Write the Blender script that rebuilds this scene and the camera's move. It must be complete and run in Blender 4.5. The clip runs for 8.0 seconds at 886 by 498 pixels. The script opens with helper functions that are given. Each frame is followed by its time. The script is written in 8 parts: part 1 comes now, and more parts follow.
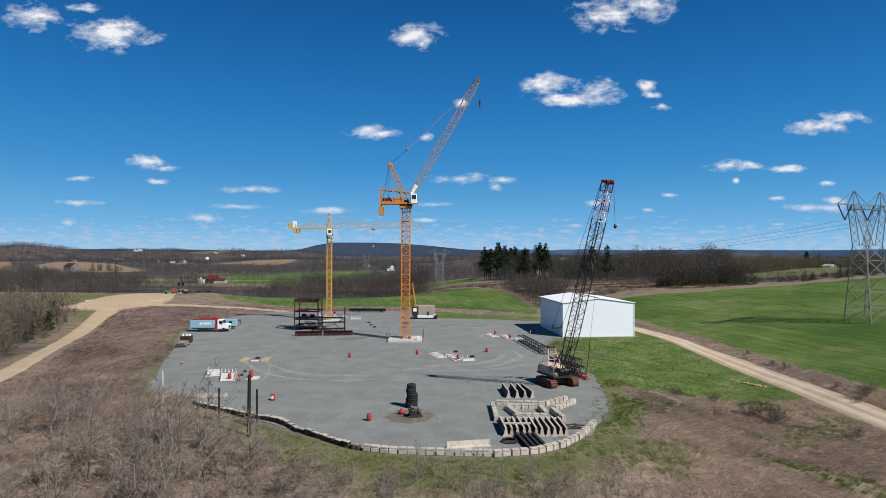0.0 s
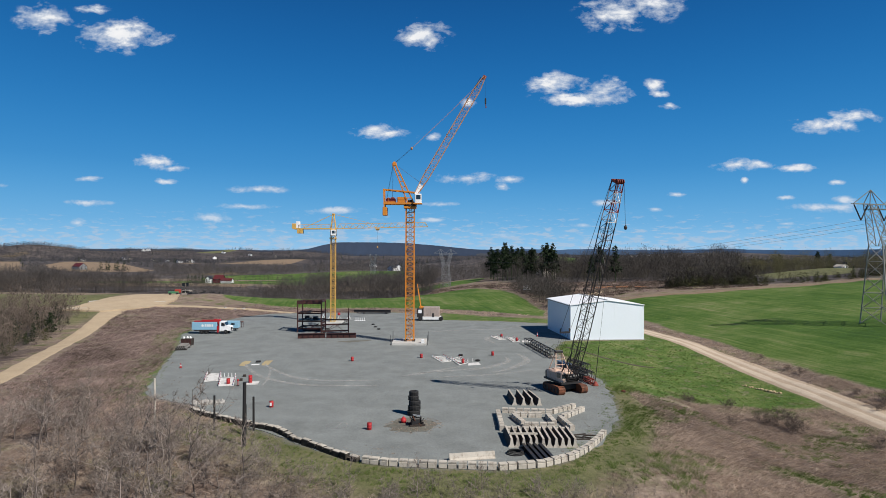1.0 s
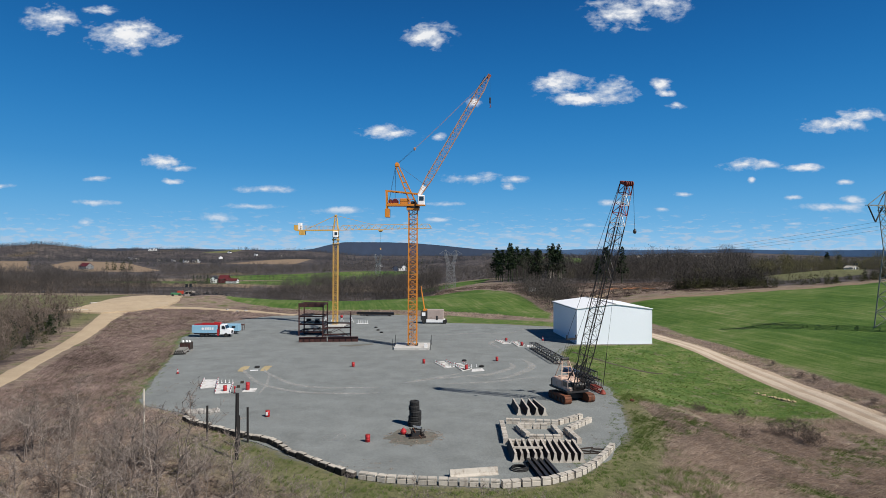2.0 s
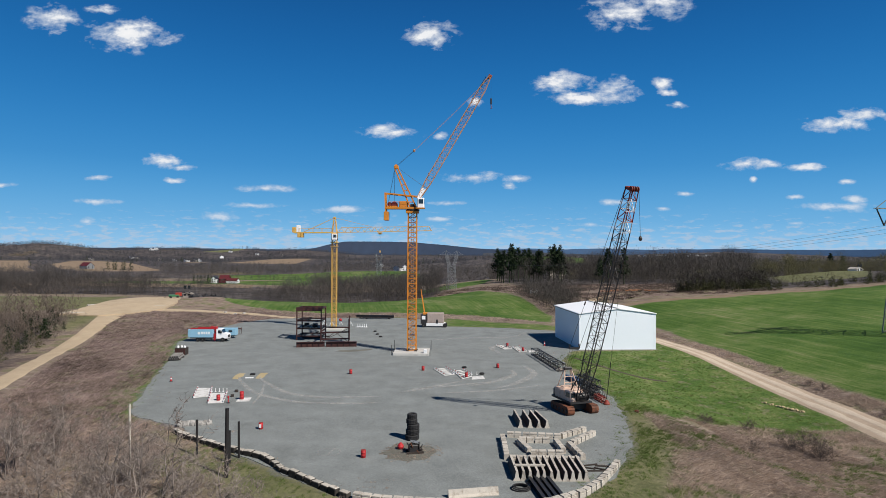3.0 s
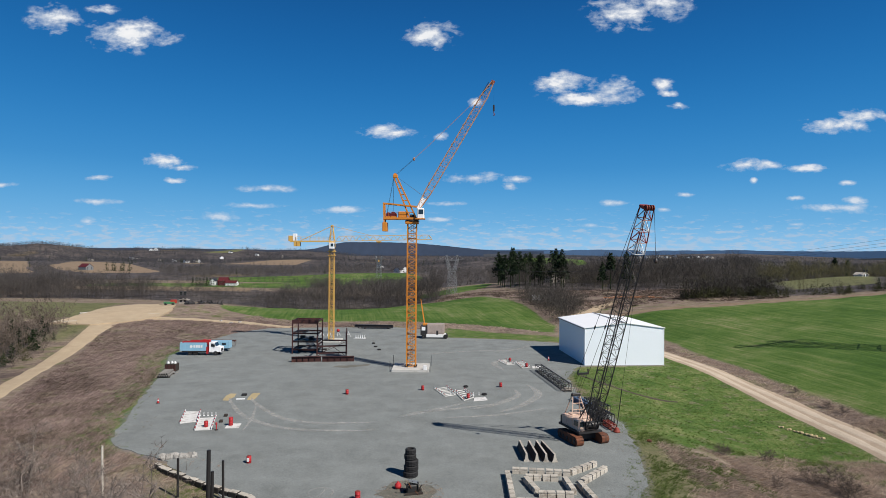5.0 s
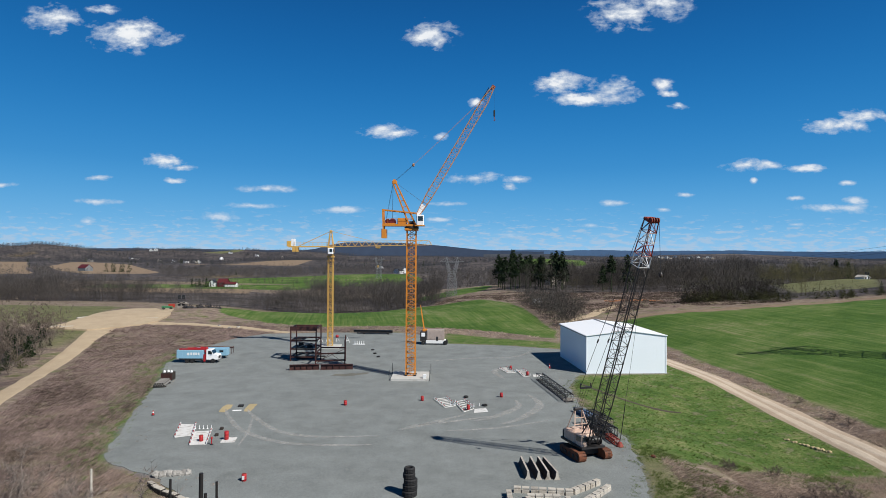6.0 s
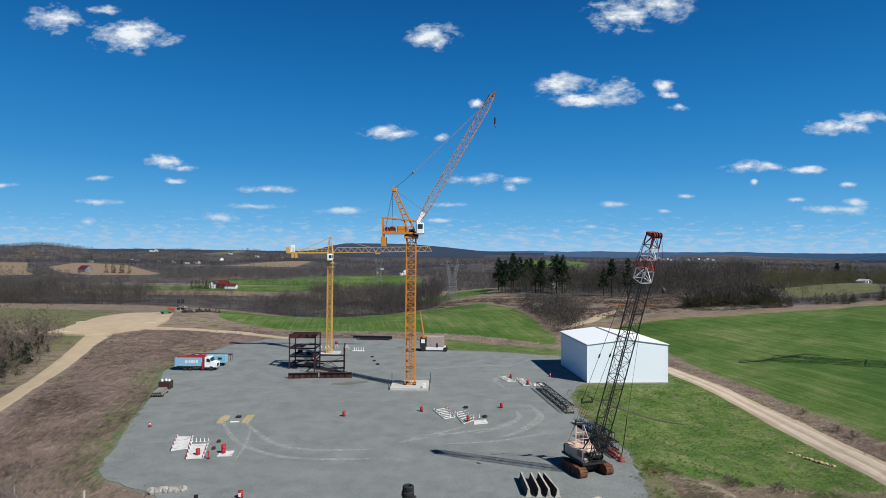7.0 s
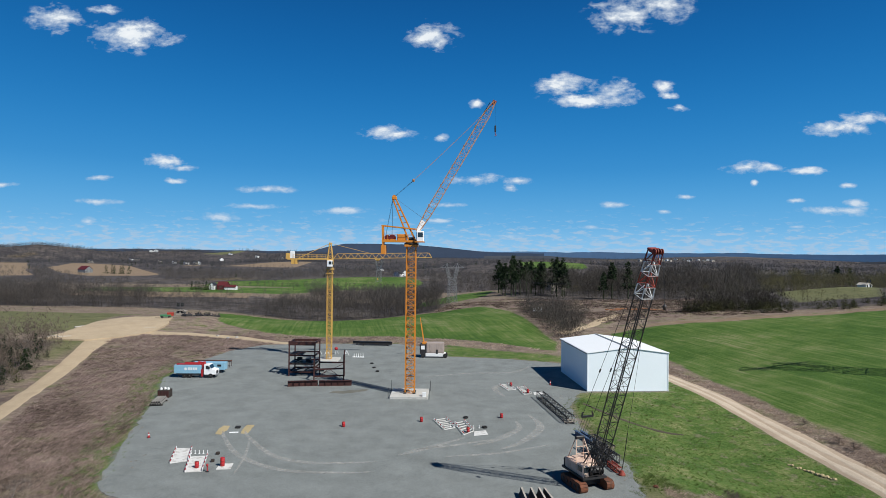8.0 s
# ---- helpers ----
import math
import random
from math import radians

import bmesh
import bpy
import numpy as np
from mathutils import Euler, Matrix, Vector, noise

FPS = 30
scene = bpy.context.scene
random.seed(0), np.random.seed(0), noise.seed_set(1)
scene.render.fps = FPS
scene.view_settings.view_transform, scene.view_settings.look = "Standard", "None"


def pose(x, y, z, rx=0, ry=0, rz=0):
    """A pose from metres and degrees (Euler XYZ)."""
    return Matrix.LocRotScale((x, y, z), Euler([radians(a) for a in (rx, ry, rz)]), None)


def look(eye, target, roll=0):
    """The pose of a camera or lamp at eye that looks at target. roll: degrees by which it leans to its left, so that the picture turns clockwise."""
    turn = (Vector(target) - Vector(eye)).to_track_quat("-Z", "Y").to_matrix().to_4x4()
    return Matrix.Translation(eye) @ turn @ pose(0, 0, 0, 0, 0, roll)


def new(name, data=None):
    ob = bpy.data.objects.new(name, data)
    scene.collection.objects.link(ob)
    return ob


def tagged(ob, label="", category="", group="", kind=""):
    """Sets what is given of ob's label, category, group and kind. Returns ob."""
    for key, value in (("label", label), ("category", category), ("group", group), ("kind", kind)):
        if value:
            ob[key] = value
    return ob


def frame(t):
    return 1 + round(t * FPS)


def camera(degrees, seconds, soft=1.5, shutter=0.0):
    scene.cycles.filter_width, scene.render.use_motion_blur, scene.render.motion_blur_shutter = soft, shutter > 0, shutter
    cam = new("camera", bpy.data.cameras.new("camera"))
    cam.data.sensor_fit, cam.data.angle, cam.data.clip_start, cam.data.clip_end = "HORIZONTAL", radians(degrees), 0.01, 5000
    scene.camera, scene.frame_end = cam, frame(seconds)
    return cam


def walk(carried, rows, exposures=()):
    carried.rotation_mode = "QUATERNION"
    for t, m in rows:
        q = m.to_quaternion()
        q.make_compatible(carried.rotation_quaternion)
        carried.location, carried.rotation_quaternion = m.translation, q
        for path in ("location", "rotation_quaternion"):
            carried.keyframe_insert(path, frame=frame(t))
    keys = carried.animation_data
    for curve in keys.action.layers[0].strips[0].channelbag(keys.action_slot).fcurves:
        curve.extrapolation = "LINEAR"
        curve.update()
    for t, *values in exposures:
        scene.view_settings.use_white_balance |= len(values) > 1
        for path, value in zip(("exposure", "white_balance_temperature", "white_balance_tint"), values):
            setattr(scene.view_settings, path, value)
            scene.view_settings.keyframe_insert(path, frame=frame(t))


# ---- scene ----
cam = camera(73.7, 8.0, soft=0.6)
PATH = [
    (0, (-0.38, -0.603, 17.288), (-0.43, 1.396, 17.305), 0.2),
    (0.5, (-0.23, 0.613, 17.453), (-0.292, 2.612, 17.468), 0.2),
    (1, (-0.086, 1.75, 17.572), (-0.159, 3.748, 17.588), 0.2),
    (1.5, (0.081, 2.943, 17.778), (-0.004, 4.941, 17.794), 0.2),
    (3, (0.361, 6.168, 18.956), (0.265, 8.166, 18.969), 0.3),
    (3.5, (0.302, 7.2, 19.454), (0.206, 9.198, 19.466), 0.3),
    (4, (0.17, 8.21, 19.995), (0.075, 10.208, 20.007), 0.3),
    (4.5, (0.117, 9.296, 20.512), (0.02, 11.293, 20.526), 0.4),
    (6, (0.037, 11.557, 22.371), (-0.06, 13.555, 22.386), 0.4),
    (6.5, (0.105, 12.046, 22.959), (0.006, 14.043, 22.975), 0.5),
    (7, (0.052, 12.301, 23.667), (-0.046, 14.299, 23.685), 0.5),
    (7.5, (-0.009, 12.48, 24.362), (-0.105, 14.477, 24.38), 0.6),
    (8, (0.004, 12.541, 25.09), (-0.094, 14.539, 25.109), 0.6),
]
walk(cam, [(t, look(eye, target, roll)) for t, eye, target, roll in PATH],
     exposures=[(0, 0.3, 6620, 10), (4.7, 0.3, 6620, 10), (6.0, 0.3, 6480, 8.5), (7.0, 0.3, 6370, 7), (8.0, 0.3, 6370, 7)])

# ---- light: clear midday sun from behind the right shoulder, deep blue sky with small cumulus ----
SUN = Vector((20.9, -15.6, 25.8)).normalized()


def build_world():
    world = bpy.data.worlds.new("sky")
    scene.world = world
    world.use_nodes = True
    nt = world.node_tree
    nt.nodes.clear()
    N, Lk = nt.nodes.new, nt.links.new
    out, bg, sky = N("ShaderNodeOutputWorld"), N("ShaderNodeBackground"), N("ShaderNodeTexSky")
    sky.sky_type, sky.sun_disc = "NISHITA", False
    sky.sun_elevation = math.asin(SUN.z)
    sky.sun_rotation = math.atan2(SUN.x, SUN.y)
    sky.altitude, sky.air_density, sky.dust_density, sky.ozone_density = 200, 1.0, 0.35, 2.5
    hs = N("ShaderNodeHueSaturation")
    hs.inputs["Saturation"].default_value, hs.inputs["Value"].default_value = 1.1, 1.0
    Lk(sky.outputs[0], hs.inputs["Color"])
    tex = N("ShaderNodeTexCoord")
    sep = N("ShaderNodeSeparateXYZ")
    Lk(tex.outputs["Generated"], sep.inputs[0])

    def math_node(op, a, b=None, clamp=False):
        n = N("ShaderNodeMath")
        n.operation, n.use_clamp = op, clamp
        for k, v in enumerate((a, b)):
            if v is None:
                continue
            if isinstance(v, (int, float)):
                n.inputs[k].default_value = v
            else:
                Lk(v, n.inputs[k])
        return n.outputs[0]

    # clear spring air: the blue deepens from the pale horizon upwards
    air = N("ShaderNodeValToRGB")
    air.color_ramp.interpolation = "B_SPLINE"
    stops = [(0.0, (0.26, 0.47, 0.69)), (0.05, (0.105, 0.345, 0.615)), (0.14, (0.026, 0.21, 0.50)), (0.28, (0.007, 0.118, 0.355)), (0.42, (0.004, 0.068, 0.236)), (0.6, (0.001, 0.024, 0.092)), (1.0, (0.001, 0.012, 0.05))]
    while len(air.color_ramp.elements) < len(stops):
        air.color_ramp.elements.new(0.5)
    for e, (p, c) in zip(air.color_ramp.elements, stops):
        e.position, e.color = p, (*c, 1)
    Lk(math_node("MAXIMUM", sep.outputs["Z"], 0.0), air.inputs[0])
    clear = N("ShaderNodeMix")
    clear.data_type = "RGBA"
    clear.inputs["Factor"].default_value = 0.98
    ten = N("ShaderNodeVectorMath")
    ten.operation = "SCALE"
    ten.inputs["Scale"].default_value = 10.0
    Lk(air.outputs[0], ten.inputs[0])
    Lk(hs.outputs[0], clear.inputs["A"]), Lk(ten.outputs[0], clear.inputs["B"])
    ahead = math_node("MAXIMUM", sep.outputs["Y"], 0.02)
    u, v = math_node("DIVIDE", sep.outputs["X"], ahead), math_node("DIVIDE", sep.outputs["Z"], ahead)
    uv = N("ShaderNodeCombineXYZ")
    Lk(u, uv.inputs[0]), Lk(v, uv.inputs[1])

    def noise_of(scale3, detail, rough, warp=0.0):
        m = N("ShaderNodeVectorMath")
        m.operation = "MULTIPLY"
        Lk(uv.outputs[0], m.inputs[0])
        m.inputs[1].default_value = scale3
        n = N("ShaderNodeTexNoise")
        n.inputs["Scale"].default_value, n.inputs["Detail"].default_value, n.inputs["Roughness"].default_value = 1.0, detail, rough
        n.inputs["Distortion"].default_value = warp
        Lk(m.outputs[0], n.inputs["Vector"])
        return n.outputs[0]

    # large cumulus: place and half size on the plane one unit ahead (across, up)
    high = [(-0.595, 0.378, 0.076, 0.028), (-0.734, 0.408, 0.046, 0.024), (-0.647, 0.423, 0.031, 0.01), (-0.072, 0.371, 0.04, 0.025),
            (0.253, 0.406, 0.056, 0.03), (0.313, 0.42, 0.046, 0.027), (0.15, 0.286, 0.045, 0.019), (0.23, 0.273, 0.048, 0.021),
            (0.188, 0.262, 0.065, 0.013), (0.318, 0.282, 0.02, 0.011), (0.323, 0.269, 0.018, 0.007), (0.341, 0.249, 0.018, 0.007),
            (0.6, 0.214, 0.058, 0.015), (0.645, 0.229, 0.044, 0.011), (-0.155, 0.211, 0.035, 0.014), (-0.128, 0.201, 0.037, 0.009)]
    middle = [(0.006, 0.256, 0.012, 0.009), (-0.052, 0.198, 0.012, 0.007), (-0.531, 0.156, 0.048, 0.012), (-0.501, 0.146, 0.026, 0.006),
              (0.457, 0.15, 0.053, 0.01), (0.551, 0.143, 0.036, 0.007), (0.001, 0.128, 0.045, 0.01), (0.075, 0.125, 0.023, 0.007),
              (0.064, 0.114, 0.015, 0.007), (-0.351, 0.11, 0.043, 0.008), (-0.653, 0.128, 0.025, 0.007), (-0.515, 0.123, 0.02, 0.006),
              (-0.828, 0.115, 0.027, 0.006), (0.465, 0.124, 0.006, 0.005), (0.616, 0.121, 0.016, 0.005)]
    low = [(-0.227, 0.073, 0.053, 0.006), (0.609, 0.079, 0.064, 0.008), (0.628, 0.092, 0.023, 0.008), (0.244, 0.086, 0.032, 0.006),
           (-0.44, 0.061, 0.042, 0.008), (-0.652, 0.086, 0.037, 0.006), (-0.38, 0.08, 0.057, 0.005), (0.355, 0.1, 0.017, 0.004),
           (0.32, 0.076, 0.014, 0.004), (0.198, 0.049, 0.019, 0.004), (0.061, 0.032, 0.03, 0.005), (-0.039, 0.084, 0.029, 0.004),
           (0.528, 0.095, 0.018, 0.004), (0.532, 0.052, 0.02, 0.004), (-0.672, 0.051, 0.016, 0.006), (-0.058, 0.057, 0.025, 0.004)]
    field, under = None, None
    for cu, cv, a, b in high + middle + low:
        sub, mul, ln = (N("ShaderNodeVectorMath") for _ in range(3))
        sub.operation, mul.operation, ln.operation = "SUBTRACT", "MULTIPLY", "LENGTH"
        Lk(uv.outputs[0], sub.inputs[0])
        sub.inputs[1].default_value = (cu, cv, 0)
        Lk(sub.outputs[0], mul.inputs[0])
        mul.inputs[1].default_value = (1 / (a * 1.15), 1 / (b * 1.15), 0)
        Lk(mul.outputs[0], ln.inputs[0])
        one = math_node("SUBTRACT", 1.0, ln.outputs["Value"])
        field = one if field is None else math_node("MAXIMUM", field, one)
    rag = noise_of((21, 42, 1), 6, 0.6, 0.2)
    fine = noise_of((75, 110, 1), 5, 0.6)
    body = math_node("ADD", field, math_node("MULTIPLY", math_node("SUBTRACT", rag, 0.53), 2.6))
    body = math_node("ADD", body, math_node("MULTIPLY", math_node("SUBTRACT", fine, 0.5), 0.8))
    body = math_node("MULTIPLY", body, 1.2, True)
    # keep the ragged noise inside the clouds' own reach
    reach = math_node("MULTIPLY", math_node("ADD", field, 0.25), 4.0, True)
    body = math_node("MULTIPLY", body, reach, True)
    # thin streaks of far cumulus low over the horizon
    streak = noise_of((40, 165, 1), 6, 0.6, 0.1)
    band = math_node("MULTIPLY", math_node("SUBTRACT", 0.085, v), 22.0, True)
    thick = math_node("MULTIPLY", math_node("SUBTRACT", 0.075, v), 2.2)
    streak = math_node("MULTIPLY", math_node("ADD", math_node("SUBTRACT", streak, 0.585), thick), 9.0, True)
    streak = math_node("MULTIPLY", math_node("MULTIPLY", streak, band), 0.62, True)
    body = math_node("MULTIPLY", body, math_node("ADD", math_node("MULTIPLY", v, 3.0, True), 0.5, True), True)
    cloud = math_node("MAXIMUM", body, streak)
    front = math_node("MULTIPLY", math_node("SUBTRACT", sep.outputs["Y"], 0.1), 5.0, True)
    cloud = math_node("MULTIPLY", cloud, front, True)
    shade = N("ShaderNodeMix")
    shade.data_type = "RGBA"
    shade.inputs["A"].default_value, shade.inputs["B"].default_value = (3.6, 4.5, 5.7, 1), (7.3, 7.4, 7.6, 1)
    Lk(math_node("MULTIPLY", body, math_node("ADD", rag, 0.32), True), shade.inputs["Factor"])
    mix = N("ShaderNodeMix")
    mix.data_type = "RGBA"
    Lk(cloud, mix.inputs["Factor"])
    Lk(clear.outputs["Result"], mix.inputs["A"])
    Lk(shade.outputs["Result"], mix.inputs["B"])
    Lk(mix.outputs["Result"], bg.inputs["Color"])
    bg.inputs["Strength"].default_value = 0.1
    Lk(bg.outputs[0], out.inputs[0])
    sun = new("sun", bpy.data.lights.new("sun", "SUN"))
    sun.data.energy, sun.data.angle, sun.data.color = 5.0, radians(0.53), (1.0, 0.955, 0.89)
    sun.matrix_world = look(SUN * 100, (0, 0, 0))


build_world()


# ---- materials ----
def tone(c, k):
    return (min(1, c[0] * k), min(1, c[1] * k), min(1, c[2] * k), 1)


def surface(name, base, rough=0.7, metal=0.0, spread=0.18, grain=6.0, patch=0.5, bump=0.0, stain=None, amount=0.0, stain_scale=1.2, each=0.0, spec=0.4):
    """Base colour varied at two scales, with optional stains, relief and a shift from object to object."""
    m = bpy.data.materials.new(name)
    m.use_nodes = True
    nt = m.node_tree
    N, Lk = nt.nodes.new, nt.links.new
    b = nt.nodes["Principled BSDF"]
    b.inputs["Roughness"].default_value, b.inputs["Metallic"].default_value = rough, metal
    b.inputs["Specular IOR Level"].default_value = spec
    geo = N("ShaderNodeNewGeometry")
    n1, n2 = N("ShaderNodeTexNoise"), N("ShaderNodeTexNoise")
    for n, s, d in ((n1, grain, 6), (n2, patch, 4)):
        n.inputs["Scale"].default_value, n.inputs["Detail"].default_value, n.inputs["Roughness"].default_value = s, d, 0.6
        Lk(geo.outputs["Position"], n.inputs["Vector"])
    mean = N("ShaderNodeMath")
    mean.operation = "ADD"
    Lk(n1.outputs[0], mean.inputs[0]), Lk(n2.outputs[0], mean.inputs[1])
    half = N("ShaderNodeMath")
    half.operation = "MULTIPLY"
    Lk(mean.outputs[0], half.inputs[0])
    half.inputs[1].default_value = 0.5
    ramp = N("ShaderNodeValToRGB")
    ramp.color_ramp.elements[0].position, ramp.color_ramp.elements[1].position = 0.3, 0.7
    ramp.color_ramp.elements[0].color, ramp.color_ramp.elements[1].color = tone(base, 1 - spread), tone(base, 1 + spread)
    Lk(half.outputs[0], ramp.inputs[0])
    col = ramp.outputs[0]
    if stain:
        n3 = N("ShaderNodeTexNoise")
        n3.inputs["Scale"].default_value, n3.inputs["Detail"].default_value, n3.inputs["Roughness"].default_value = stain_scale, 7, 0.68
        Lk(geo.outputs["Position"], n3.inputs["Vector"])
        r3 = N("ShaderNodeMapRange")
        r3.inputs["From Min"].default_value, r3.inputs["From Max"].default_value = 0.62 - 0.3 * amount, 0.78 - 0.3 * amount
        Lk(n3.outputs[0], r3.inputs[0])
        mx = N("ShaderNodeMix")
        mx.data_type = "RGBA"
        Lk(r3.outputs[0], mx.inputs["Factor"]), Lk(col, mx.inputs["A"])
        mx.inputs["B"].default_value = (*stain, 1)
        col = mx.outputs["Result"]
    if each:
        info, mul, add = N("ShaderNodeObjectInfo"), N("ShaderNodeMath"), N("ShaderNodeHueSaturation")
        mul.operation = "MULTIPLY_ADD"
        mul.inputs[1].default_value, mul.inputs[2].default_value = each, 1 - each / 2
        Lk(info.outputs["Random"], mul.inputs[0]), Lk(mul.outputs[0], add.inputs["Value"]), Lk(col, add.inputs["Color"])
        col = add.outputs[0]
    Lk(col, b.inputs["Base Color"])
    if bump:
        bp = N("ShaderNodeBump")
        bp.inputs["Strength"].default_value, bp.inputs["Distance"].default_value = 0.6, bump
        Lk(n1.outputs[0], bp.inputs["Height"]), Lk(bp.outputs[0], b.inputs["Normal"])
    return m


def strands(name, dark, light, rough=0.9, scale=0.12, lone=0.7, thin=0.0):
    """Colour that changes from strand to strand of one mesh; thin blades also pass light on."""
    m = bpy.data.materials.new(name)
    m.use_nodes = True
    nt = m.node_tree
    N, Lk = nt.nodes.new, nt.links.new
    b = nt.nodes["Principled BSDF"]
    b.inputs["Roughness"].default_value, b.inputs["Specular IOR Level"].default_value = rough, 0.15
    geo, n, mean, mx = N("ShaderNodeNewGeometry"), N("ShaderNodeTexNoise"), N("ShaderNodeMath"), N("ShaderNodeMix")
    n.inputs["Scale"].default_value, n.inputs["Detail"].default_value = scale, 4
    Lk(geo.outputs["Position"], n.inputs["Vector"])
    mean.operation = "MULTIPLY_ADD"
    Lk(geo.outputs["Random Per Island"], mean.inputs[0])
    mean.inputs[1].default_value = lone
    sub = N("ShaderNodeMath")
    sub.operation = "MULTIPLY_ADD"
    sub.inputs[1].default_value, sub.inputs[2].default_value = 1.1, -0.4
    Lk(n.outputs[0], sub.inputs[0]), Lk(sub.outputs[0], mean.inputs[2])
    mean.use_clamp = True
    mx.data_type = "RGBA"
    mx.inputs["A"].default_value, mx.inputs["B"].default_value = (*dark, 1), (*light, 1)
    Lk(mean.outputs[0], mx.inputs["Factor"]), Lk(mx.outputs["Result"], b.inputs["Base Color"])
    if thin:
        t, both = N("ShaderNodeBsdfTranslucent"), N("ShaderNodeMixShader")
        both.inputs[0].default_value = thin
        Lk(mx.outputs["Result"], t.inputs["Color"]), Lk(b.outputs[0], both.inputs[1]), Lk(t.outputs[0], both.inputs[2])
        Lk(both.outputs[0], nt.nodes["Material Output"].inputs[0])
    return m


M = {}
M["crane_yellow"] = surface("crane_yellow", (0.53, 0.195, 0.024), 0.45, 0, 0.12, 9, 0.6, 0, (0.24, 0.085, 0.02), 0.15)
M["jib_orange"] = surface("jib_orange", (0.40, 0.215, 0.125), 0.5, 0, 0.14, 9, 0.6, 0, (0.26, 0.14, 0.085), 0.3)
M["hammer_yellow"] = surface("hammer_yellow", (0.54, 0.325, 0.085), 0.45, 0, 0.12, 9, 0.6, 0, (0.297, 0.153, 0.0425), 0.15)
M["cab_white"] = surface("cab_white", (0.741, 0.75, 0.76), 0.4, 0, 0.05, 5, 0.8)
M["dark_glass"] = surface("dark_glass", (0.014, 0.021, 0.028), 0.08, 0, 0.1, 3, 1, spec=0.8)
M["cable"] = surface("cable", (0.042, 0.042, 0.0455), 0.5, 0.4, 0.2, 20, 2)
M["black_steel"] = surface("black_steel", (0.026, 0.025, 0.026), 0.5, 0.2, 0.3, 12, 1, 0, (0.06, 0.04, 0.03), 0.25)
M["red_paint"] = surface("red_paint", (0.28, 0.0315, 0.0175), 0.5, 0, 0.2, 8, 1, 0, (0.14, 0.035, 0.021), 0.2)
M["winch_red"] = surface("winch_red", (0.13, 0.018, 0.016), 0.5, 0.1, 0.2, 8, 1)
M["rust_red"] = surface("rust_red", (0.2, 0.032, 0.02), 0.65, 0, 0.2, 8, 1, 0, (0.07, 0.028, 0.0175), 0.3)
M["white_paint"] = surface("white_paint", (0.666, 0.675, 0.675), 0.5, 0, 0.08, 6, 1, 0, (0.405, 0.36, 0.306), 0.15)
M["peach_paint"] = surface("peach_paint", (0.56, 0.40, 0.31), 0.55, 0, 0.12, 4, 0.9, 0, (0.289, 0.145, 0.0935), 0.25)
M["track_rust"] = surface("track_rust", (0.15, 0.052, 0.025), 0.8, 0.1, 0.3, 10, 2, 0.02, (0.05, 0.03, 0.022), 0.5)
M["steel_maroon"] = surface("steel_maroon", (0.048, 0.018, 0.016), 0.6, 0.1, 0.25, 8, 1, 0, (0.105, 0.042, 0.028), 0.25)
M["concrete"] = surface("concrete", (0.4, 0.368, 0.32), 0.85, 0, 0.14, 12, 1.2, 0.01, (0.216, 0.184, 0.152), 0.35, 1.6, each=0.3)
M["slab"] = surface("slab", (0.44, 0.432, 0.408), 0.85, 0, 0.1, 10, 0.8, 0.008, (0.288, 0.272, 0.248), 0.3)
M["rubber"] = surface("rubber", (0.0126, 0.0126, 0.0133), 0.8, 0, 0.3, 14, 3, 0.01, each=0.4)
M["drum_red"] = surface("drum_red", (0.35, 0.0175, 0.021), 0.5, 0, 0.1, 8, 2, 0, (0.168, 0.021, 0.014), 0.2, each=0.25)
M["shed_white"] = surface("shed_white", (0.72, 0.775, 0.83), 0.4, 0, 0.02, 3, 0.25, spec=0.5)
M["roof_white"] = surface("roof_white", (0.82, 0.83, 0.84), 0.45, 0, 0.02, 3, 0.25)
M["truck_blue"] = surface("truck_blue", (0.216, 0.4, 0.528), 0.4, 0, 0.07, 4, 0.7, 0, (0.288, 0.304, 0.304), 0.1)
M["beige_box"] = surface("beige_box", (0.34, 0.28, 0.25), 0.6, 0, 0.1, 5, 1, 0, (0.168, 0.126, 0.098), 0.25)
M["wood_dark"] = surface("wood_dark", (0.0315, 0.0238, 0.0196), 0.85, 0, 0.3, 10, 2, 0.01)
M["fresh_wood"] = surface("fresh_wood", (0.3, 0.13, 0.06), 0.85, 0, 0.25, 6, 1, 0, (0.16, 0.07, 0.035), 0.3, each=0.4)
M["wood_pale"] = surface("wood_pale", (0.238, 0.21, 0.182), 0.85, 0, 0.2, 10, 2, 0.01, each=0.3)
M["galvanised"] = surface("galvanised", (0.252, 0.259, 0.259), 0.45, 0.5, 0.15, 6, 0.8)
M["pipe_grey"] = surface("pipe_grey", (0.2, 0.19, 0.175), 0.8, 0, 0.2, 8, 1.2, 0, (0.09, 0.08, 0.07), 0.35, each=0.5)
M["stone"] = surface("stone", (0.275, 0.264, 0.248), 0.9, 0, 0.25, 6, 1.5, 0.03, each=0.3)
M["bark"] = strands("bark", (0.0595, 0.0462, 0.0378), (0.182, 0.147, 0.122))
M["bark_far"] = strands("bark_far", (0.06, 0.054, 0.05), (0.175, 0.154, 0.14), 0.95, 0.05, 0.5, 0.45)
M["twig_near"] = strands("twig_near", (0.05, 0.04, 0.036), (0.33, 0.28, 0.247))
M["straw"] = strands("straw", (0.17, 0.125, 0.1), (0.64, 0.51, 0.41), thin=0.45)
M["straw_red"] = strands("straw_red", (0.06, 0.038, 0.038), (0.44, 0.335, 0.297), lone=1.0, thin=0.4)
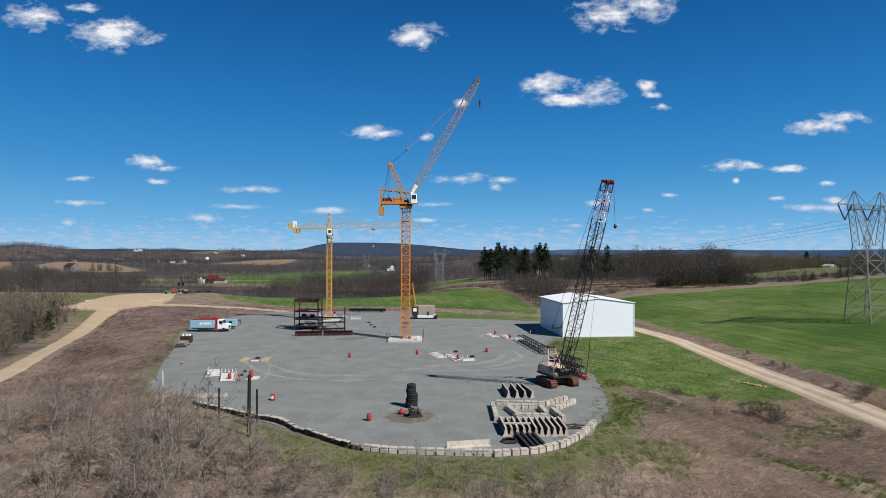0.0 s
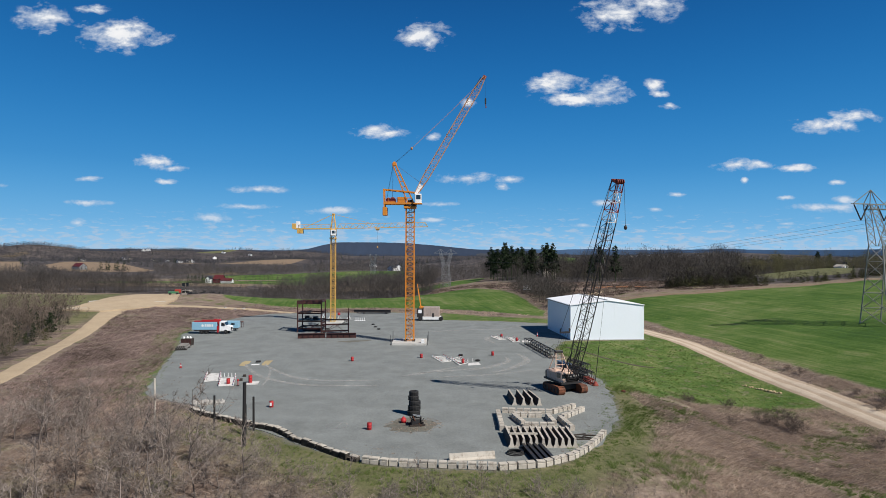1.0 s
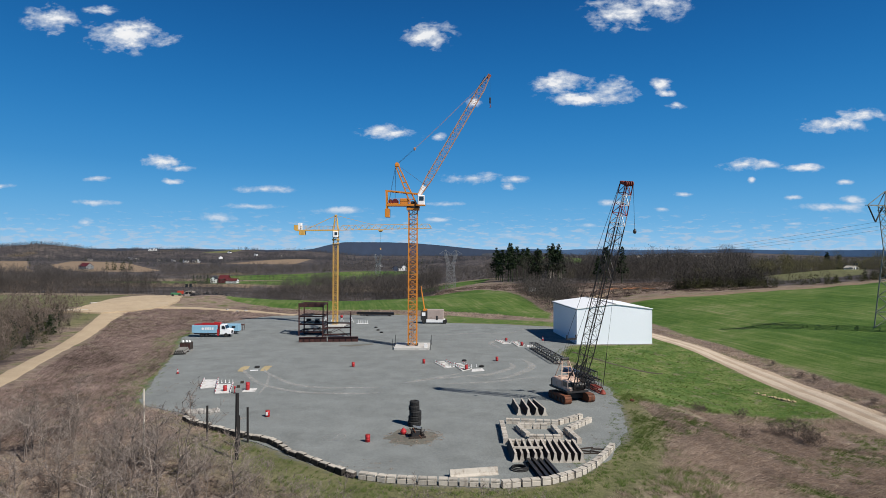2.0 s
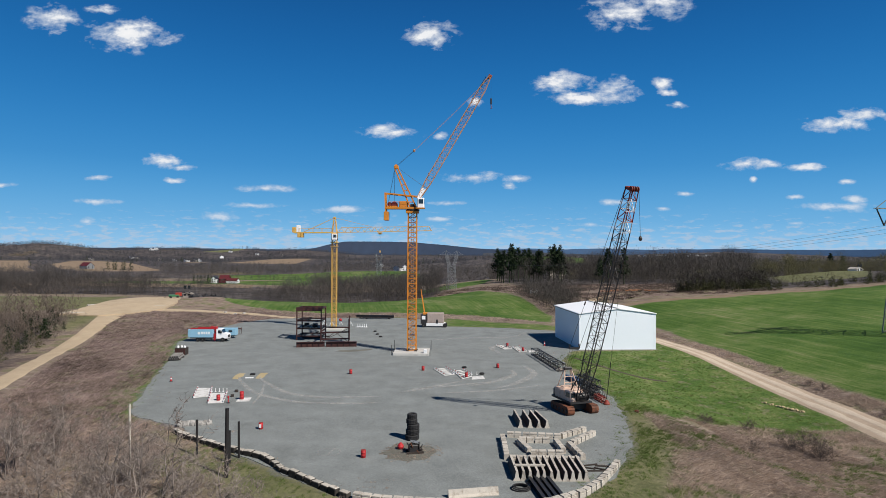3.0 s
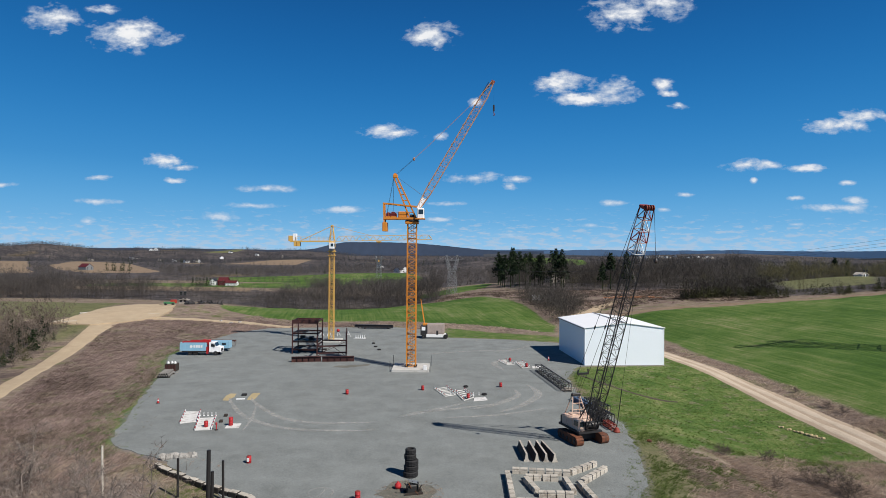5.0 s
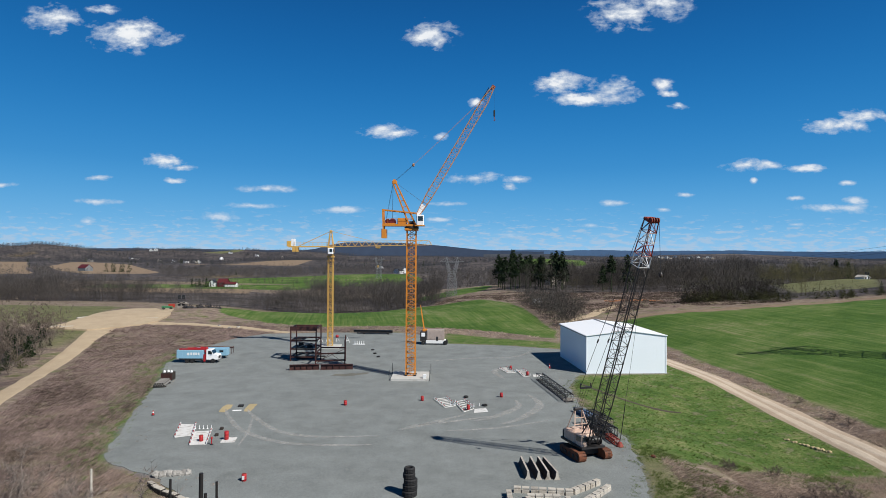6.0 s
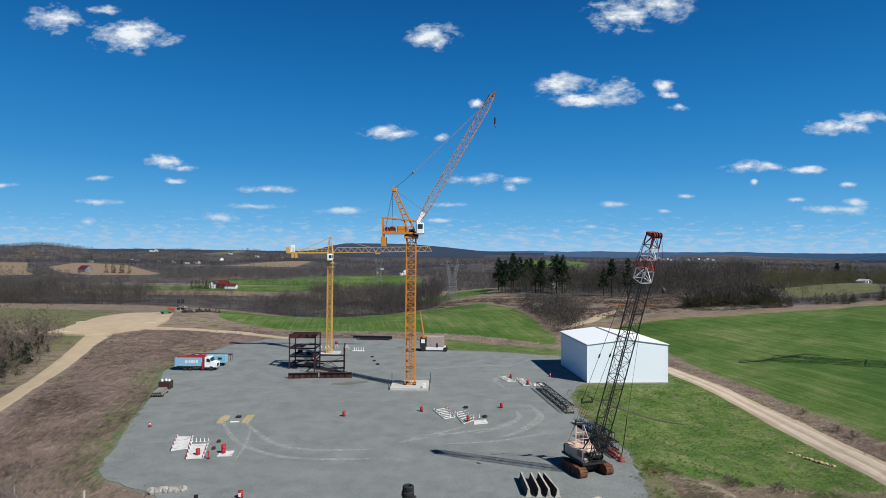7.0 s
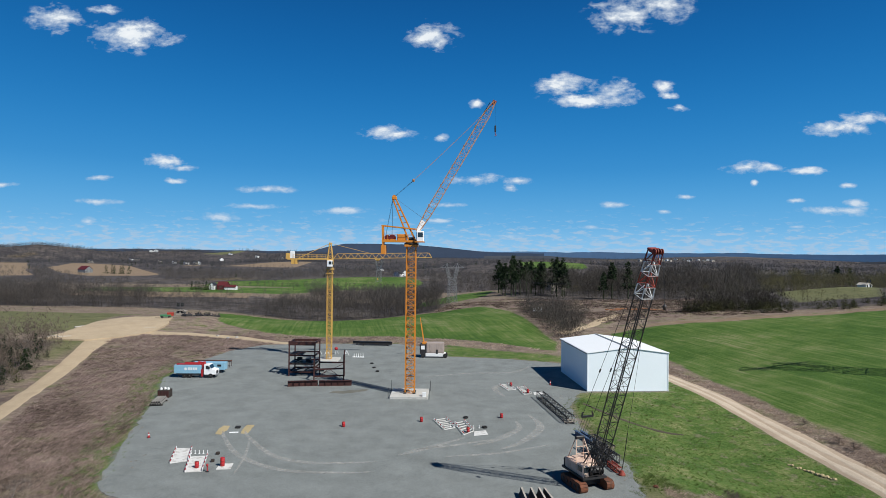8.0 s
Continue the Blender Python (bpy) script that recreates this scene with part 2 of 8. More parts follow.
M["grass_blade"] = strands("grass_blade", (0.075, 0.13, 0.028), (0.22, 0.27, 0.09), thin=0.45)
M["weed_dark"] = strands("weed_dark", (0.03, 0.022, 0.018), (0.15, 0.115, 0.09))
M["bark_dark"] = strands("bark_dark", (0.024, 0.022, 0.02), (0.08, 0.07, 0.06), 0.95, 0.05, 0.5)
M["olive_leaf"] = strands("olive_leaf", (0.02, 0.024, 0.01), (0.085, 0.085, 0.035))
M["bark_mid"] = strands("bark_mid", (0.036, 0.033, 0.03), (0.14, 0.124, 0.11), 0.95, 0.05, 0.6, 0.35)
# blue-grey bark for far trees: haze is put into the colour
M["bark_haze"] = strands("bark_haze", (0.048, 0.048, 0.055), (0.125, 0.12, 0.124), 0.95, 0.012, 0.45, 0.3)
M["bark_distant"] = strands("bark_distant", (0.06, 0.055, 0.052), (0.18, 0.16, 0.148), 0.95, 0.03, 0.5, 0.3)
M["tarred"] = surface("tarred", (0.011, 0.010, 0.010), 0.7, 0, 0.3, 10, 2, 0.01)
M["bud_olive"] = strands("bud_olive", (0.045, 0.045, 0.022), (0.16, 0.145, 0.07))
M["pine"] = strands("pine", (0.0084, 0.0175, 0.0084), (0.0315, 0.049, 0.021))
M["pylon_steel"] = surface("pylon_steel", (0.225, 0.22, 0.2), 0.55, 0.3, 0.2, 6, 0.8)
# barrier flanks: shaded concrete put in as a dark base colour
M["barrier_shade"] = surface("barrier_shade", (0.05, 0.042, 0.038), 0.85, 0, 0.3, 8, 1.0, 0.01, (0.12, 0.085, 0.065), 0.3, each=0.4)
# kerb blocks turned from the sun: their shade is this dark colour
M["block_shade"] = surface("block_shade", (0.024, 0.022, 0.02), 0.9, 0, 0.3, 8, 1.0, 0.01, (0.08, 0.065, 0.05), 0.2, each=0.4)
M["green_paint"] = surface("green_paint", (0.042, 0.154, 0.07), 0.5, 0, 0.15, 6, 1)
M["barn_red"] = surface("barn_red", (0.085, 0.013, 0.016), 0.6, 0, 0.12, 2, 0.3)


# ---- mesh tools ----
class Geo:
    """Collects vertices and faces for one mesh."""

    def __init__(self):
        self.v, self.f = [], []

    def add(self, verts, faces):
        k = len(self.v)
        self.v += [tuple(p) for p in verts]
        self.f += [tuple(k + i for i in q) for q in faces]
        return self

    def box(self, x0, x1, y0, y1, z0, z1, m=None, c=0.0):
        """A box; c: the chamfer of its upright and top edges."""
        if c <= 0:
            p = [Vector(q) for q in ((x0, y0, z0), (x1, y0, z0), (x1, y1, z0), (x0, y1, z0), (x0, y0, z1), (x1, y0, z1), (x1, y1, z1), (x0, y1, z1))]
            q = [(3, 2, 1, 0), (4, 5, 6, 7), (0, 1, 5, 4), (1, 2, 6, 5), (2, 3, 7, 6), (3, 0, 4, 7)]
        else:
            def ring(i, z):
                return [Vector(r) for r in ((x0 + i + c, y0 + i, z), (x1 - i - c, y0 + i, z), (x1 - i, y0 + i + c, z), (x1 - i, y1 - i - c, z),
                                            (x1 - i - c, y1 - i, z), (x0 + i + c, y1 - i, z), (x0 + i, y1 - i - c, z), (x0 + i, y0 + i + c, z))]
            p = ring(0, z0) + ring(0, z1 - c) + ring(c * 0.7, z1)
            q = [tuple(range(7, -1, -1)), tuple(range(16, 24))]
            for k in (0, 8):
                q += [(k + i, k + (i + 1) % 8, k + 8 + (i + 1) % 8, k + 8 + i) for i in range(8)]
        return self.add([m @ r for r in p] if m else p, q)

    def bar(self, a, b, w, h=None, up=(0, 0, 1)):
        """A square bar from a to b."""
        a, b, h = Vector(a), Vector(b), h or w
        d = (b - a).normalized()
        s = d.cross(Vector(up))
        s = (d.cross(Vector((1, 0, 0))) if s.length < 1e-3 else s).normalized() * (w / 2)
        t = s.cross(d).normalized() * (h / 2)
        p = [q + i * s + j * t for q in (a, b) for i, j in ((-1, -1), (1, -1), (1, 1), (-1, 1))]
        return self.add(p, [(0, 1, 2, 3), (7, 6, 5, 4), (0, 4, 5, 1), (1, 5, 6, 2), (2, 6, 7, 3), (3, 7, 4, 0)])

    def tube(self, a, b, r, r1=None, n=8):
        """A round rod from a to b, tapering to r1."""
        a, b = Vector(a), Vector(b)
        r1 = r if r1 is None else r1
        d = (b - a).normalized()
        s = d.orthogonal().normalized()
        t = d.cross(s)
        p = [q + (s * math.cos(2 * math.pi * i / n) + t * math.sin(2 * math.pi * i / n)) * rr for q, rr in ((a, r), (b, r1)) for i in range(n)]
        return self.add(p, [tuple(range(n - 1, -1, -1)), tuple(range(n, 2 * n))] + [(i, (i + 1) % n, n + (i + 1) % n, n + i) for i in range(n)])

    def lathe(self, profile, n=16, m=None):
        """A turned body round z: profile of (radius, height) from the bottom up, closed at both ends."""
        p = [Vector((r * math.cos(2 * math.pi * i / n), r * math.sin(2 * math.pi * i / n), z)) for r, z in profile for i in range(n)]
        k = len(profile)
        q = [tuple(range(n - 1, -1, -1)), tuple(range((k - 1) * n, k * n))]
        q += [(j * n + i, j * n + (i + 1) % n, (j + 1) * n + (i + 1) % n, (j + 1) * n + i) for j in range(k - 1) for i in range(n)]
        return self.add([m @ r for r in p] if m else p, q)

    def extrude(self, outline, m, depth):
        """An outline in x, z, pushed along y by depth and placed by m."""
        n = len(outline)
        p = [m @ Vector((x, y, z)) for y in (0, depth) for x, z in outline]
        return self.add(p, [tuple(range(n)), tuple(range(2 * n - 1, n - 1, -1))] + [(i, n + i, n + (i + 1) % n, (i + 1) % n) for i in range(n)])

    def path(self, pts, r, n=6):
        for a, b in zip(pts[:-1], pts[1:]):
            self.tube(a, b, r, r, n)
        return self

    def mesh(self, name, material, smooth=False):
        me = bpy.data.meshes.new(name)
        me.from_pydata(self.v, [], self.f)
        me.materials.append(material)
        me.validate()
        if smooth:
            me.polygons.foreach_set("use_smooth", [True] * len(me.polygons))
        bm = bmesh.new()
        bm.from_mesh(me)
        bmesh.ops.recalc_face_normals(bm, faces=bm.faces)
        bm.to_mesh(me)
        bm.free()
        return me


def part(name, g, material, parent, label="", smooth=False, at=None):
    """One mesh of its own under a thing or a part."""
    ob = new(name, g if isinstance(g, bpy.types.Mesh) else g.mesh(name, material, smooth))
    ob.parent = parent
    if at is not None:
        ob.matrix_basis = at
    return tagged(ob, label)


def thing(name, m, label, category, group="", kind=""):
    """An empty at the base of a thing, which carries its parts."""
    ob = new(name)
    ob.empty_display_size = 0.3
    ob.matrix_basis = m
    return tagged(ob, label, category, group, kind)


def solid(name, g, material, label, category, group="", kind="", m=None, smooth=False):
    """A thing of one mesh."""
    ob = new(name, g if isinstance(g, bpy.types.Mesh) else g.mesh(name, material, smooth))
    if m is not None:
        ob.matrix_basis = m
    return tagged(ob, label, category, group, kind)


def raw_mesh(name, verts, faces, material):
    """A large mesh straight from arrays of vertices and triangles."""
    me = bpy.data.meshes.new(name)
    me.vertices.add(len(verts))
    me.vertices.foreach_set("co", np.asarray(verts, np.float32).ravel())
    k = len(faces)
    me.loops.add(3 * k)
    me.polygons.add(k)
    me.loops.foreach_set("vertex_index", np.asarray(faces, np.int32).ravel())
    me.polygons.foreach_set("loop_start", np.arange(0, 3 * k, 3, dtype=np.int32))
    me.update(calc_edges=True)
    me.materials.append(material)
    return me


# ---- the lie of the land ----
def step(a, b, x):
    t = np.clip((x - a) / (b - a), 0, 1)
    return t * t * (3 - 2 * t)


def hump(x, y, cx, cy, rx, ry):
    return np.exp(-((x - cx) / rx) ** 2 - ((y - cy) / ry) ** 2)


def away(x, y, outline):
    """Signed distance to a closed outline, positive outside."""
    x, y = np.asarray(x, float), np.asarray(y, float)
    best, inside = np.full(x.shape, 1e9), np.zeros(x.shape, bool)
    for (ax, ay), (bx, by) in zip(outline, outline[1:] + outline[:1]):
        dx, dy = bx - ax, by - ay
        t = np.clip(((x - ax) * dx + (y - ay) * dy) / (dx * dx + dy * dy), 0, 1)
        best = np.minimum(best, np.hypot(x - ax - t * dx, y - ay - t * dy))
        cross = ((ay > y) != (by > y)) & (x < dx * (y - ay) / (dy if dy else 1e-9) + ax)
        inside ^= cross
    return np.where(inside, -best, best)


PAD = [(-39.5, 73.5), (-36, 71), (-31.6, 69), (-27.8, 65.8), (-24.5, 63), (-21.2, 60.4), (-18, 57.9), (-14.3, 55.1), (-11.1, 52.8), (-8.9, 51.4), (-4.8, 50.35), (-0.8, 50.15), (3, 50.05),
       (6.7, 51), (10.2, 53.75), (12.4, 57.1), (13.9, 60), (16.3, 65.4), (18.3, 76), (19, 86), (17, 94), (16.2, 101), (16.5, 112), (20, 122), (22.3, 123.4), (37, 125),
       (34.8, 144), (20, 152), (9.3, 156), (-6, 158), (-8, 170), (-21, 177), (-40, 175), (-56, 171), (-61, 161), (-62.5, 141), (-60.5, 126), (-53.5, 111), (-46.5, 91)]
# far hills: centre, half widths, height of the top
HILLS = [(-1500, 2000, 240, 240, 45), (-1760, 2100, 480, 300, 35), (-1250, 2300, 480, 250, 27), (-946, 2420, 150, 200, 32), (-1208, 2450, 150, 200, 29), (-740, 2480, 260, 200, 27),
         (-400, 2600, 420, 220, 6), (-950, 1380, 420, 260, -4), (-1260, 1500, 300, 240, -6), (-520, 1800, 200, 230, -1), (-130, 860, 120, 110, -8), (142, 1225, 230, 150, 13),
         (420, 1500, 300, 200, 3), (1026, 3000, 900, 500, 10), (1486, 3500, 600, 300, 30), (700, 1900, 400, 250, 0)]


ROAD1 = [(49.4, 42), (49, 70), (49, 81), (48.7, 91), (47.2, 104), (44.9, 117), (41, 138), (36.5, 154)]
ROAD2 = [(-58, 62), (-62.3, 75), (-67, 87), (-77.3, 109), (-84.6, 125), (-95, 149.5), (-102.3, 168), (-106, 184)]
ROAD3 = [(-104, 185), (-94.6, 185), (-81, 184.8), (-68, 182), (-57, 176.6), (-50, 174)]


def off_line(x, y, line):
    best = np.full(np.shape(x), 1e9)
    for (ax, ay), (bx, by) in zip(line[:-1], line[1:]):
        dx, dy = bx - ax, by - ay
        t = np.clip(((x - ax) * dx + (y - ay) * dy) / (dx * dx + dy * dy), 0, 1)
        best = np.minimum(best, np.hypot(x - ax - t * dx, y - ay - t * dy))
    return best


def land(x, y):
    x, y = np.asarray(x, float), np.asarray(y, float)
    z = -7.5 * (1 - np.exp(-np.maximum(0, 51 - y) / 26)) * step(-140, -40, x) * (1 - 0.45 * step(15, 45, x))
    z = z - 2.6 * np.exp(-((x - 39) / 18) ** 2) * (1 - step(88, 128, y)) * step(20, 60, y)
    rise = 0.075 * np.clip(x - 47, 0, 200) + 0.025 * np.clip(y - 150, 0, 50) * step(45, 70, x)
    z = z + rise * (1 - 0.75 * step(245, 380, y)) * step(-200, 60, y)
    z = z - 1.7 * hump(x, y, -90, 130, 22, 42) + 2.4 * hump(x, y, -115, 212, 45, 34) + 1.3 * hump(x, y, -91, 207, 9, 12)
    z = z - 9.5 * np.exp(-((x + 75) / 62) ** 2) * step(208, 325, y) * (1 - step(420, 640, y))
    z = z + 2.2 * np.exp(-((x - 25) / 45) ** 2) * step(190, 240, y) * (1 - step(420, 560, y))
    z = z - 6.0 * step(230, 360, y) * step(60, 160, -x) * (1 - step(420, 640, y))
    z = z + 4.5 * hump(x, y, 196, 338, 36, 40)
    # beyond the valley: a low floor with single hills standing on it
    floor = np.interp(y, (420, 560, 660, 830, 1000, 1300, 1800, 2400, 3000, 5000), (-9, -17, -16, -11.5, -12, -14, -12, -5, 0, 0))
    floor = floor + 1.6 * np.sin(x / 120 + 1.3) * np.sin(y / 150 + 0.4) * step(650, 1100, y)
    far = floor
    for cx, cy, rx, ry, h in HILLS:
        far = np.maximum(far, floor + (h - floor) * hump(x, y, cx, cy, rx, ry))
    s = step(400, 600, y)
    z = z * (1 - s) + far * s
    small = 0.35 * np.sin(x / 6.1 + 0.7) * np.sin(y / 7.3) + 0.2 * np.sin(x / 2.9 + y / 3.7) + 0.15 * np.sin(x / 1.7 - y / 2.3)
    d = away(x, y, PAD)
    small = small * step(2.5, 8, np.minimum(off_line(x, y, ROAD1), off_line(x, y, ROAD2)))
    return (z + 0.35 * small) * step(0.5, 15, d)


GREEN = [[(-84, 206), (-64, 193), (-45, 186), (-24, 192), (-6, 189), (11, 179), (22, 168), (25, 185), (21, 222), (16, 262), (4, 300), (-20, 288), (-30, 290), (-72, 298), (-104, 318), (-138, 330)],
         [(48, 157), (48.5, 137), (52, 111), (55, 92), (58, 60), (64, 20), (300, 20), (300, 246), (200, 228), (136, 216.5), (105, 213.5), (87, 212), (68, 210.5), (52, 209), (44, 203), (46, 172)],
         [(-410, 600), (-300, 590), (-205, 585), (-150, 650), (-160, 690), (-300, 680), (-430, 670)],
         [(-320, 700), (-230, 700), (-140, 660), (-70, 670), (-60, 760), (-85, 860), (-160, 850), (-240, 800), (-330, 770)],
         [(-32, 345), (-8, 350), (8, 368), (15, 415), (-5, 412), (-30, 385)],
         [(95, 1110), (215, 1110), (225, 1235), (95, 1235)]]
TAN = [[(-960, 1400), (-900, 1370), (-745, 1270), (-505, 950), (-490, 880), (-570, 860), (-700, 980), (-840, 1150)],
       [(-1420, 1500), (-1240, 1480), (-1080, 1400), (-780, 1010), (-640, 850), (-760, 800), (-1150, 1100)],
       [(-640, 1480), (-440, 1440), (-485, 1815), (-575, 1765), (-640, 1620)],
       [(-350, 575), (-205, 570), (-160, 430), (-205, 410), (-290, 420)], [(1400, 3400), (1620, 3400), (1640, 3520), (1400, 3520)], [(-690, 1380), (-640, 1380), (-640, 1440), (-700, 1440)],
       [(43, 204), (52, 210), (68, 211.5), (87, 213), (105, 214.5), (136, 217.5), (200, 229), (300, 247), (300, 250), (200, 232.5), (136, 221), (105, 219), (87, 218.5), (68, 216), (58, 215), (50, 213), (44, 207)]]
MOWN = [[(20, 122), (37, 124.5), (39, 137), (43, 120), (46, 103), (47.5, 85), (46.7, 78), (44.7, 79.5), (40, 80.5), (35.8, 81), (29, 77.5), (25, 78), (22, 81), (20, 76), (18, 74), (18.5, 86), (18, 99), (17, 113)],
        [(-8, 159), (8, 157), (22, 153), (26, 160), (8, 169), (-6, 176)],
        [(-26, 64), (-18, 59.5), (-9, 53), (-1, 51), (7, 52), (12, 58), (16, 67), (17.5, 80), (21.5, 80), (21.5, 68), (17, 54), (8, 44.5), (-6, 43.5), (-17, 50), (-27, 58)],
        [(-37, 67), (-43.5, 73), (-51, 91), (-58, 111), (-66, 126), (-68, 145), (-62, 145), (-59, 126), (-52, 111), (-45, 91), (-38, 74)]]


PASTURE = [[(-1040, 2230), (-930, 2230), (-930, 2420), (-1040, 2420)], [(130, 256), (168, 262), (222, 348), (168, 348), (148, 300)], [(-240, 252), (-130, 248), (-124, 215), (-119, 184), (-150, 172), (-240, 185)], [(-120, 172), (-112, 168), (-104, 150), (-100, 150), (-106, 172), (-112, 180)]]
WOODED = [[(-5000, 470), (-330, 430), (-160, 445), (-60, 425), (-24, 372), (-14, 332), (-18, 296), (-72, 306), (-104, 325), (-138, 338), (-300, 300), (-420, 330), (-5000, 340)],
          [(-5000, 640), (-300, 720), (0, 640), (20, 430), (20, 352), (25, 338), (40, 330), (76, 324), (112, 318), (106, 280), (97, 250), (104, 233), (132, 230), (200, 241), (330, 264), (900, 340), (5000, 500), (5000, 5000), (-5000, 5000)],
          [(-170, 60), (-72, 60), (-76, 92), (-92, 122), (-104, 150), (-114, 168), (-170, 170)]]


def nearest(x, y, shapes):
    best = np.full(np.shape(x), 1e9)
    for s in shapes:
        best = np.minimum(best, away(x, y, s))
    return best


def spaced(lo, fine0, fine1, hi, fine, grow):
    mid = list(np.arange(fine0, fine1 + 0.01, fine))
    s, a = fine, mid[-1]
    while a < hi:
        s *= grow
        a += s
        mid.append(a)
    s, a, low = fine, mid[0], []
    while a > lo:
        s *= grow
        a -= s
        low.append(a)
    return np.array(low[::-1] + mid)


def ground_material():
    m = bpy.data.materials.new("countryside")
    m.use_nodes = True
    nt = m.node_tree
    N, Lk = nt.nodes.new, nt.links.new
    b = nt.nodes["Principled BSDF"]
    b.inputs["Roughness"].default_value, b.inputs["Specular IOR Level"].default_value = 0.95, 0.1
    geo = N("ShaderNodeNewGeometry")

    def tex(scale, detail=5, rough=0.6, squash=None, turn=0.0, way="POINT"):
        n = N("ShaderNodeTexNoise")
        n.inputs["Scale"].default_value, n.inputs["Detail"].default_value, n.inputs["Roughness"].default_value = scale, detail, rough
        if squash:
            mp = N("ShaderNodeMapping")
            mp.vector_type = way
            mp.inputs["Scale"].default_value, mp.inputs["Rotation"].default_value = squash, (0, 0, turn)
            Lk(geo.outputs["Position"], mp.inputs[0]), Lk(mp.outputs[0], n.inputs["Vector"])
        else:
            Lk(geo.outputs["Position"], n.inputs["Vector"])
        return n.outputs[0]

    def ramp(value, stops):
        r = N("ShaderNodeValToRGB")
        while len(r.color_ramp.elements) < len(stops):
            r.color_ramp.elements.new(0.5)
        for e, (p, c) in zip(r.color_ramp.elements, stops):
            e.position, e.color = p, (*c, 1)
        Lk(value, r.inputs[0])
        return r.outputs[0]

    def blend(factor, a, c):
        x = N("ShaderNodeMix")
        x.data_type = "RGBA"
        Lk(factor, x.inputs["Factor"]), Lk(a, x.inputs["A"]), Lk(c, x.inputs["B"])
        return x.outputs["Result"]

    def calc(op, a, c, clamp=False):
        x = N("ShaderNodeMath")
        x.operation, x.use_clamp = op, clamp
        for k, q in enumerate((a, c)):
            if isinstance(q, (int, float)):
                x.inputs[k].default_value = q
            else:
                Lk(q, x.inputs[k])
        return x.outputs[0]

    def inside(name, wobble, amp, width):
        at = N("ShaderNodeAttribute")
        at.attribute_name = name
        d = calc("ADD", at.outputs["Fac"], calc("MULTIPLY", calc("SUBTRACT", wobble, 0.5), amp))
        return calc("ADD", calc("DIVIDE", calc("MULTIPLY", d, -1.0), width), 0.5, True)

    fine, mid, big = tex(2.2, 8, 0.7), tex(0.22, 6, 0.62), tex(0.03, 5, 0.6)
    combed = tex(1.0, 6, 0.65, (0.22, 0.9, 0.5), 0.5)
    dead = ramp(calc("MULTIPLY", calc("ADD", calc("ADD", fine, mid), combed), 0.333),
                [(0.36, (0.075, 0.055, 0.046)), (0.45, (0.15, 0.112, 0.092)), (0.53, (0.235, 0.185, 0.15)), (0.62, (0.37, 0.3, 0.235))])
    olive = ramp(fine, [(0.3, (0.045, 0.062, 0.02)), (0.7, (0.13, 0.135, 0.05))])
    base = blend(calc("MULTIPLY", calc("SUBTRACT", mid, 0.5), 5.0, True), dead, olive)
    lawn = ramp(calc("MULTIPLY", calc("ADD", fine, mid), 0.5), [(0.36, (0.034, 0.072, 0.014)), (0.47, (0.07, 0.12, 0.028)), (0.55, (0.112, 0.15, 0.046)), (0.64, (0.22, 0.215, 0.105))])
    rows = tex(1.0, 6, 0.7, (0.8, 28.0, 3.0), 0.213, "TEXTURE")
    crop = ramp(calc("MULTIPLY", calc("ADD", calc("ADD", rows, big), calc("MULTIPLY", calc("ADD", mid, fine), 0.5)), 0.333), [(0.40, (0.032, 0.072, 0.014)), (0.47, (0.054, 0.104, 0.02)), (0.53, (0.09, 0.137, 0.036)), (0.59, (0.175, 0.185, 0.085))])
    tan = ramp(calc("MULTIPLY", calc("ADD", rows, mid), 0.5), [(0.35, (0.161, 0.115, 0.077)), (0.65, (0.266, 0.203, 0.143))])
    stones = ramp(tex(5.0, 8, 0.75), [(0.35, (0.105, 0.105, 0.105)), (0.65, (0.231, 0.231, 0.234))])
    wide = tex(0.0045, 4, 0.55)
    floor_ = blend(calc("MULTIPLY", calc("SUBTRACT", wide, 0.59), 14.0, True), ramp(calc("MULTIPLY", calc("ADD", fine, mid), 0.5), [(0.36, (0.05, 0.046, 0.046)), (0.64, (0.108, 0.098, 0.096))]), ramp(mid, [(0.35, (0.06, 0.056, 0.03)), (0.65, (0.14, 0.108, 0.076))]))
    canopy = ramp(tex(0.09, 7, 0.8), [(0.40, (0.5, 0.5, 0.53)), (0.60, (1.4, 1.36, 1.33))])
    mul = N("ShaderNodeMix")
    mul.data_type, mul.blend_type = "RGBA", "MULTIPLY"
    mul.inputs["Factor"].default_value = 1.0
    Lk(floor_, mul.inputs["A"]), Lk(canopy, mul.inputs["B"])
    stands = ramp(tex(0.016, 6, 0.7), [(0.38, (0.62, 0.62, 0.68)), (0.52, (1.0, 1.0, 1.0)), (0.64, (1.25, 1.2, 1.1))])
    mul2 = N("ShaderNodeMix")
    mul2.data_type, mul2.blend_type = "RGBA", "MULTIPLY"
    mul2.inputs["Factor"].default_value = 1.0
    Lk(mul.outputs["Result"], mul2.inputs["A"]), Lk(stands, mul2.inputs["B"])
    floor_ = mul2.outputs["Result"]
    dark = ramp(fine, [(0.3, (0.05, 0.036, 0.034)), (0.7, (0.13, 0.098, 0.086))])
    clump = tex(0.12, 7, 0.7, (1.0, 0.45, 1.0), 0.6)
    base = blend(calc("MULTIPLY", calc("SUBTRACT", clump, 0.55), 6.0, True), base, dark)
    col = blend(calc("MULTIPLY", inside("mown", mid, 6.0, 2.5), calc("ADD", calc("MULTIPLY", calc("SUBTRACT", tex(0.5, 6, 0.7), 0.38), 6.0, True), 0.55), True), base, lawn)
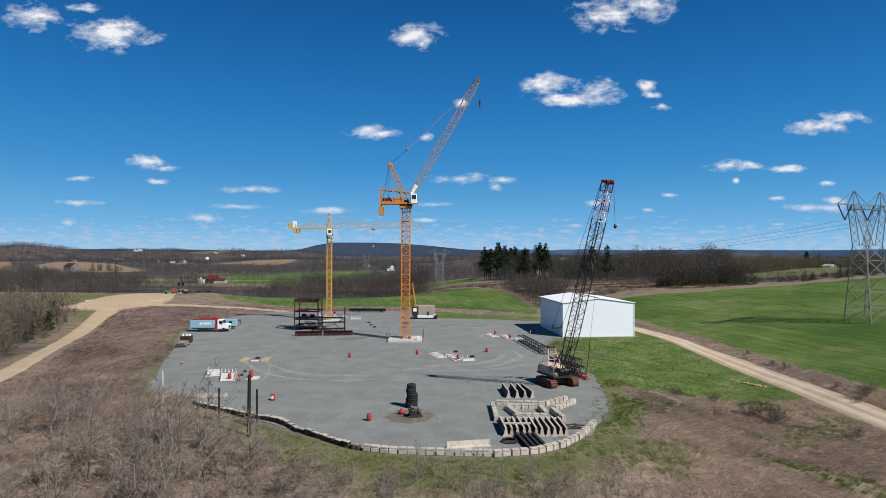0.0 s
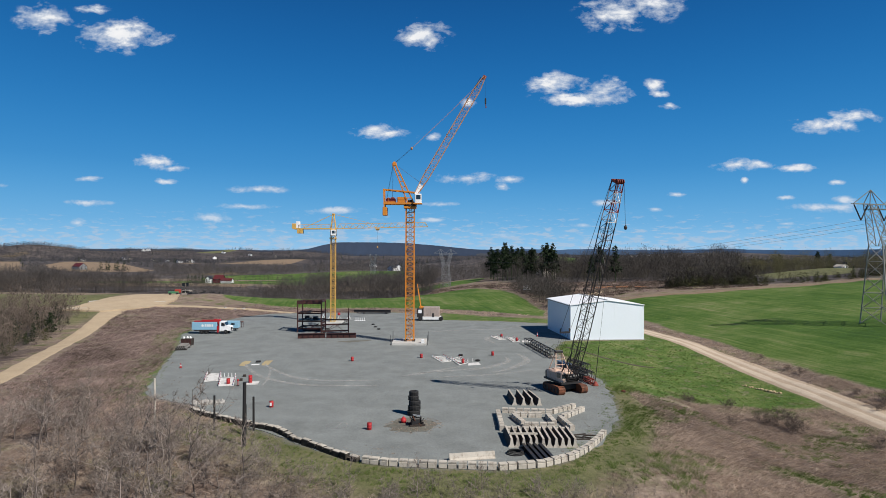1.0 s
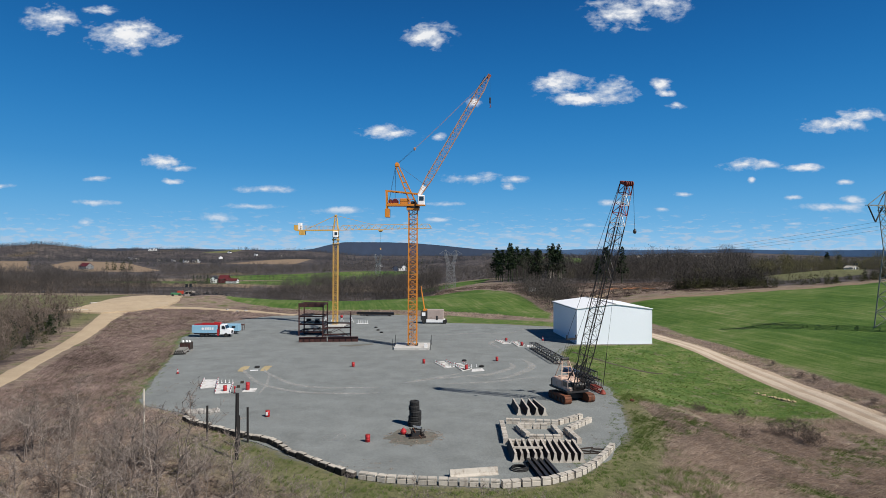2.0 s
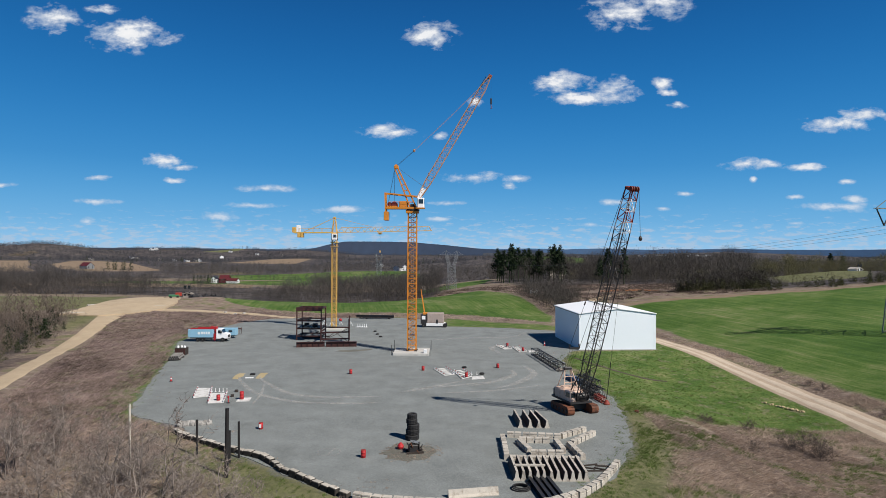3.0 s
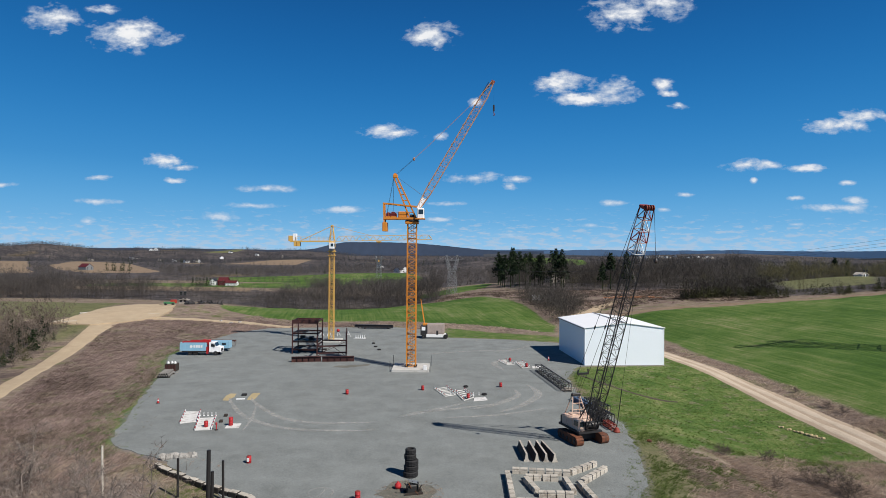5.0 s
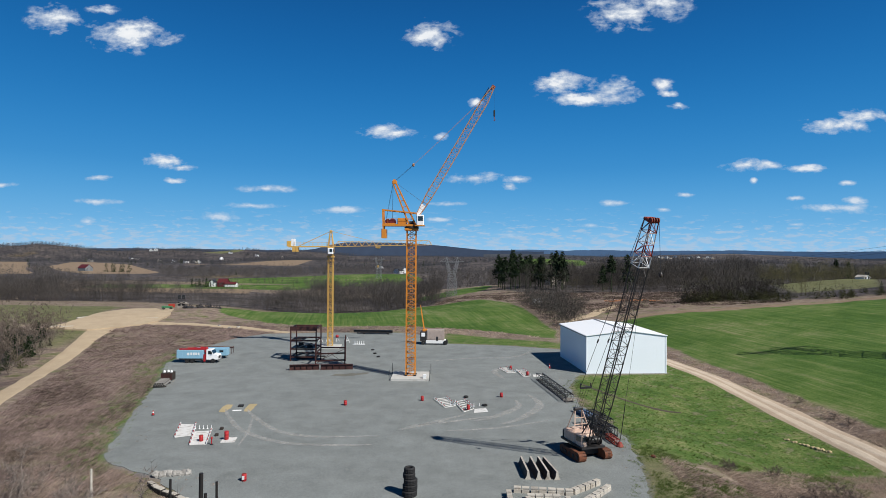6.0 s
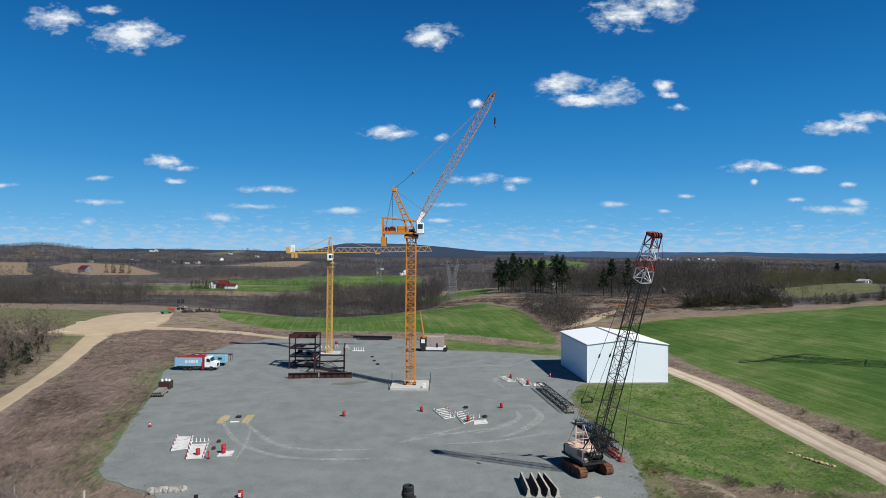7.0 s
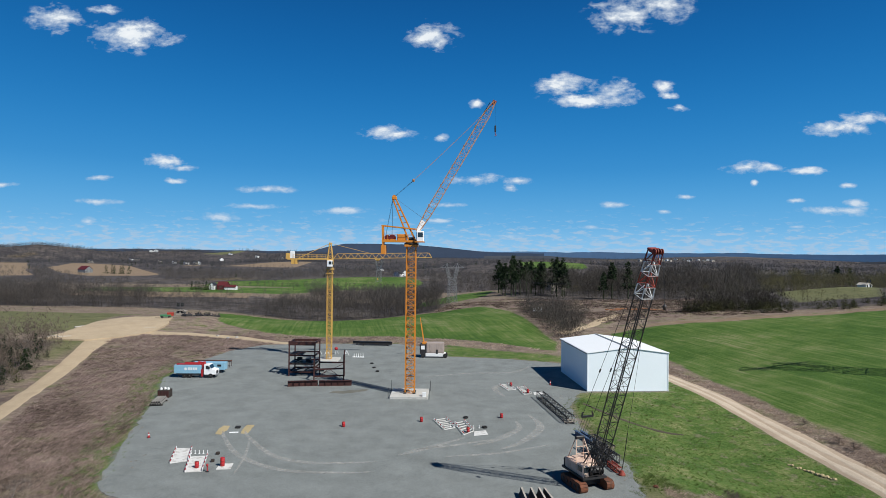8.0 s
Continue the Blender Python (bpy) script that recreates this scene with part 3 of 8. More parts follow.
    col = blend(inside("woods", mid, 16.0, 8.0), col, floor_)
    col = blend(inside("pasture", mid, 8.0, 4.0), col, ramp(calc("MULTIPLY", calc("ADD", fine, mid), 0.5), [(0.36, (0.066, 0.074, 0.034)), (0.64, (0.172, 0.17, 0.085))]))
    col = blend(inside("tilled", mid, 5.0, 2.0), col, tan)
    col = blend(inside("crop", mid, 3.0, 1.2), col, crop)
    col = blend(inside("gravel", calc("MULTIPLY", calc("ADD", fine, mid), 0.5), 6.0, 1.2), col, stones)
    Lk(col, b.inputs["Base Color"])
    bp = N("ShaderNodeBump")
    bp.inputs["Strength"].default_value, bp.inputs["Distance"].default_value = 0.8, 0.25
    Lk(calc("ADD", fine, combed), bp.inputs["Height"]), Lk(bp.outputs[0], b.inputs["Normal"])
    return m


def build_ground():
    xs, ys = spaced(-4900, -126, 126, 4900, 2.0, 1.042), spaced(-1500, 20, 262, 4900, 2.0, 1.042)
    X, Y = np.meshgrid(xs, ys)
    Z = land(X, Y)
    nx, ny = len(xs), len(ys)
    k = (np.arange(ny - 1)[:, None] * nx + np.arange(nx - 1)[None]).ravel()
    tris = np.concatenate([np.stack([k, k + 1, k + nx + 1], 1), np.stack([k, k + nx + 1, k + nx], 1)])
    me = raw_mesh("ground", np.stack([X, Y, Z], -1).reshape(-1, 3), tris, ground_material())
    for name, shapes, off in (("crop", GREEN, 0), ("tilled", TAN, 0), ("mown", MOWN[:2] + MOWN[3:], 0), ("gravel", [PAD], 0), ("woods", WOODED, 0), ("pasture", PASTURE + MOWN[2:3], 0)):
        at = me.attributes.new(name, "FLOAT", "POINT")
        at.data.foreach_set("value", np.clip(nearest(X, Y, shapes), -200, 200).astype(np.float32).ravel())
    me.polygons.foreach_set("use_smooth", [True] * len(me.polygons))
    tagged(new("ground", me), "rolling early-spring farmland with dead brown grass and green crops", "ground", kind="structure")


build_ground()


def gravel_material(name, dark, light, dust):
    m = surface(name, tone(dark, 1)[:3], 0.95, 0, 0.2, 5)
    nt = m.node_tree
    N, Lk = nt.nodes.new, nt.links.new
    b = nt.nodes["Principled BSDF"]
    geo = N("ShaderNodeNewGeometry")

    def tex(scale, detail, rough):
        n = N("ShaderNodeTexNoise")
        n.inputs["Scale"].default_value, n.inputs["Detail"].default_value, n.inputs["Roughness"].default_value = scale, detail, rough
        Lk(geo.outputs["Position"], n.inputs["Vector"])
        return n.outputs[0]

    a, c, d = tex(9.0, 6, 0.8), tex(0.3, 5, 0.6), tex(0.06, 5, 0.6)
    s = N("ShaderNodeMath")
    s.operation = "ADD"
    w = N("ShaderNodeMath")
    w.operation = "MULTIPLY"
    w.inputs[1].default_value = 0.35
    Lk(c, w.inputs[0])
    Lk(a, s.inputs[0]), Lk(w.outputs[0], s.inputs[1])
    h = N("ShaderNodeMath")
    h.operation = "MULTIPLY"
    h.inputs[1].default_value = 0.74
    Lk(s.outputs[0], h.inputs[0])
    r = N("ShaderNodeValToRGB")
    r.color_ramp.elements[0].position, r.color_ramp.elements[1].position = 0.32, 0.68
    r.color_ramp.elements[0].color, r.color_ramp.elements[1].color = (*dark, 1), (*light, 1)
    Lk(h.outputs[0], r.inputs[0])
    mr = N("ShaderNodeMapRange")
    mr.inputs["From Min"].default_value, mr.inputs["From Max"].default_value, mr.inputs["To Max"].default_value = 0.5, 0.72, 0.35
    Lk(d, mr.inputs[0])
    x = N("ShaderNodeMix")
    x.data_type = "RGBA"
    x.inputs["B"].default_value = (*dust, 1)
    Lk(mr.outputs[0], x.inputs["Factor"]), Lk(r.outputs[0], x.inputs["A"])
    e, er, ex = tex(0.22, 9, 0.72), N("ShaderNodeMapRange"), N("ShaderNodeMix")
    er.inputs["From Min"].default_value, er.inputs["From Max"].default_value, er.inputs["To Max"].default_value = 0.5, 0.68, 0.28
    ex.data_type = "RGBA"
    ex.inputs["B"].default_value = (dark[0] * 0.85, dark[1] * 0.82, dark[2] * 0.75, 1)
    Lk(e, er.inputs[0]), Lk(er.outputs[0], ex.inputs["Factor"]), Lk(x.outputs["Result"], ex.inputs["A"]), Lk(ex.outputs["Result"], b.inputs["Base Color"])
    bp = N("ShaderNodeBump")
    bp.inputs["Strength"].default_value, bp.inputs["Distance"].default_value = 0.5, 0.05
    Lk(a, bp.inputs["Height"]), Lk(bp.outputs[0], b.inputs["Normal"])
    return m


M["gravel"] = gravel_material("gravel", (0.08, 0.087, 0.086), (0.258, 0.279, 0.274), (0.225, 0.242, 0.238))
M["dirt_road"] = gravel_material("dirt_road", (0.27, 0.205, 0.135), (0.48, 0.385, 0.265), (0.40, 0.31, 0.205))
M["lane_dirt"] = gravel_material("lane_dirt", (0.24, 0.18, 0.13), (0.50, 0.40, 0.30), (0.39, 0.302, 0.22))
M["packed_dirt"] = gravel_material("packed_dirt", (0.33, 0.265, 0.2), (0.62, 0.52, 0.41), (0.50, 0.41, 0.31))
M["sand"] = gravel_material("sand", (0.28, 0.22, 0.12), (0.44, 0.36, 0.21), (0.4, 0.32, 0.18))


def sheet(name, outline, lift, material, label, category, cell=1.5, ragged=0.4, skirt=0.25):
    """A spread of gravel or earth laid over the land inside a closed outline, with an uneven rim and a sunk edge."""
    rim = []
    for (ax, ay), (bx, by) in zip(outline, outline[1:] + outline[:1]):
        n = max(1, int(math.hypot(bx - ax, by - ay) / cell))
        for i in range(n):
            x, y = ax + (bx - ax) * i / n, ay + (by - ay) * i / n
            rim.append((x + ragged * (noise.noise((x * 0.8, y * 0.8, 3)) ), y + ragged * noise.noise((x * 0.8, y * 0.8, 9))))
    bm = bmesh.new()
    vs = [bm.verts.new((x, y, 0)) for x, y in rim]
    es = [bm.edges.new((a, b)) for a, b in zip(vs, vs[1:] + vs[:1])]
    bmesh.ops.triangle_fill(bm, edges=es, use_beauty=True, use_dissolve=False)
    if lift > 0.06 or name != "gravel_pad":
        for _ in range(2):
            bmesh.ops.subdivide_edges(bm, edges=[e for e in bm.edges if e.calc_length() > 3.0], cuts=1, use_grid_fill=False)
            bmesh.ops.triangulate(bm, faces=bm.faces[:])
    co = np.array([v.co[:2] for v in bm.verts])
    zs = land(co[:, 0], co[:, 1])
    for v, z in zip(bm.verts, zs):
        v.co.z = z + lift
    edge = [e for e in bm.edges if len(e.link_faces) == 1]
    ext = bmesh.ops.extrude_edge_only(bm, edges=edge)
    for v in ext["geom"]:
        if isinstance(v, bmesh.types.BMVert):
            v.co.z -= skirt
    bmesh.ops.recalc_face_normals(bm, faces=bm.faces[:])
    up = sum(f.normal.z for f in bm.faces)
    if up < 0:
        bmesh.ops.reverse_faces(bm, faces=bm.faces[:])
    me = bpy.data.meshes.new(name)
    bm.to_mesh(me)
    bm.free()
    me.materials.append(material)
    return tagged(new(name, me), label, category, kind="structure")


def strip(name, line, widths, lift, material, label, category, gap=1.5):
    """A road along a line, draped over the land, five points across."""
    pts = []
    for k in range(len(line) - 1):
        p0, p1, p2, p3 = (Vector(line[min(max(k + j, 0), len(line) - 1)]) for j in (-1, 0, 1, 2))
        n = max(2, int((p2 - p1).length / gap))
        for i in range(n + (k == len(line) - 2)):
            t = i / n
            w = widths[k] + (widths[k + 1] - widths[k]) * t
            q = 0.5 * (2 * p1 + (p2 - p0) * t + (2 * p0 - 5 * p1 + 4 * p2 - p3) * t * t + (3 * p1 - p0 - 3 * p2 + p3) * t ** 3)
            pts.append((q, w))
    verts, tris, K = [], [], 7
    for i, (q, w) in enumerate(pts):
        d = (pts[min(i + 1, len(pts) - 1)][0] - pts[max(i - 1, 0)][0]).normalized()
        s = Vector((-d.y, d.x))
        rag = 0.35 * noise.noise((i * 0.35, w, 5))
        for j in range(K):
            f = min(1, max(-1, (j - 3) / 2))
            r = q + s * (f * (w / 2 + (rag if abs(f) == 1 else 0) + (0.45 if j in (0, K - 1) else 0)))
            verts.append((r.x, r.y, -1.0 if j in (0, K - 1) else 0.0))
    co = np.array(verts)
    co[:, 2] = land(co[:, 0], co[:, 1]) + np.where(co[:, 2] < 0, -0.08, lift)
    for i in range(len(pts) - 1):
        for j in range(K - 1):
            a = i * K + j
            tris += [(a, a + K, a + K + 1), (a, a + K + 1, a + 1)]
    return tagged(new(name, raw_mesh(name, co, tris, material)), label, category, kind="structure")


sheet("gravel_pad", PAD, 0.05, M["gravel"], "wide level yard of grey crushed stone", "yard", 1.2, 0.7, 0.07)
LANE = [(49.4, 42), (49.2, 58), (49, 70), (49, 81), (48.7, 91), (47.2, 104), (44.9, 117), (41.0, 138), (36.5, 154), (31, 172)]
strip("road_1", LANE, [3.7, 3.7, 3.7, 3.7, 3.7, 3.7, 3.6, 3.6, 3.5, 3], 0.07, M["lane_dirt"], "pale dirt lane beside the white shed", "road")
for s in (-0.85, 0.75):
    strip("wheel_track", [(x + s, y + 0.2 * s) for x, y in LANE[:-1]], [0.85, 0.75, 0.95, 0.8, 0.9, 0.75, 0.9, 0.8, 0.7], 0.095, M["packed_dirt"], "paler packed wheel track along the dirt lane", "wheel track")
strip("road_2", [(-58, 62), (-62.3, 75), (-67, 87), (-72.3, 98.5), (-77.3, 109), (-84.6, 125), (-95, 149.5), (-102.3, 168), (-106, 184), (-100, 196)], [2.7, 2.8, 2.9, 2.9, 2.9, 3.1, 3.9, 5.2, 9, 10], 0.07, M["dirt_road"], "tan dirt road climbing through dead grass", "road")
strip("road_3", ROAD3, [6, 3.6, 3, 2.8, 2.8, 2.4], 0.12, M["dirt_road"], "narrow tan lane to the gravel yard", "road")
sheet("dirt_lot", [(-118, 171), (-119, 183), (-121, 199), (-116, 211), (-105, 213.5), (-100.5, 207), (-96.5, 197), (-95, 186), (-99.5, 177), (-107, 171.5)], 0.4, M["dirt_road"], "bare tan earth lot where roads meet", "yard", 2.0, 1.2, 0.9)
M["rut"] = gravel_material("rut", (0.03, 0.025, 0.018), (0.09, 0.075, 0.05), (0.06, 0.05, 0.03))
strip("rut", [(19.3, 114.2), (21.7, 109.4), (24.8, 105.4), (27.8, 103.6), (31.9, 103.0)], [0.3, 0.4, 0.45, 0.35, 0.2], 0.07, M["rut"], "dark muddy rut worn across the grass", "rut", 0.7)
strip("farm_track", [(28, 203), (33, 208), (41, 219), (48, 232), (58, 246)], [2.2, 2.4, 2.6, 3.4, 4.5], 0.07, M["dirt_road"], "tan farm track behind the white shed", "track")


# ---- lattice work shared by cranes and pylons ----
def lattice_meshes(name, w, length, panels, chord_w, lace_w, chord_mat, lace_mat, depth=None, w1=None, depth1=None, style="zig"):
    """Meshes of one lattice section along z: the lacing of its four faces, and its four chords."""
    d0, w1 = depth or w, w1 or w
    d1 = depth1 or (depth or w1)

    def corner(i, z):
        t = z / length
        sx, sy = ((-1, -1), (1, -1), (1, 1), (-1, 1))[i % 4]
        return Vector((sx * (w + (w1 - w) * t) / 2, sy * (d0 + (d1 - d0) * t) / 2, z))

    lace = Geo()
    for k in range(panels):
        z0, z1 = length * k / panels, length * (k + 1) / panels
        for i in range(4):
            a, b = (i, i + 1) if (k + i) % 2 else (i + 1, i)
            if style == "zig":
                lace.bar(corner(a, z0), corner(b, z1), lace_w)
            else:
                lace.bar(corner(i, z0), corner(i + 1, z1), lace_w)
                lace.bar(corner(i + 1, z0), corner(i, z1), lace_w * 0.9)
            lace.bar(corner(i, z1), corner(i + 1, z1), lace_w)
    for i in range(4):
        lace.bar(corner(i, 0.02), corner(i + 1, 0.02), lace_w)
    chords = [Geo().bar(corner(i, 0), corner(i, length), chord_w).mesh("chord", chord_mat) for i in range(4)]
    return lace.mesh(name, lace_mat), chords


def lattice_section(name, meshes, parent, m, label=""):
    ob = part(name, meshes[0], None, parent, label, at=m)
    for c in meshes[1]:
        part("chord", c, None, ob)
    return ob


def along(a, b, up=(0, 1, 0)):
    """A pose at a whose z runs to b, with x square to up."""
    a, b = Vector(a), Vector(b)
    z = (b - a).normalized()
    x = Vector(up).cross(z).normalized()
    y = z.cross(x)
    return Matrix.Translation(a) @ Matrix((x, y, z)).transposed().to_4x4()


def rope(a, b, r, sag=0.0, n=1):
    g, a, b = Geo(), Vector(a), Vector(b)
    pts = [a.lerp(b, i / n) - Vector((0, 0, 4 * sag * (i / n) * (1 - i / n))) for i in range(n + 1)]
    return g.path(pts, r, 5)


def drum_geo(r, h, m=None):
    return Geo().lathe([(r * 0.93, 0), (r, 0.02), (r, h * 0.33), (r * 1.04, h * 0.345), (r, h * 0.36), (r, h * 0.65), (r * 1.04, h * 0.665), (r, h * 0.68), (r, h - 0.02), (r * 0.96, h), (r * 0.9, h - 0.02)], 16, m)


# ---- luffing tower crane ----
def luffing_crane():
    c = thing("tower_crane", pose(-10.8, 117.7, 0.05, 0, 0, 2), "tall orange-yellow luffing tower crane with raised lattice jib", "tower crane")
    Y, J = M["crane_yellow"], M["jib_orange"]
    # concrete footing
    part("footing", Geo().box(-3.3, 3.3, -3.2, 3.2, 0, 0.42, c=0.04), M["slab"], c, "pale square concrete footing")
    for sx, sy in ((-1, -1), (1, -1), (1, 1), (-1, 1)):
        part("anchor_foot", Geo().box(sx * 0.8 - 0.26, sx * 0.8 + 0.26, sy * 0.8 - 0.26, sy * 0.8 + 0.26, 0.4, 0.62, c=0.03), M["black_steel"], c)
    for sx, sy in ((-1, -1), (1, -1), (1, 1), (-1, 1)):
        part("guard_post", Geo().tube((sx * 3.55, sy * 3.1, 0), (sx * 3.55, sy * 3.1, 1.9), 0.045), M["cable"], c, "slim dark guard post")
    part("conduit_box", Geo().box(2.35, 2.95, -3.0, -2.5, 0.42, 1.1, c=0.03), M["white_paint"], c, "white junction box")
    # mast
    sec = lattice_meshes("mast_section", 1.6, 2.9, 3, 0.18, 0.09, Y, Y, style="zig")
    for k in range(9):
        lattice_section("mast_section", sec, c, pose(0, 0, 0.5 + 2.9 * k, 0, 0, 90 * (k % 2)))
    part("ladder", Geo().bar((-0.2, 0.35, 0.5), (-0.2, 0.35, 26.4), 0.05).bar((0.2, 0.35, 0.5), (0.2, 0.35, 26.4), 0.05), M["galvanised"], c, "grey steel ladder inside the mast")
    rungs = Geo()
    for k in range(85):
        rungs.bar((-0.2, 0.35, 0.7 + 0.3 * k), (0.2, 0.35, 0.7 + 0.3 * k), 0.03)
    tagged(part("rungs", rungs, M["galvanised"], c), kind="stuff")
    for k in range(1, 9, 2):
        part("landing", Geo().box(-0.7, 0.7, -0.7, 0.0, 0.5 + 2.9 * k, 0.56 + 2.9 * k), M["galvanised"], c)
    # slewing ring and deck
    part("collar", Geo().box(-1.2, 1.2, -1.2, 1.2, 26.4, 26.75, c=0.05), Y, c)
    part("slewing_ring", Geo().lathe([(1.25, 26.75), (1.3, 26.8), (1.3, 27.0), (1.1, 27.05), (1.1, 27.2)], 24), M["black_steel"], c)
    part("deck", Geo().box(-5.2, 1.3, -1.1, -0.85, 27.15, 27.5).box(-5.2, 1.3, 0.85, 1.1, 27.15, 27.5).box(-5.2, 1.3, -0.85, 0.85, 27.2, 27.3), Y, c, "orange machinery deck")
    part("engine_housing", Geo().box(-2.5, -0.9, -0.75, 0.75, 27.5, 28.6, c=0.08), Y, c, "orange engine housing")
    for x, r in ((-3.4, 0.4), (-4.3, 0.3)):
        part("winch_drum", Geo().tube((x, -0.75, 28.0), (x, 0.75, 28.0), r, r, 14).tube((x, -0.8, 28.0), (x, -0.72, 28.0), r + 0.14, r + 0.14, 16).tube((x, 0.72, 28.0), (x, 0.8, 28.0), r + 0.14, r + 0.14, 16), M["winch_red"], c, "dark red cable winch")
        part("winch_base", Geo().box(x - 0.5, x + 0.5, -0.95, 0.95, 27.5, 27.7), Y, c)
    part("winch_motor", Geo().tube((-0.4, -0.5, 27.8), (0.5, -0.5, 27.8), 0.28, 0.28, 12).box(-0.5, 0.6, -0.8, -0.2, 27.5, 27.6), M["black_steel"], c)
    # counterweight arm with its upright
    for sy in (-1, 1):
        part("top_rail", Geo().bar((-5.25, sy * 0.95, 30.1), (0.9, sy * 0.95, 29.5), 0.16, 0.2), Y, c)
        part("rear_post", Geo().bar((-5.15, sy * 0.95, 30.1), (-5.0, sy * 0.95, 26.2), 0.22, 0.24), Y, c)
    part("rear_tie", Geo().bar((-5.2, -0.95, 30.05), (-5.2, 0.95, 30.05), 0.2).bar((-5.05, -0.95, 27.5), (-5.05, 0.95, 27.5), 0.2).bar((-5.2, -0.95, 29.9), (-5.05, 0.95, 27.6), 0.1), Y, c)
    for k in range(3):
        part("counterweight", Geo().box(-5.35, -4.5, -1.1 + 0.75 * k, -0.42 + 0.75 * k, 25.0, 26.6, c=0.05), Y, c, "hanging orange counterweight slab")
    for x in (-4.2, -2.7, -0.6):
        for y in (-1.05, 1.05):
            part("rail_post", Geo().bar((x, y, 27.5), (x, y, 28.5), 0.04), Y, c)
    part("handrail", Geo().bar((-4.4, -1.05, 28.5), (-0.4, -1.05, 28.5), 0.035).bar((-4.4, 1.05, 28.5), (-0.4, 1.05, 28.5), 0.035), Y, c)
    # A-frame
    top = Vector((-3.1, 0, 35.0))
    for sy in (-1, 1):
        part("a_frame_leg", Geo().bar((0.75, sy * 0.85, 27.4), top + Vector((0.2, sy * 0.3, 0)), 0.2, 0.24), Y, c)
        part("a_frame_back_leg", Geo().bar((-0.45, sy * 0.85, 27.4), top + Vector((-0.35, sy * 0.3, 0)), 0.18, 0.2), Y, c)
    for k in range(1, 7):
        t = k / 7
        f0, f1 = Vector((0.75, -0.85, 27.4)).lerp(top, t), Vector((0.75, 0.85, 27.4)).lerp(top, t)
        b0, b1 = Vector((-0.45, -0.85, 27.4)).lerp(top, t), Vector((-0.45, 0.85, 27.4)).lerp(top, t)
        part("a_frame_brace", Geo().bar(f0, f1, 0.09).bar(b0, b1, 0.09).bar(f0, b0, 0.08).bar(f1, b1, 0.08), Y, c)
    part("a_frame_head", Geo().box(-3.55, -2.7, -0.5, 0.5, 34.8, 35.35, c=0.08), Y, c)
    for sy in (-0.28, 0, 0.28):
        part("sheave", Geo().tube((-3.15, sy - 0.05, 35.3), (-3.15, sy + 0.05, 35.3), 0.32, 0.32, 14), Y, c)
    # operator's cab
    cab = part("cab", Geo().box(0.95, 2.25, -1.75, -0.35, 27.35, 29.15, c=0.12), M["cab_white"], c, "white operator's cab")
    part("windscreen", Geo().box(2.2, 2.28, -1.6, -0.5, 28.05, 28.95), M["dark_glass"], cab, "dark cab glass")
    part("side_window", Geo().box(1.25, 2.1, -1.79, -1.72, 28.1, 28.9), M["dark_glass"], cab, "dark cab glass")
    part("cab_platform", Geo().box(0.7, 2.4, -1.9, -0.2, 27.15, 27.33), Y, c)
    # jib
    foot, tip = Vector((1.05, 0, 29.1)), Vector((14.55, 0.0, 52.4))
    run = along(foot, tip, up=(0, 1, 0))
    L = (tip - foot).length
    first = lattice_meshes("jib_section", 0.55, 4.0, 3, 0.12, 0.055, J, J, depth=1.2, w1=1.2, depth1=1.2)
    lattice_section("jib_section", first, c, run)
    part("foot_plate", Geo().box(-0.4, 0.4, -0.62, -0.5, 0.1, 2.2, run).box(-0.4, 0.4, 0.5, 0.62, 0.1, 2.2, run), M["cab_white"], c, "white jib foot plates")
    mid = lattice_meshes("jib_section", 1.2, 5.0, 5, 0.1, 0.045, J, J, depth=1.2)
    for k in range(4):
        lattice_section("jib_section", mid, c, run @ pose(0, 0, 4.0 + 5.0 * k))
    last = lattice_meshes("jib_section", 1.2, L - 24.0, 3, 0.1, 0.045, J, J, depth=1.2, w1=0.4, depth1=0.7)
    lattice_section("jib_section", last, c, run @ pose(0.0, 0, 24.0), "faded orange tapered jib head")
    part("jib_head", Geo().box(-0.35, 0.35, -0.3, 0.3, L - 0.5, L + 0.25, run, 0.06), M["rust_red"], c, "rust-red jib head")
    for k in range(5):
        part("jib_bracket", Geo().box(-0.78, -0.6, -0.3, 0.3, 5 + 4.1 * k, 5.25 + 4.1 * k, run), J, c)
    up = run @ Vector((-0.65, 0, L * 0.885))
    for k in range(6):
        s0, s1 = 0.74 + 0.04 * k, 0.78 + 0.04 * k
        part("jib_gantry", Geo().bar(run @ Vector((-0.64, -0.6 + 0.05 * k, L * s0)), run @ Vector((-0.64, 0.6 - 0.05 * k, L * s1)), 0.09).bar(run @ Vector((-0.64, -0.6 + 0.05 * k, L * s1)), run @ Vector((-0.64, 0.6 - 0.05 * k, L * s1)), 0.08), M["black_steel"], c, "dark jib-head walkway brace")
    # pendant
    block = top.lerp(up, 0.215)
    for sy in (-0.35, 0.35):
        part("luffing_rope", rope(top + Vector((0, sy, 0.3)), block + Vector((0, sy, 0)), 0.022), M["cable"], c)
        part("pendant", rope(block + Vector((0, sy, 0)), up + Vector((0, sy, 0)), 0.022, 0.12, 6), J, c, "pale orange pendant bar")
        part("back_stay", rope(top + Vector((-0.3, sy, 0)), (-4.6, sy, 28.4), 0.022), M["cable"], c)
        part("rear_rope", rope(top + Vector((-0.3, sy * 0.5, 0)), (-3.5, sy * 0.5, 28.5), 0.018), M["cable"], c)
        part("front_rope", rope(top + Vector((0.2, sy * 0.4, 0)), foot + Vector((1.2, sy, 2.2)), 0.016), M["cable"], c)
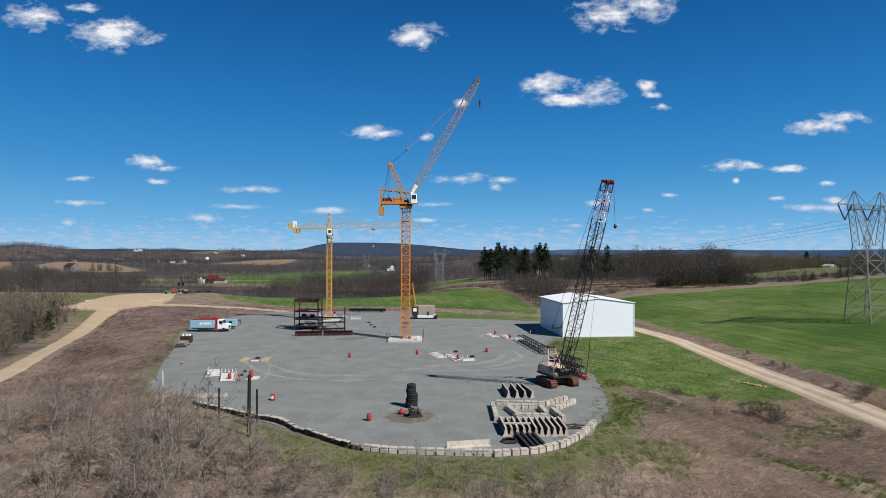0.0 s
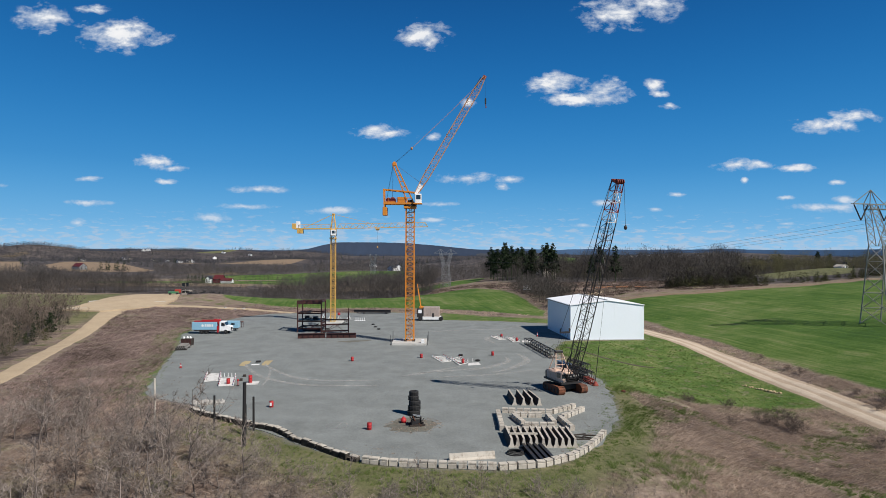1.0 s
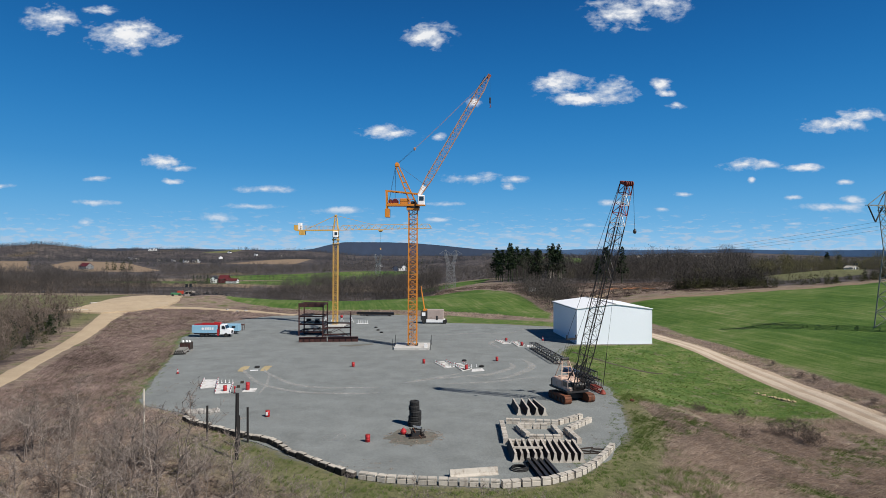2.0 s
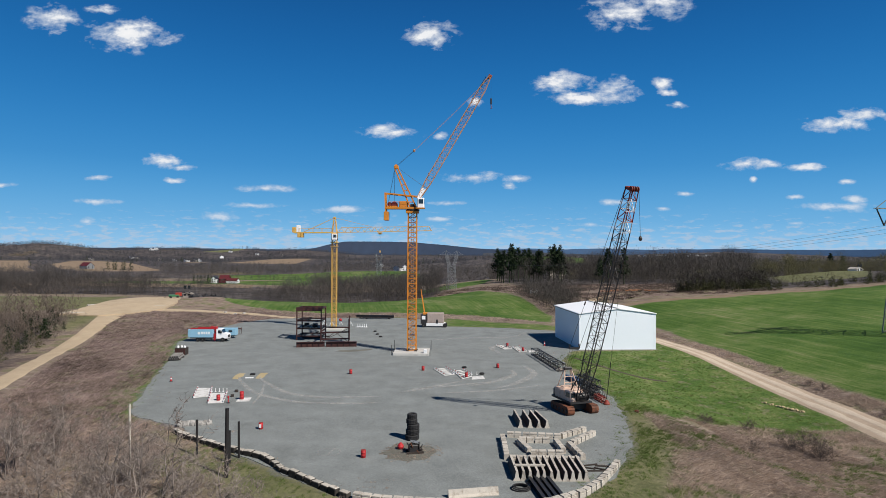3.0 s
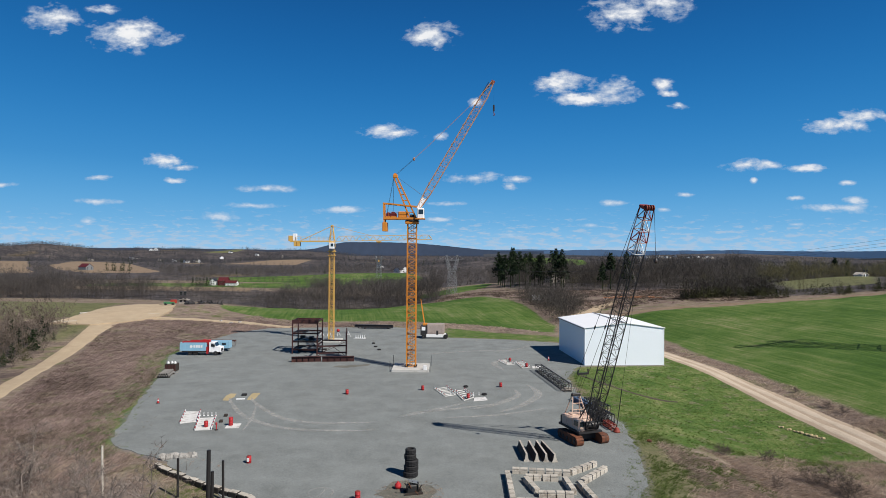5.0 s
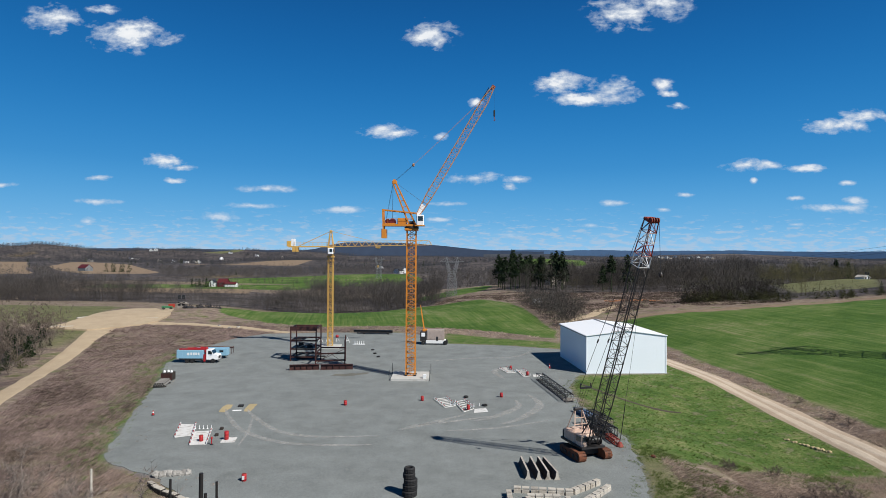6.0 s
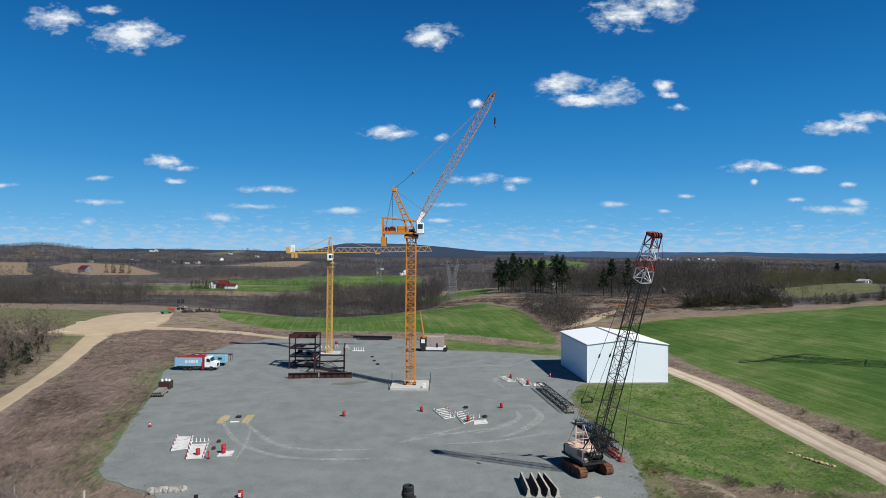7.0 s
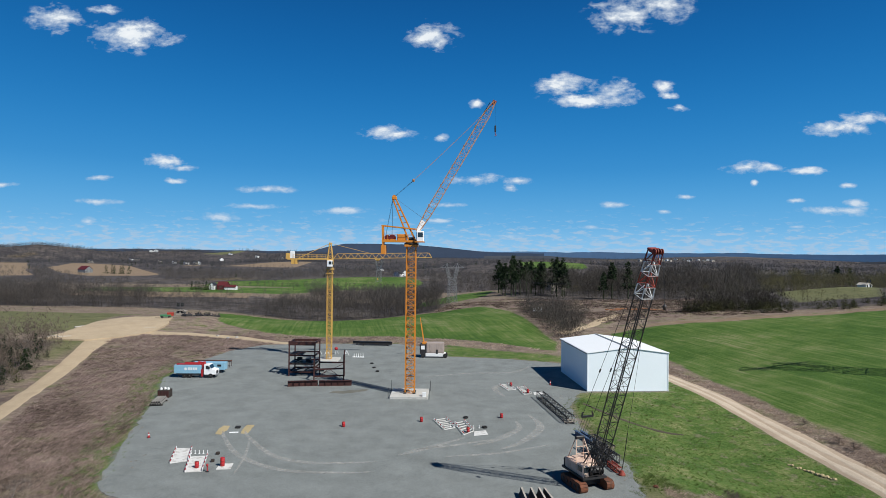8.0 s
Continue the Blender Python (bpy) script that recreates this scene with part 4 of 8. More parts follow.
    part("floating_block", Geo().lathe([(0.08, -0.3), (0.2, -0.2), (0.24, 0), (0.2, 0.2), (0.08, 0.3)], 10, Matrix.Translation(block)), M["jib_orange"], c, "faded orange pulley block")
    part("hoist_rope", rope(tip + Vector((0.2, 0, 0)), tip + Vector((0.2, 0, -4.2)), 0.01), M["cable"], c)
    hook = part("hook_block", Geo().box(tip.x + 0.05, tip.x + 0.35, -0.15, 0.15, 47.1, 48.2, c=0.06), M["black_steel"], c, "small dark hook block")
    part("hook", Geo().path([(tip.x + 0.2, 0, 47.1), (tip.x + 0.2, 0, 46.7), (tip.x + 0.38, 0, 46.5), (tip.x + 0.3, 0, 46.3), (tip.x + 0.1, 0, 46.35)], 0.07, 6), M["rust_red"], hook, "red steel hook")


luffing_crane()


# ---- hammerhead tower crane ----
def hammerhead_crane():
    c = thing("tower_crane", pose(-33.2, 149.8, 0.05, 0, 0, 3), "smaller yellow hammerhead tower crane with level jib", "tower crane")
    Y = M["hammer_yellow"]
    part("footing", Geo().box(-2.4, 2.4, -2.4, 2.4, 0, 0.35, c=0.04), M["slab"], c, "pale concrete footing")
    sec = lattice_meshes("mast_section", 1.12, 2.7, 3, 0.14, 0.07, Y, Y)
    for k in range(8):
        lattice_section("mast_section", sec, c, pose(0, 0, 0.35 + 2.7 * k, 0, 0, 90 * (k % 2)))
    part("mast_collar", Geo().box(-0.85, 0.85, -0.85, 0.85, 21.2, 21.5, c=0.04).box(-0.85, 0.85, -0.85, 0.85, 20.3, 20.42), Y, c)
    part("slewing_ring", Geo().lathe([(0.8, 21.95), (0.85, 22.0), (0.85, 22.25), (0.7, 22.3)], 20), M["black_steel"], c)
    part("turntable", Geo().box(-0.7, 0.7, -0.7, 0.7, 22.3, 23.7, c=0.06), Y, c)
    cab = part("cab", Geo().box(-0.45, 0.75, -1.75, -0.7, 22.0, 23.4, c=0.1), M["cab_white"], c, "white operator's cab")
    part("windscreen", Geo().box(0.0, 0.65, -1.79, -1.72, 22.5, 23.2), M["dark_glass"], cab, "dark cab glass")
    part("side_window", Geo().box(0.71, 0.79, -1.6, -0.85, 22.5, 23.2), M["dark_glass"], cab, "dark cab glass")
    # tower head
    head = lattice_meshes("tower_head", 1.2, 3.7, 4, 0.13, 0.06, Y, Y, w1=0.35)
    lattice_section("tower_head", head, c, pose(0, 0, 23.7))
    part("apex", Geo().box(-0.3, 0.3, -0.3, 0.3, 27.3, 27.6, c=0.05), Y, c)
    # jib of triangular trusswork, rising slightly
    n, Lj = 14, 23.0
    jib = Geo()
    low, high = lambda x, s: Vector((0.8 + x, s * 0.5, 23.75 + 0.026 * x)), lambda x: Vector((0.8 + x, 0, 24.95 + 0.02 * x))
    for k in range(n):
        x0, x1 = Lj * k / n, Lj * (k + 1) / n
        xm = (x0 + x1) / 2
        for s in (-1, 1):
            jib.bar(low(x0, s), high(xm), 0.055).bar(high(xm), low(x1, s), 0.055)
        jib.bar(low(x0, -1), low(x0, 1), 0.06).bar(low(x0, -1), low(x1, 1), 0.05)
    lac = part("jib", jib, Y, c, "yellow triangular lattice jib")
    for s in (-1, 1):
        part("chord", Geo().bar(low(0, s), low(Lj, s), 0.12), Y, lac)
    part("chord", Geo().bar(high(0.8), high(Lj - 0.8), 0.12), Y, lac)
    part("jib_end", Geo().bar(low(Lj, -1), low(Lj, 1), 0.1).bar(low(Lj, -1), high(Lj - 0.6), 0.08).bar(low(Lj, 1), high(Lj - 0.6), 0.08), Y, c)
    part("trolley", Geo().box(10.6, 11.7, -0.6, 0.6, 23.6, 23.85).box(10.8, 11.5, -0.2, 0.2, 23.35, 23.6), Y, c)
    part("hoist_rope", Geo().tube((11.15, 0, 23.4), (11.15, 0, 19.4), 0.02, 0.02, 5), M["cable"], c)
    part("hook_block", Geo().box(11.0, 11.3, -0.12, 0.12, 18.9, 19.4, c=0.05), M["hammer_yellow"], c, "yellow hook block")
    # counter jib
    cj = Geo()
    for s in (-1, 1):
        cj.bar((-9.9, s * 0.6, 23.65), (-0.6, s * 0.6, 23.75), 0.16, 0.3)
    for k in range(9):
        cj.bar((-9.6 + k * 1.05, -0.6, 23.65), (-9.6 + k * 1.05, 0.6, 23.65), 0.1)
    part("counter_jib", cj, Y, c)
    part("walkway", Geo().box(-9.8, -0.7, -0.55, 0.55, 23.78, 23.82), M["galvanised"], c)
    hr = Geo().bar((-8.6, -0.62, 24.75), (-0.8, -0.62, 24.75), 0.05).bar((-8.6, 0.62, 24.75), (-0.8, 0.62, 24.75), 0.05).bar((-8.6, -0.62, 24.3), (-0.8, -0.62, 24.3), 0.04)
    for k in range(8):
        hr.bar((-8.5 + k * 1.08, -0.62, 23.8), (-8.5 + k * 1.08, -0.62, 24.75), 0.045).bar((-8.5 + k * 1.08, 0.62, 23.8), (-8.5 + k * 1.08, 0.62, 24.75), 0.045)
    part("handrail", hr, Y, c)
    part("electrics_cabinet", Geo().box(-9.3, -8.4, -0.5, 0.5, 23.85, 25.5, c=0.05), M["cab_white"], c, "white electrics cabinet")
    part("hoist_winch", Geo().box(-10.3, -9.35, -0.6, 0.6, 23.7, 25.0, c=0.06), Y, c)
    for k in range(2):
        part("counterweight", Geo().box(-9.0 + k * 0.75, -8.35 + k * 0.75, -0.7, 0.7, 22.5, 23.5, c=0.05), Y, c, "yellow counterweight slab")
    for s in (-0.4, 0.4):
        part("tie_bar", Geo().bar((0, s * 0.5, 27.4), (-7.4, s, 23.9), 0.07), Y, c)
    part("tie_bar", Geo().bar((0.1, 0, 27.4), (9.2, 0, 25.2), 0.08), Y, c)


hammerhead_crane()


# ---- crawler crane ----
def crawler_crane():
    here = pose(12.75, 78.3, 0.05, 0, 0, 201.7)
    c = thing("crawler_crane", here, "old peach-painted crawler crane with black lattice boom on rusty tracks", "crane")
    inv = here.inverted()
    K, P, R = M["black_steel"], M["peach_paint"], M["track_rust"]
    for s in (-1, 1):
        x = s * 1.62
        outline = []
        for k in range(9):
            a = math.pi / 2 + math.pi * k / 8
            outline.append((-1.35 + 0.48 * math.cos(a), 0.5 + 0.48 * math.sin(a)))
        for k in range(9):
            a = -math.pi / 2 + math.pi * k / 8
            outline.append((1.75 + 0.48 * math.cos(a), 0.5 + 0.48 * math.sin(a)))
        m = Matrix.Translation((x + 0.42, 0, 0)) @ Matrix.Rotation(radians(90), 4, "Z")
        tr = part("track", Geo().extrude(outline, m, 0.84), R, c, "rust-brown crawler track")
        pads = Geo()
        for k in range(11):
            yy = -1.3 + k * 0.3
            pads.box(x - 0.45, x + 0.45, yy - 0.11, yy + 0.11, 0.97, 1.02).box(x - 0.45, x + 0.45, yy - 0.11, yy + 0.11, -0.02, 0.03)
        for e, sg in ((1.75, 1), (-1.35, -1)):
            for k in range(5):
                a = radians(-70 + 35 * k)
                cy, cz = e + sg * 0.5 * math.cos(a), 0.5 + 0.5 * math.sin(a)
                pads.add([Matrix.Translation((x, cy, cz)) @ Matrix.Rotation(sg * a, 4, "X") @ Vector(q) for q in
                          [(-0.45, -0.03, -0.12), (0.45, -0.03, -0.12), (0.45, 0.03, -0.12), (-0.45, 0.03, -0.12), (-0.45, -0.03, 0.12), (0.45, -0.03, 0.12), (0.45, 0.03, 0.12), (-0.45, 0.03, 0.12)]],
                         [(3, 2, 1, 0), (4, 5, 6, 7), (0, 1, 5, 4), (1, 2, 6, 5), (2, 3, 7, 6), (3, 0, 4, 7)])
        part("track_pads", pads, R, tr)
        for yy in (-1.35, -0.6, 0.2, 1.0, 1.75):
            part("roller", Geo().tube((x + s * 0.43, yy, 0.45), (x + s * 0.5, yy, 0.45), 0.22, 0.2, 12), K, tr)
    part("car_body", Geo().box(-1.25, 1.25, -1.2, 0.9, 0.35, 0.95, c=0.06).box(-1.4, 1.4, -0.9, -0.5, 0.4, 0.75).box(-1.4, 1.4, 0.3, 0.7, 0.4, 0.75), K, c)
    part("slewing_ring", Geo().lathe([(0.95, 0.95), (1.0, 1.0), (1.0, 1.15), (0.9, 1.2)], 20), K, c)
    part("revolving_deck", Geo().box(-1.45, 1.45, -2.7, 1.75, 1.2, 1.42), K, c)
    # house: closed engine house at the rear, open winches at the front
    hs = part("engine_house", Geo().box(-1.3, 1.3, -2.3, 0.15, 1.42, 2.5, c=0.1), P, c, "peach sheet-metal engine house")
    part("side_house", Geo().box(0.5, 1.3, 0.16, 1.45, 1.42, 2.6, c=0.1), P, c, "peach operator's cabin")
    part("cab_window", Geo().box(0.62, 1.18, 1.42, 1.48, 1.9, 2.45).box(1.28, 1.33, 0.4, 1.25, 1.9, 2.45), M["dark_glass"], c, "dark cab glass")
    part("right_panel", Geo().box(-1.3, -1.17, 0.16, 1.3, 1.42, 2.3, c=0.03), P, c)
    for k in range(3):
        part("louvre_door", Geo().box(1.29, 1.325, -2.2 + 0.78 * k, -1.56 + 0.78 * k, 1.55, 2.45), P, hs)
    part("exhaust", Geo().tube((-0.4, -0.9, 2.48), (-0.4, -0.9, 3.0), 0.07, 0.07, 8), K, hs)
    part("roof_hatch", Geo().box(-0.6, 0.6, -2.1, -1.2, 2.49, 2.6, c=0.04), P, hs)
    part("counterweight", Geo().box(-1.25, 1.25, -2.75, -2.32, 1.25, 2.3, c=0.12), K, c, "black cast counterweight")
    for yy, r in ((0.45, 0.42), (1.15, 0.36)):
        part("winch_drum", Geo().tube((-1.1, yy, 1.95), (0.5, yy, 1.95), r, r, 14).tube((-1.15, yy, 1.95), (-1.08, yy, 1.95), r + 0.18, r + 0.18, 16).tube((0.45, yy, 1.95), (0.52, yy, 1.95), r + 0.18, r + 0.18, 16), K, c)
    part("winch_cover", Geo().box(-0.9, 0.3, 0.1, 0.75, 2.25, 2.5, c=0.12), P, c, "peach winch cover")
    # gantry
    for s in (-1, 1):
        part("gantry_leg", Geo().bar((s * 0.95, -0.5, 2.45), (s * 0.42, -1.3, 4.75), 0.11), P, c, "pale gantry leg")
        part("gantry_back_leg", Geo().bar((s * 1.0, -2.1, 2.45), (s * 0.45, -1.4, 4.75), 0.1), P, c, "pale gantry leg")
    gx = Geo()
    for t in (0.33, 0.62):
        a = Vector((0.95, -0.5, 2.45)).lerp(Vector((0.42, -1.3, 4.75)), t)
        gx.bar(a, (-a.x, a.y, a.z), 0.07)
    part("gantry_brace", gx, P, c)
    part("gantry_head", Geo().box(-0.55, 0.55, -1.55, -1.15, 4.65, 4.95, c=0.06), K, c)
    # boom
    foot, tip = Vector((0, 1.75, 1.75)), inv @ Vector((16.8, 67.6, 25.6))
    run = along(foot, tip, up=(1, 0, 0))
    run = run @ pose(0, 0, 0, 0, 0, 90)
    L = (tip - foot).length
    base = lattice_meshes("boom_section", 1.1, 5.0, 4, 0.085, 0.034, K, K, depth=0.35, w1=1.2, depth1=1.15)
    lattice_section("boom_section", base, c, run, "black tapered boom foot")
    mid = lattice_meshes("boom_section", 1.2, (L - 5 - 4.6) / 3, 5, 0.085, 0.032, K, K, depth=1.15, style="zig")
    seg = (L - 9.6) / 3
    for k in range(3):
        lattice_section("boom_section", mid, c, run @ pose(0, 0, 5.0 + seg * k))
    cols = (M["white_paint"], M["red_paint"], M["white_paint"], M["rust_red"])
    z, w = L - 4.6, 1.2
    for k, mt in enumerate(cols):
        w1 = w - 0.07
        s = lattice_meshes("boom_section", w, 1.15, 1, 0.1, 0.05, mt, mt, w1=w1, style="zig")
        lattice_section("boom_section", s, c, run @ pose(0, 0, z), ("white" if mt is M["white_paint"] else "red") + " lattice near the boom head")
        z, w = z + 1.15, w1
    part("boom_head", Geo().box(-0.55, 0.55, -0.35, 0.35, L - 0.1, L + 0.22, run, 0.08).box(-0.5, 0.5, -0.65, -0.25, L - 0.05, L + 0.15, run, 0.06), M["rust_red"], c, "rust-red boom head")
    for s in (-0.4, -0.15, 0.15, 0.4):
        part("sheave", Geo().tube(run @ Vector((s - 0.05, 0.35, L + 0.1)), run @ Vector((s + 0.05, 0.35, L + 0.1)), 0.28, 0.28, 14), M["rust_red"], c)
    # pendants, spreader and ropes
    g0 = Vector((0, -1.35, 4.9))
    head = run @ Vector((0, -0.4, L + 0.1))
    mid_p = g0.lerp(head, 0.125)
    part("spreader", Geo().bar(mid_p - Vector((0.7, 0, 0)), mid_p + Vector((0.7, 0, 0)), 0.16, 0.22).bar(mid_p + Vector((-0.7, 0, 0)), mid_p + Vector((-0.62, 0, 0.5)), 0.12).bar(mid_p + Vector((0.7, 0, 0)), mid_p + Vector((0.62, 0, 0.5)), 0.12), K, c)
    for s in (-1, 1):
        part("pendant_rope", rope(mid_p + Vector((s * 0.7, 0, 0)), head + Vector((s * 0.55, 0, 0)), 0.024), M["cable"], c)
        part("socket", Geo().tube((mid_p + Vector((s * 0.7, 0, 0))).lerp(head + Vector((s * 0.55, 0, 0)), 0.3), (mid_p + Vector((s * 0.7, 0, 0))).lerp(head + Vector((s * 0.55, 0, 0)), 0.32), 0.09, 0.09, 6), K, c)
    for s in (-0.45, -0.15, 0.15, 0.45):
        part("gantry_rope", rope(g0 + Vector((s, 0, 0)), mid_p + Vector((s * 1.2, 0, 0)), 0.014), M["cable"], c)
    for s in (-0.25, 0.25):
        part("hoist_rope", rope((s * 2, 0.6, 2.2), run @ Vector((s, 0.4, L + 0.3)), 0.016), M["cable"], c)
    out = inv.to_3x3() @ Vector((0.75, -0.35, 0))
    ball = tip + out + Vector((0, 0, -5.1))
    part("ball_rope", rope(tip + out * 0.8, ball, 0.02), M["cable"], c)
    part("headache_ball", Geo().lathe([(0.03, -0.24), (0.12, -0.2), (0.18, -0.08), (0.18, 0.08), (0.12, 0.2), (0.05, 0.3)], 12, Matrix.Translation(ball)), K, c, "black hook ball")
    tag0, tag1 = run @ Vector((0.6, 0.5, L - 0.3)), inv @ Vector((17.2, 80.6, 0.9))
    knot = tag0.lerp(tag1, 0.78) - Vector((0, 0, 0.25))
    part("tag_line", rope(tag0, knot, 0.016, 0.5, 10), M["cable"], c)
    part("tag_chain", rope(knot, tag1, 0.045, 0.2, 6), K, c, "heavy black chain below the tag line")
    for s in (-1, 1):
        part("boom_stop", Geo().bar((s * 0.7, 0.4, 2.4), run @ Vector((s * 0.5, -0.5, 3.6)), 0.1), K, c)


crawler_crane()


# ---- white metal shed ----
def white_shed():
    c = thing("metal_shed", pose(21.65, 123.4, 0.02, 0, 0, 6.6), "large white metal-clad storage shed with shallow gable roof", "shed")
    W, D, H, R = 15.25, 18.6, 7.1, 8.05
    wall_mat = M["shed_white"]
    # gable front and back with ribs
    for name, y0, y1 in (("front_wall", 0.0, 0.2), ("back_wall", D - 0.2, D)):
        part(name, Geo().extrude([(0, 0), (W, 0), (W, H), (W / 2, R), (0, H)], Matrix.Translation((0, y0, 0)), 0.2), wall_mat, c)
    part("side_wall", Geo().box(0, 0.2, 0.2, D - 0.2, 0, H - 0.02), wall_mat, c)
    part("side_wall", Geo().box(W - 0.2, W, 0.2, D - 0.2, 0, H - 0.02), wall_mat, c)
    rib = Geo()
    for k in range(1, 50):
        x = W * k / 50
        top = H + (R - H) * (1 - abs(x - W / 2) / (W / 2)) - 0.12
        rib.box(x - 0.02, x + 0.02, -0.008, 0.0, 0.05, top)
    part("front_ribs", rib, wall_mat, c)
    rib = Geo()
    for k in range(1, 60):
        y = D * k / 60
        rib.box(-0.01, 0.0, y - 0.02, y + 0.02, 0.05, H - 0.15)
    part("side_ribs", rib, wall_mat, c)
    for s, n in ((0, "roof_slope"), (1, "roof_slope")):
        x0, x1 = (-0.25, W / 2) if s == 0 else (W + 0.25, W / 2)
        z0 = H - 0.25 * (R - H) / (W / 2)
        for k in range(20):
            ya, yb = -0.2 + (D + 0.4) * k / 20, -0.2 + (D + 0.4) * (k + 1) / 20 - 0.012
            g = Geo().add([(x0, ya, z0), (x1, ya, R), (x1, yb, R), (x0, yb, z0), (x0, ya, z0 + 0.12), (x1, ya, R + 0.12), (x1, yb, R + 0.12), (x0, yb, z0 + 0.12)],
                  [(3, 2, 1, 0), (4, 5, 6, 7), (0, 1, 5, 4), (1, 2, 6, 5), (2, 3, 7, 6), (3, 0, 4, 7)])
            part("roof_sheet", g, M["roof_white"], c)
    part("ridge_cap", Geo().extrude([(-0.3, R + 0.1), (0, R + 0.16), (0.3, R + 0.1), (0.3, R + 0.13), (0, R + 0.2), (-0.3, R + 0.13)], Matrix.Translation((W / 2, -0.22, 0)), D + 0.44), M["galvanised"], c, "grey ridge cap")
    for x in (-0.02, W + 0.02):
        part("corner_trim", Geo().box(x - 0.08, x + 0.08, -0.05, 0.1, 0, H - 0.05), wall_mat, c)
    part("gutter", Geo().box(-0.38, -0.24, -0.1, D + 0.1, H - 0.16, H - 0.02), M["galvanised"], c)
    part("foundation", Geo().box(-0.05, W + 0.05, -0.06, D + 0.05, -0.25, 0.08), M["slab"], c)


white_shed()


# ---- concrete barriers and blocks ----
def block_mesh():
    """A short precast block: flared foot, stepped top."""
    return Geo().extrude([(-0.25, 0), (0.25, 0), (0.25, 0.34), (0.2, 0.36), (0.2, 0.4), (0.24, 0.42), (0.24, 0.53), (-0.24, 0.53), (-0.24, 0.42), (-0.2, 0.4), (-0.2, 0.36), (-0.25, 0.34)],
                         Matrix.Translation((0, -0.34, 0)), 0.68).mesh("concrete_block", M["concrete"])


BLOCK = block_mesh()
# body coloured as shaded concrete, top left in the plain concrete
SHADED_BLOCK = (Geo().box(-0.26, 0.26, -0.47, 0.47, -0.25, 0.5, c=0.05).mesh("body", M["block_shade"]), Geo().box(-0.22, 0.22, -0.43, 0.43, 0.49, 0.545, c=0.03).mesh("top", M["concrete"]))
KERB_A = [(-30.6, 66.8), (-28.8, 65.2), (-26.3, 63.7), (-23.7, 62.0), (-21.8, 61.1), (-19.9, 60.2), (-18.6, 59.5), (-17.0, 57.9), (-15.7, 56.4), (-14.4, 55.4), (-12.4, 53.9), (-10.2, 52.1), (-8.9, 51.4)]
KERB_B = [(-8.6, 51.3), (-6.4, 50.7), (-4.0, 50.5), (-0.8, 50.35), (3, 50.15), (6.4, 50.95), (9.2, 52.9), (11.0, 55.2), (12.6, 58.0), (13.7, 60.2)]


def row_of_blocks(pts, label, group, gap=0.735, tilt=0.6, shade_faced=False):
    """Blocks set end to end along a line of points."""
    pts = [Vector(p) for p in pts]
    lens = [(b - a).length for a, b in zip(pts[:-1], pts[1:])]
    total, s, k = sum(lens), gap / 2, 0
    first = True
    while s < total - gap * 0.3:
        d, i = s, 0
        while d > lens[i] and i < len(lens) - 1:
            d -= lens[i]
            i += 1
        p = pts[i].lerp(pts[i + 1], d / lens[i])
        q = pts[i + 1] - pts[i]
        ang = math.degrees(math.atan2(-q.x, q.y)) + random.uniform(-2.5, 2.5)
        zb = 0.05 if away(p.x, p.y, PAD) < 0.6 else float(land(p.x, p.y))
        m = pose(p.x, p.y, zb - 0.01, random.uniform(-tilt, tilt), random.uniform(-1.5, 1.5) * tilt, ang)
        if shade_faced:
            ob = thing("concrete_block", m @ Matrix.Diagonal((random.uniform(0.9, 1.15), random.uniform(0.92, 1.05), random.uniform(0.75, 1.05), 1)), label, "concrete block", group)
            part("body", SHADED_BLOCK[0], None, ob)
            part("top", SHADED_BLOCK[1], None, ob, "pale concrete block top")
        else:
            solid("concrete_block", BLOCK, None, label, "concrete block", group, m=m)
        s += gap + (0.08 if k % 2 else 0.0) + random.uniform(0, 0.03)
        k += 1


row_of_blocks(KERB_A, "precast concrete block in a sagging kerb, shade coloured into its faces", "kerb blocks", 1.02, 2.5, True)
row_of_blocks(KERB_B, "weathered precast concrete block in a curved kerb round the gravel yard", "kerb blocks", 0.76, 1.2)
lane = "pale precast concrete block forming a training lane"
row_of_blocks([(3.7, 60.55), (3.6, 67.25)], lane, "lane blocks")
row_of_blocks([(4.1, 67.45), (9.5, 67.05)], lane, "lane blocks")
row_of_blocks([(9.6, 67.25), (12.4, 69.75)], lane, "lane blocks")
row_of_blocks([(10.3, 64.95), (13.2, 68.55)], lane, "lane blocks")
row_of_blocks([(10.0, 64.75), (10.7, 60.75)], lane, "lane blocks")
row_of_blocks([(4.0, 60.25), (10.5, 60.25)], lane, "lane blocks")
row_of_blocks([(5.2, 65.75), (8.5, 65.75)], lane, "lane blocks")
row_of_blocks([(5.2, 65.35), (6.0, 62.25)], lane, "lane blocks")
row_of_blocks([(8.8, 65.55), (9.2, 62.15)], lane, "lane blocks")
row_of_blocks([(6.0, 61.95), (9.0, 61.95)], lane, "lane blocks")


def barrier_mesh(length):
    g = Geo().extrude([(-0.3, 0), (0.3, 0), (0.3, 0.08), (0.17, 0.3), (0.09, 0.81), (-0.09, 0.81), (-0.17, 0.3), (-0.3, 0.08)], Matrix.Translation((0, -length / 2, 0)), length)
    return g.mesh("road_barrier", M["concrete"])


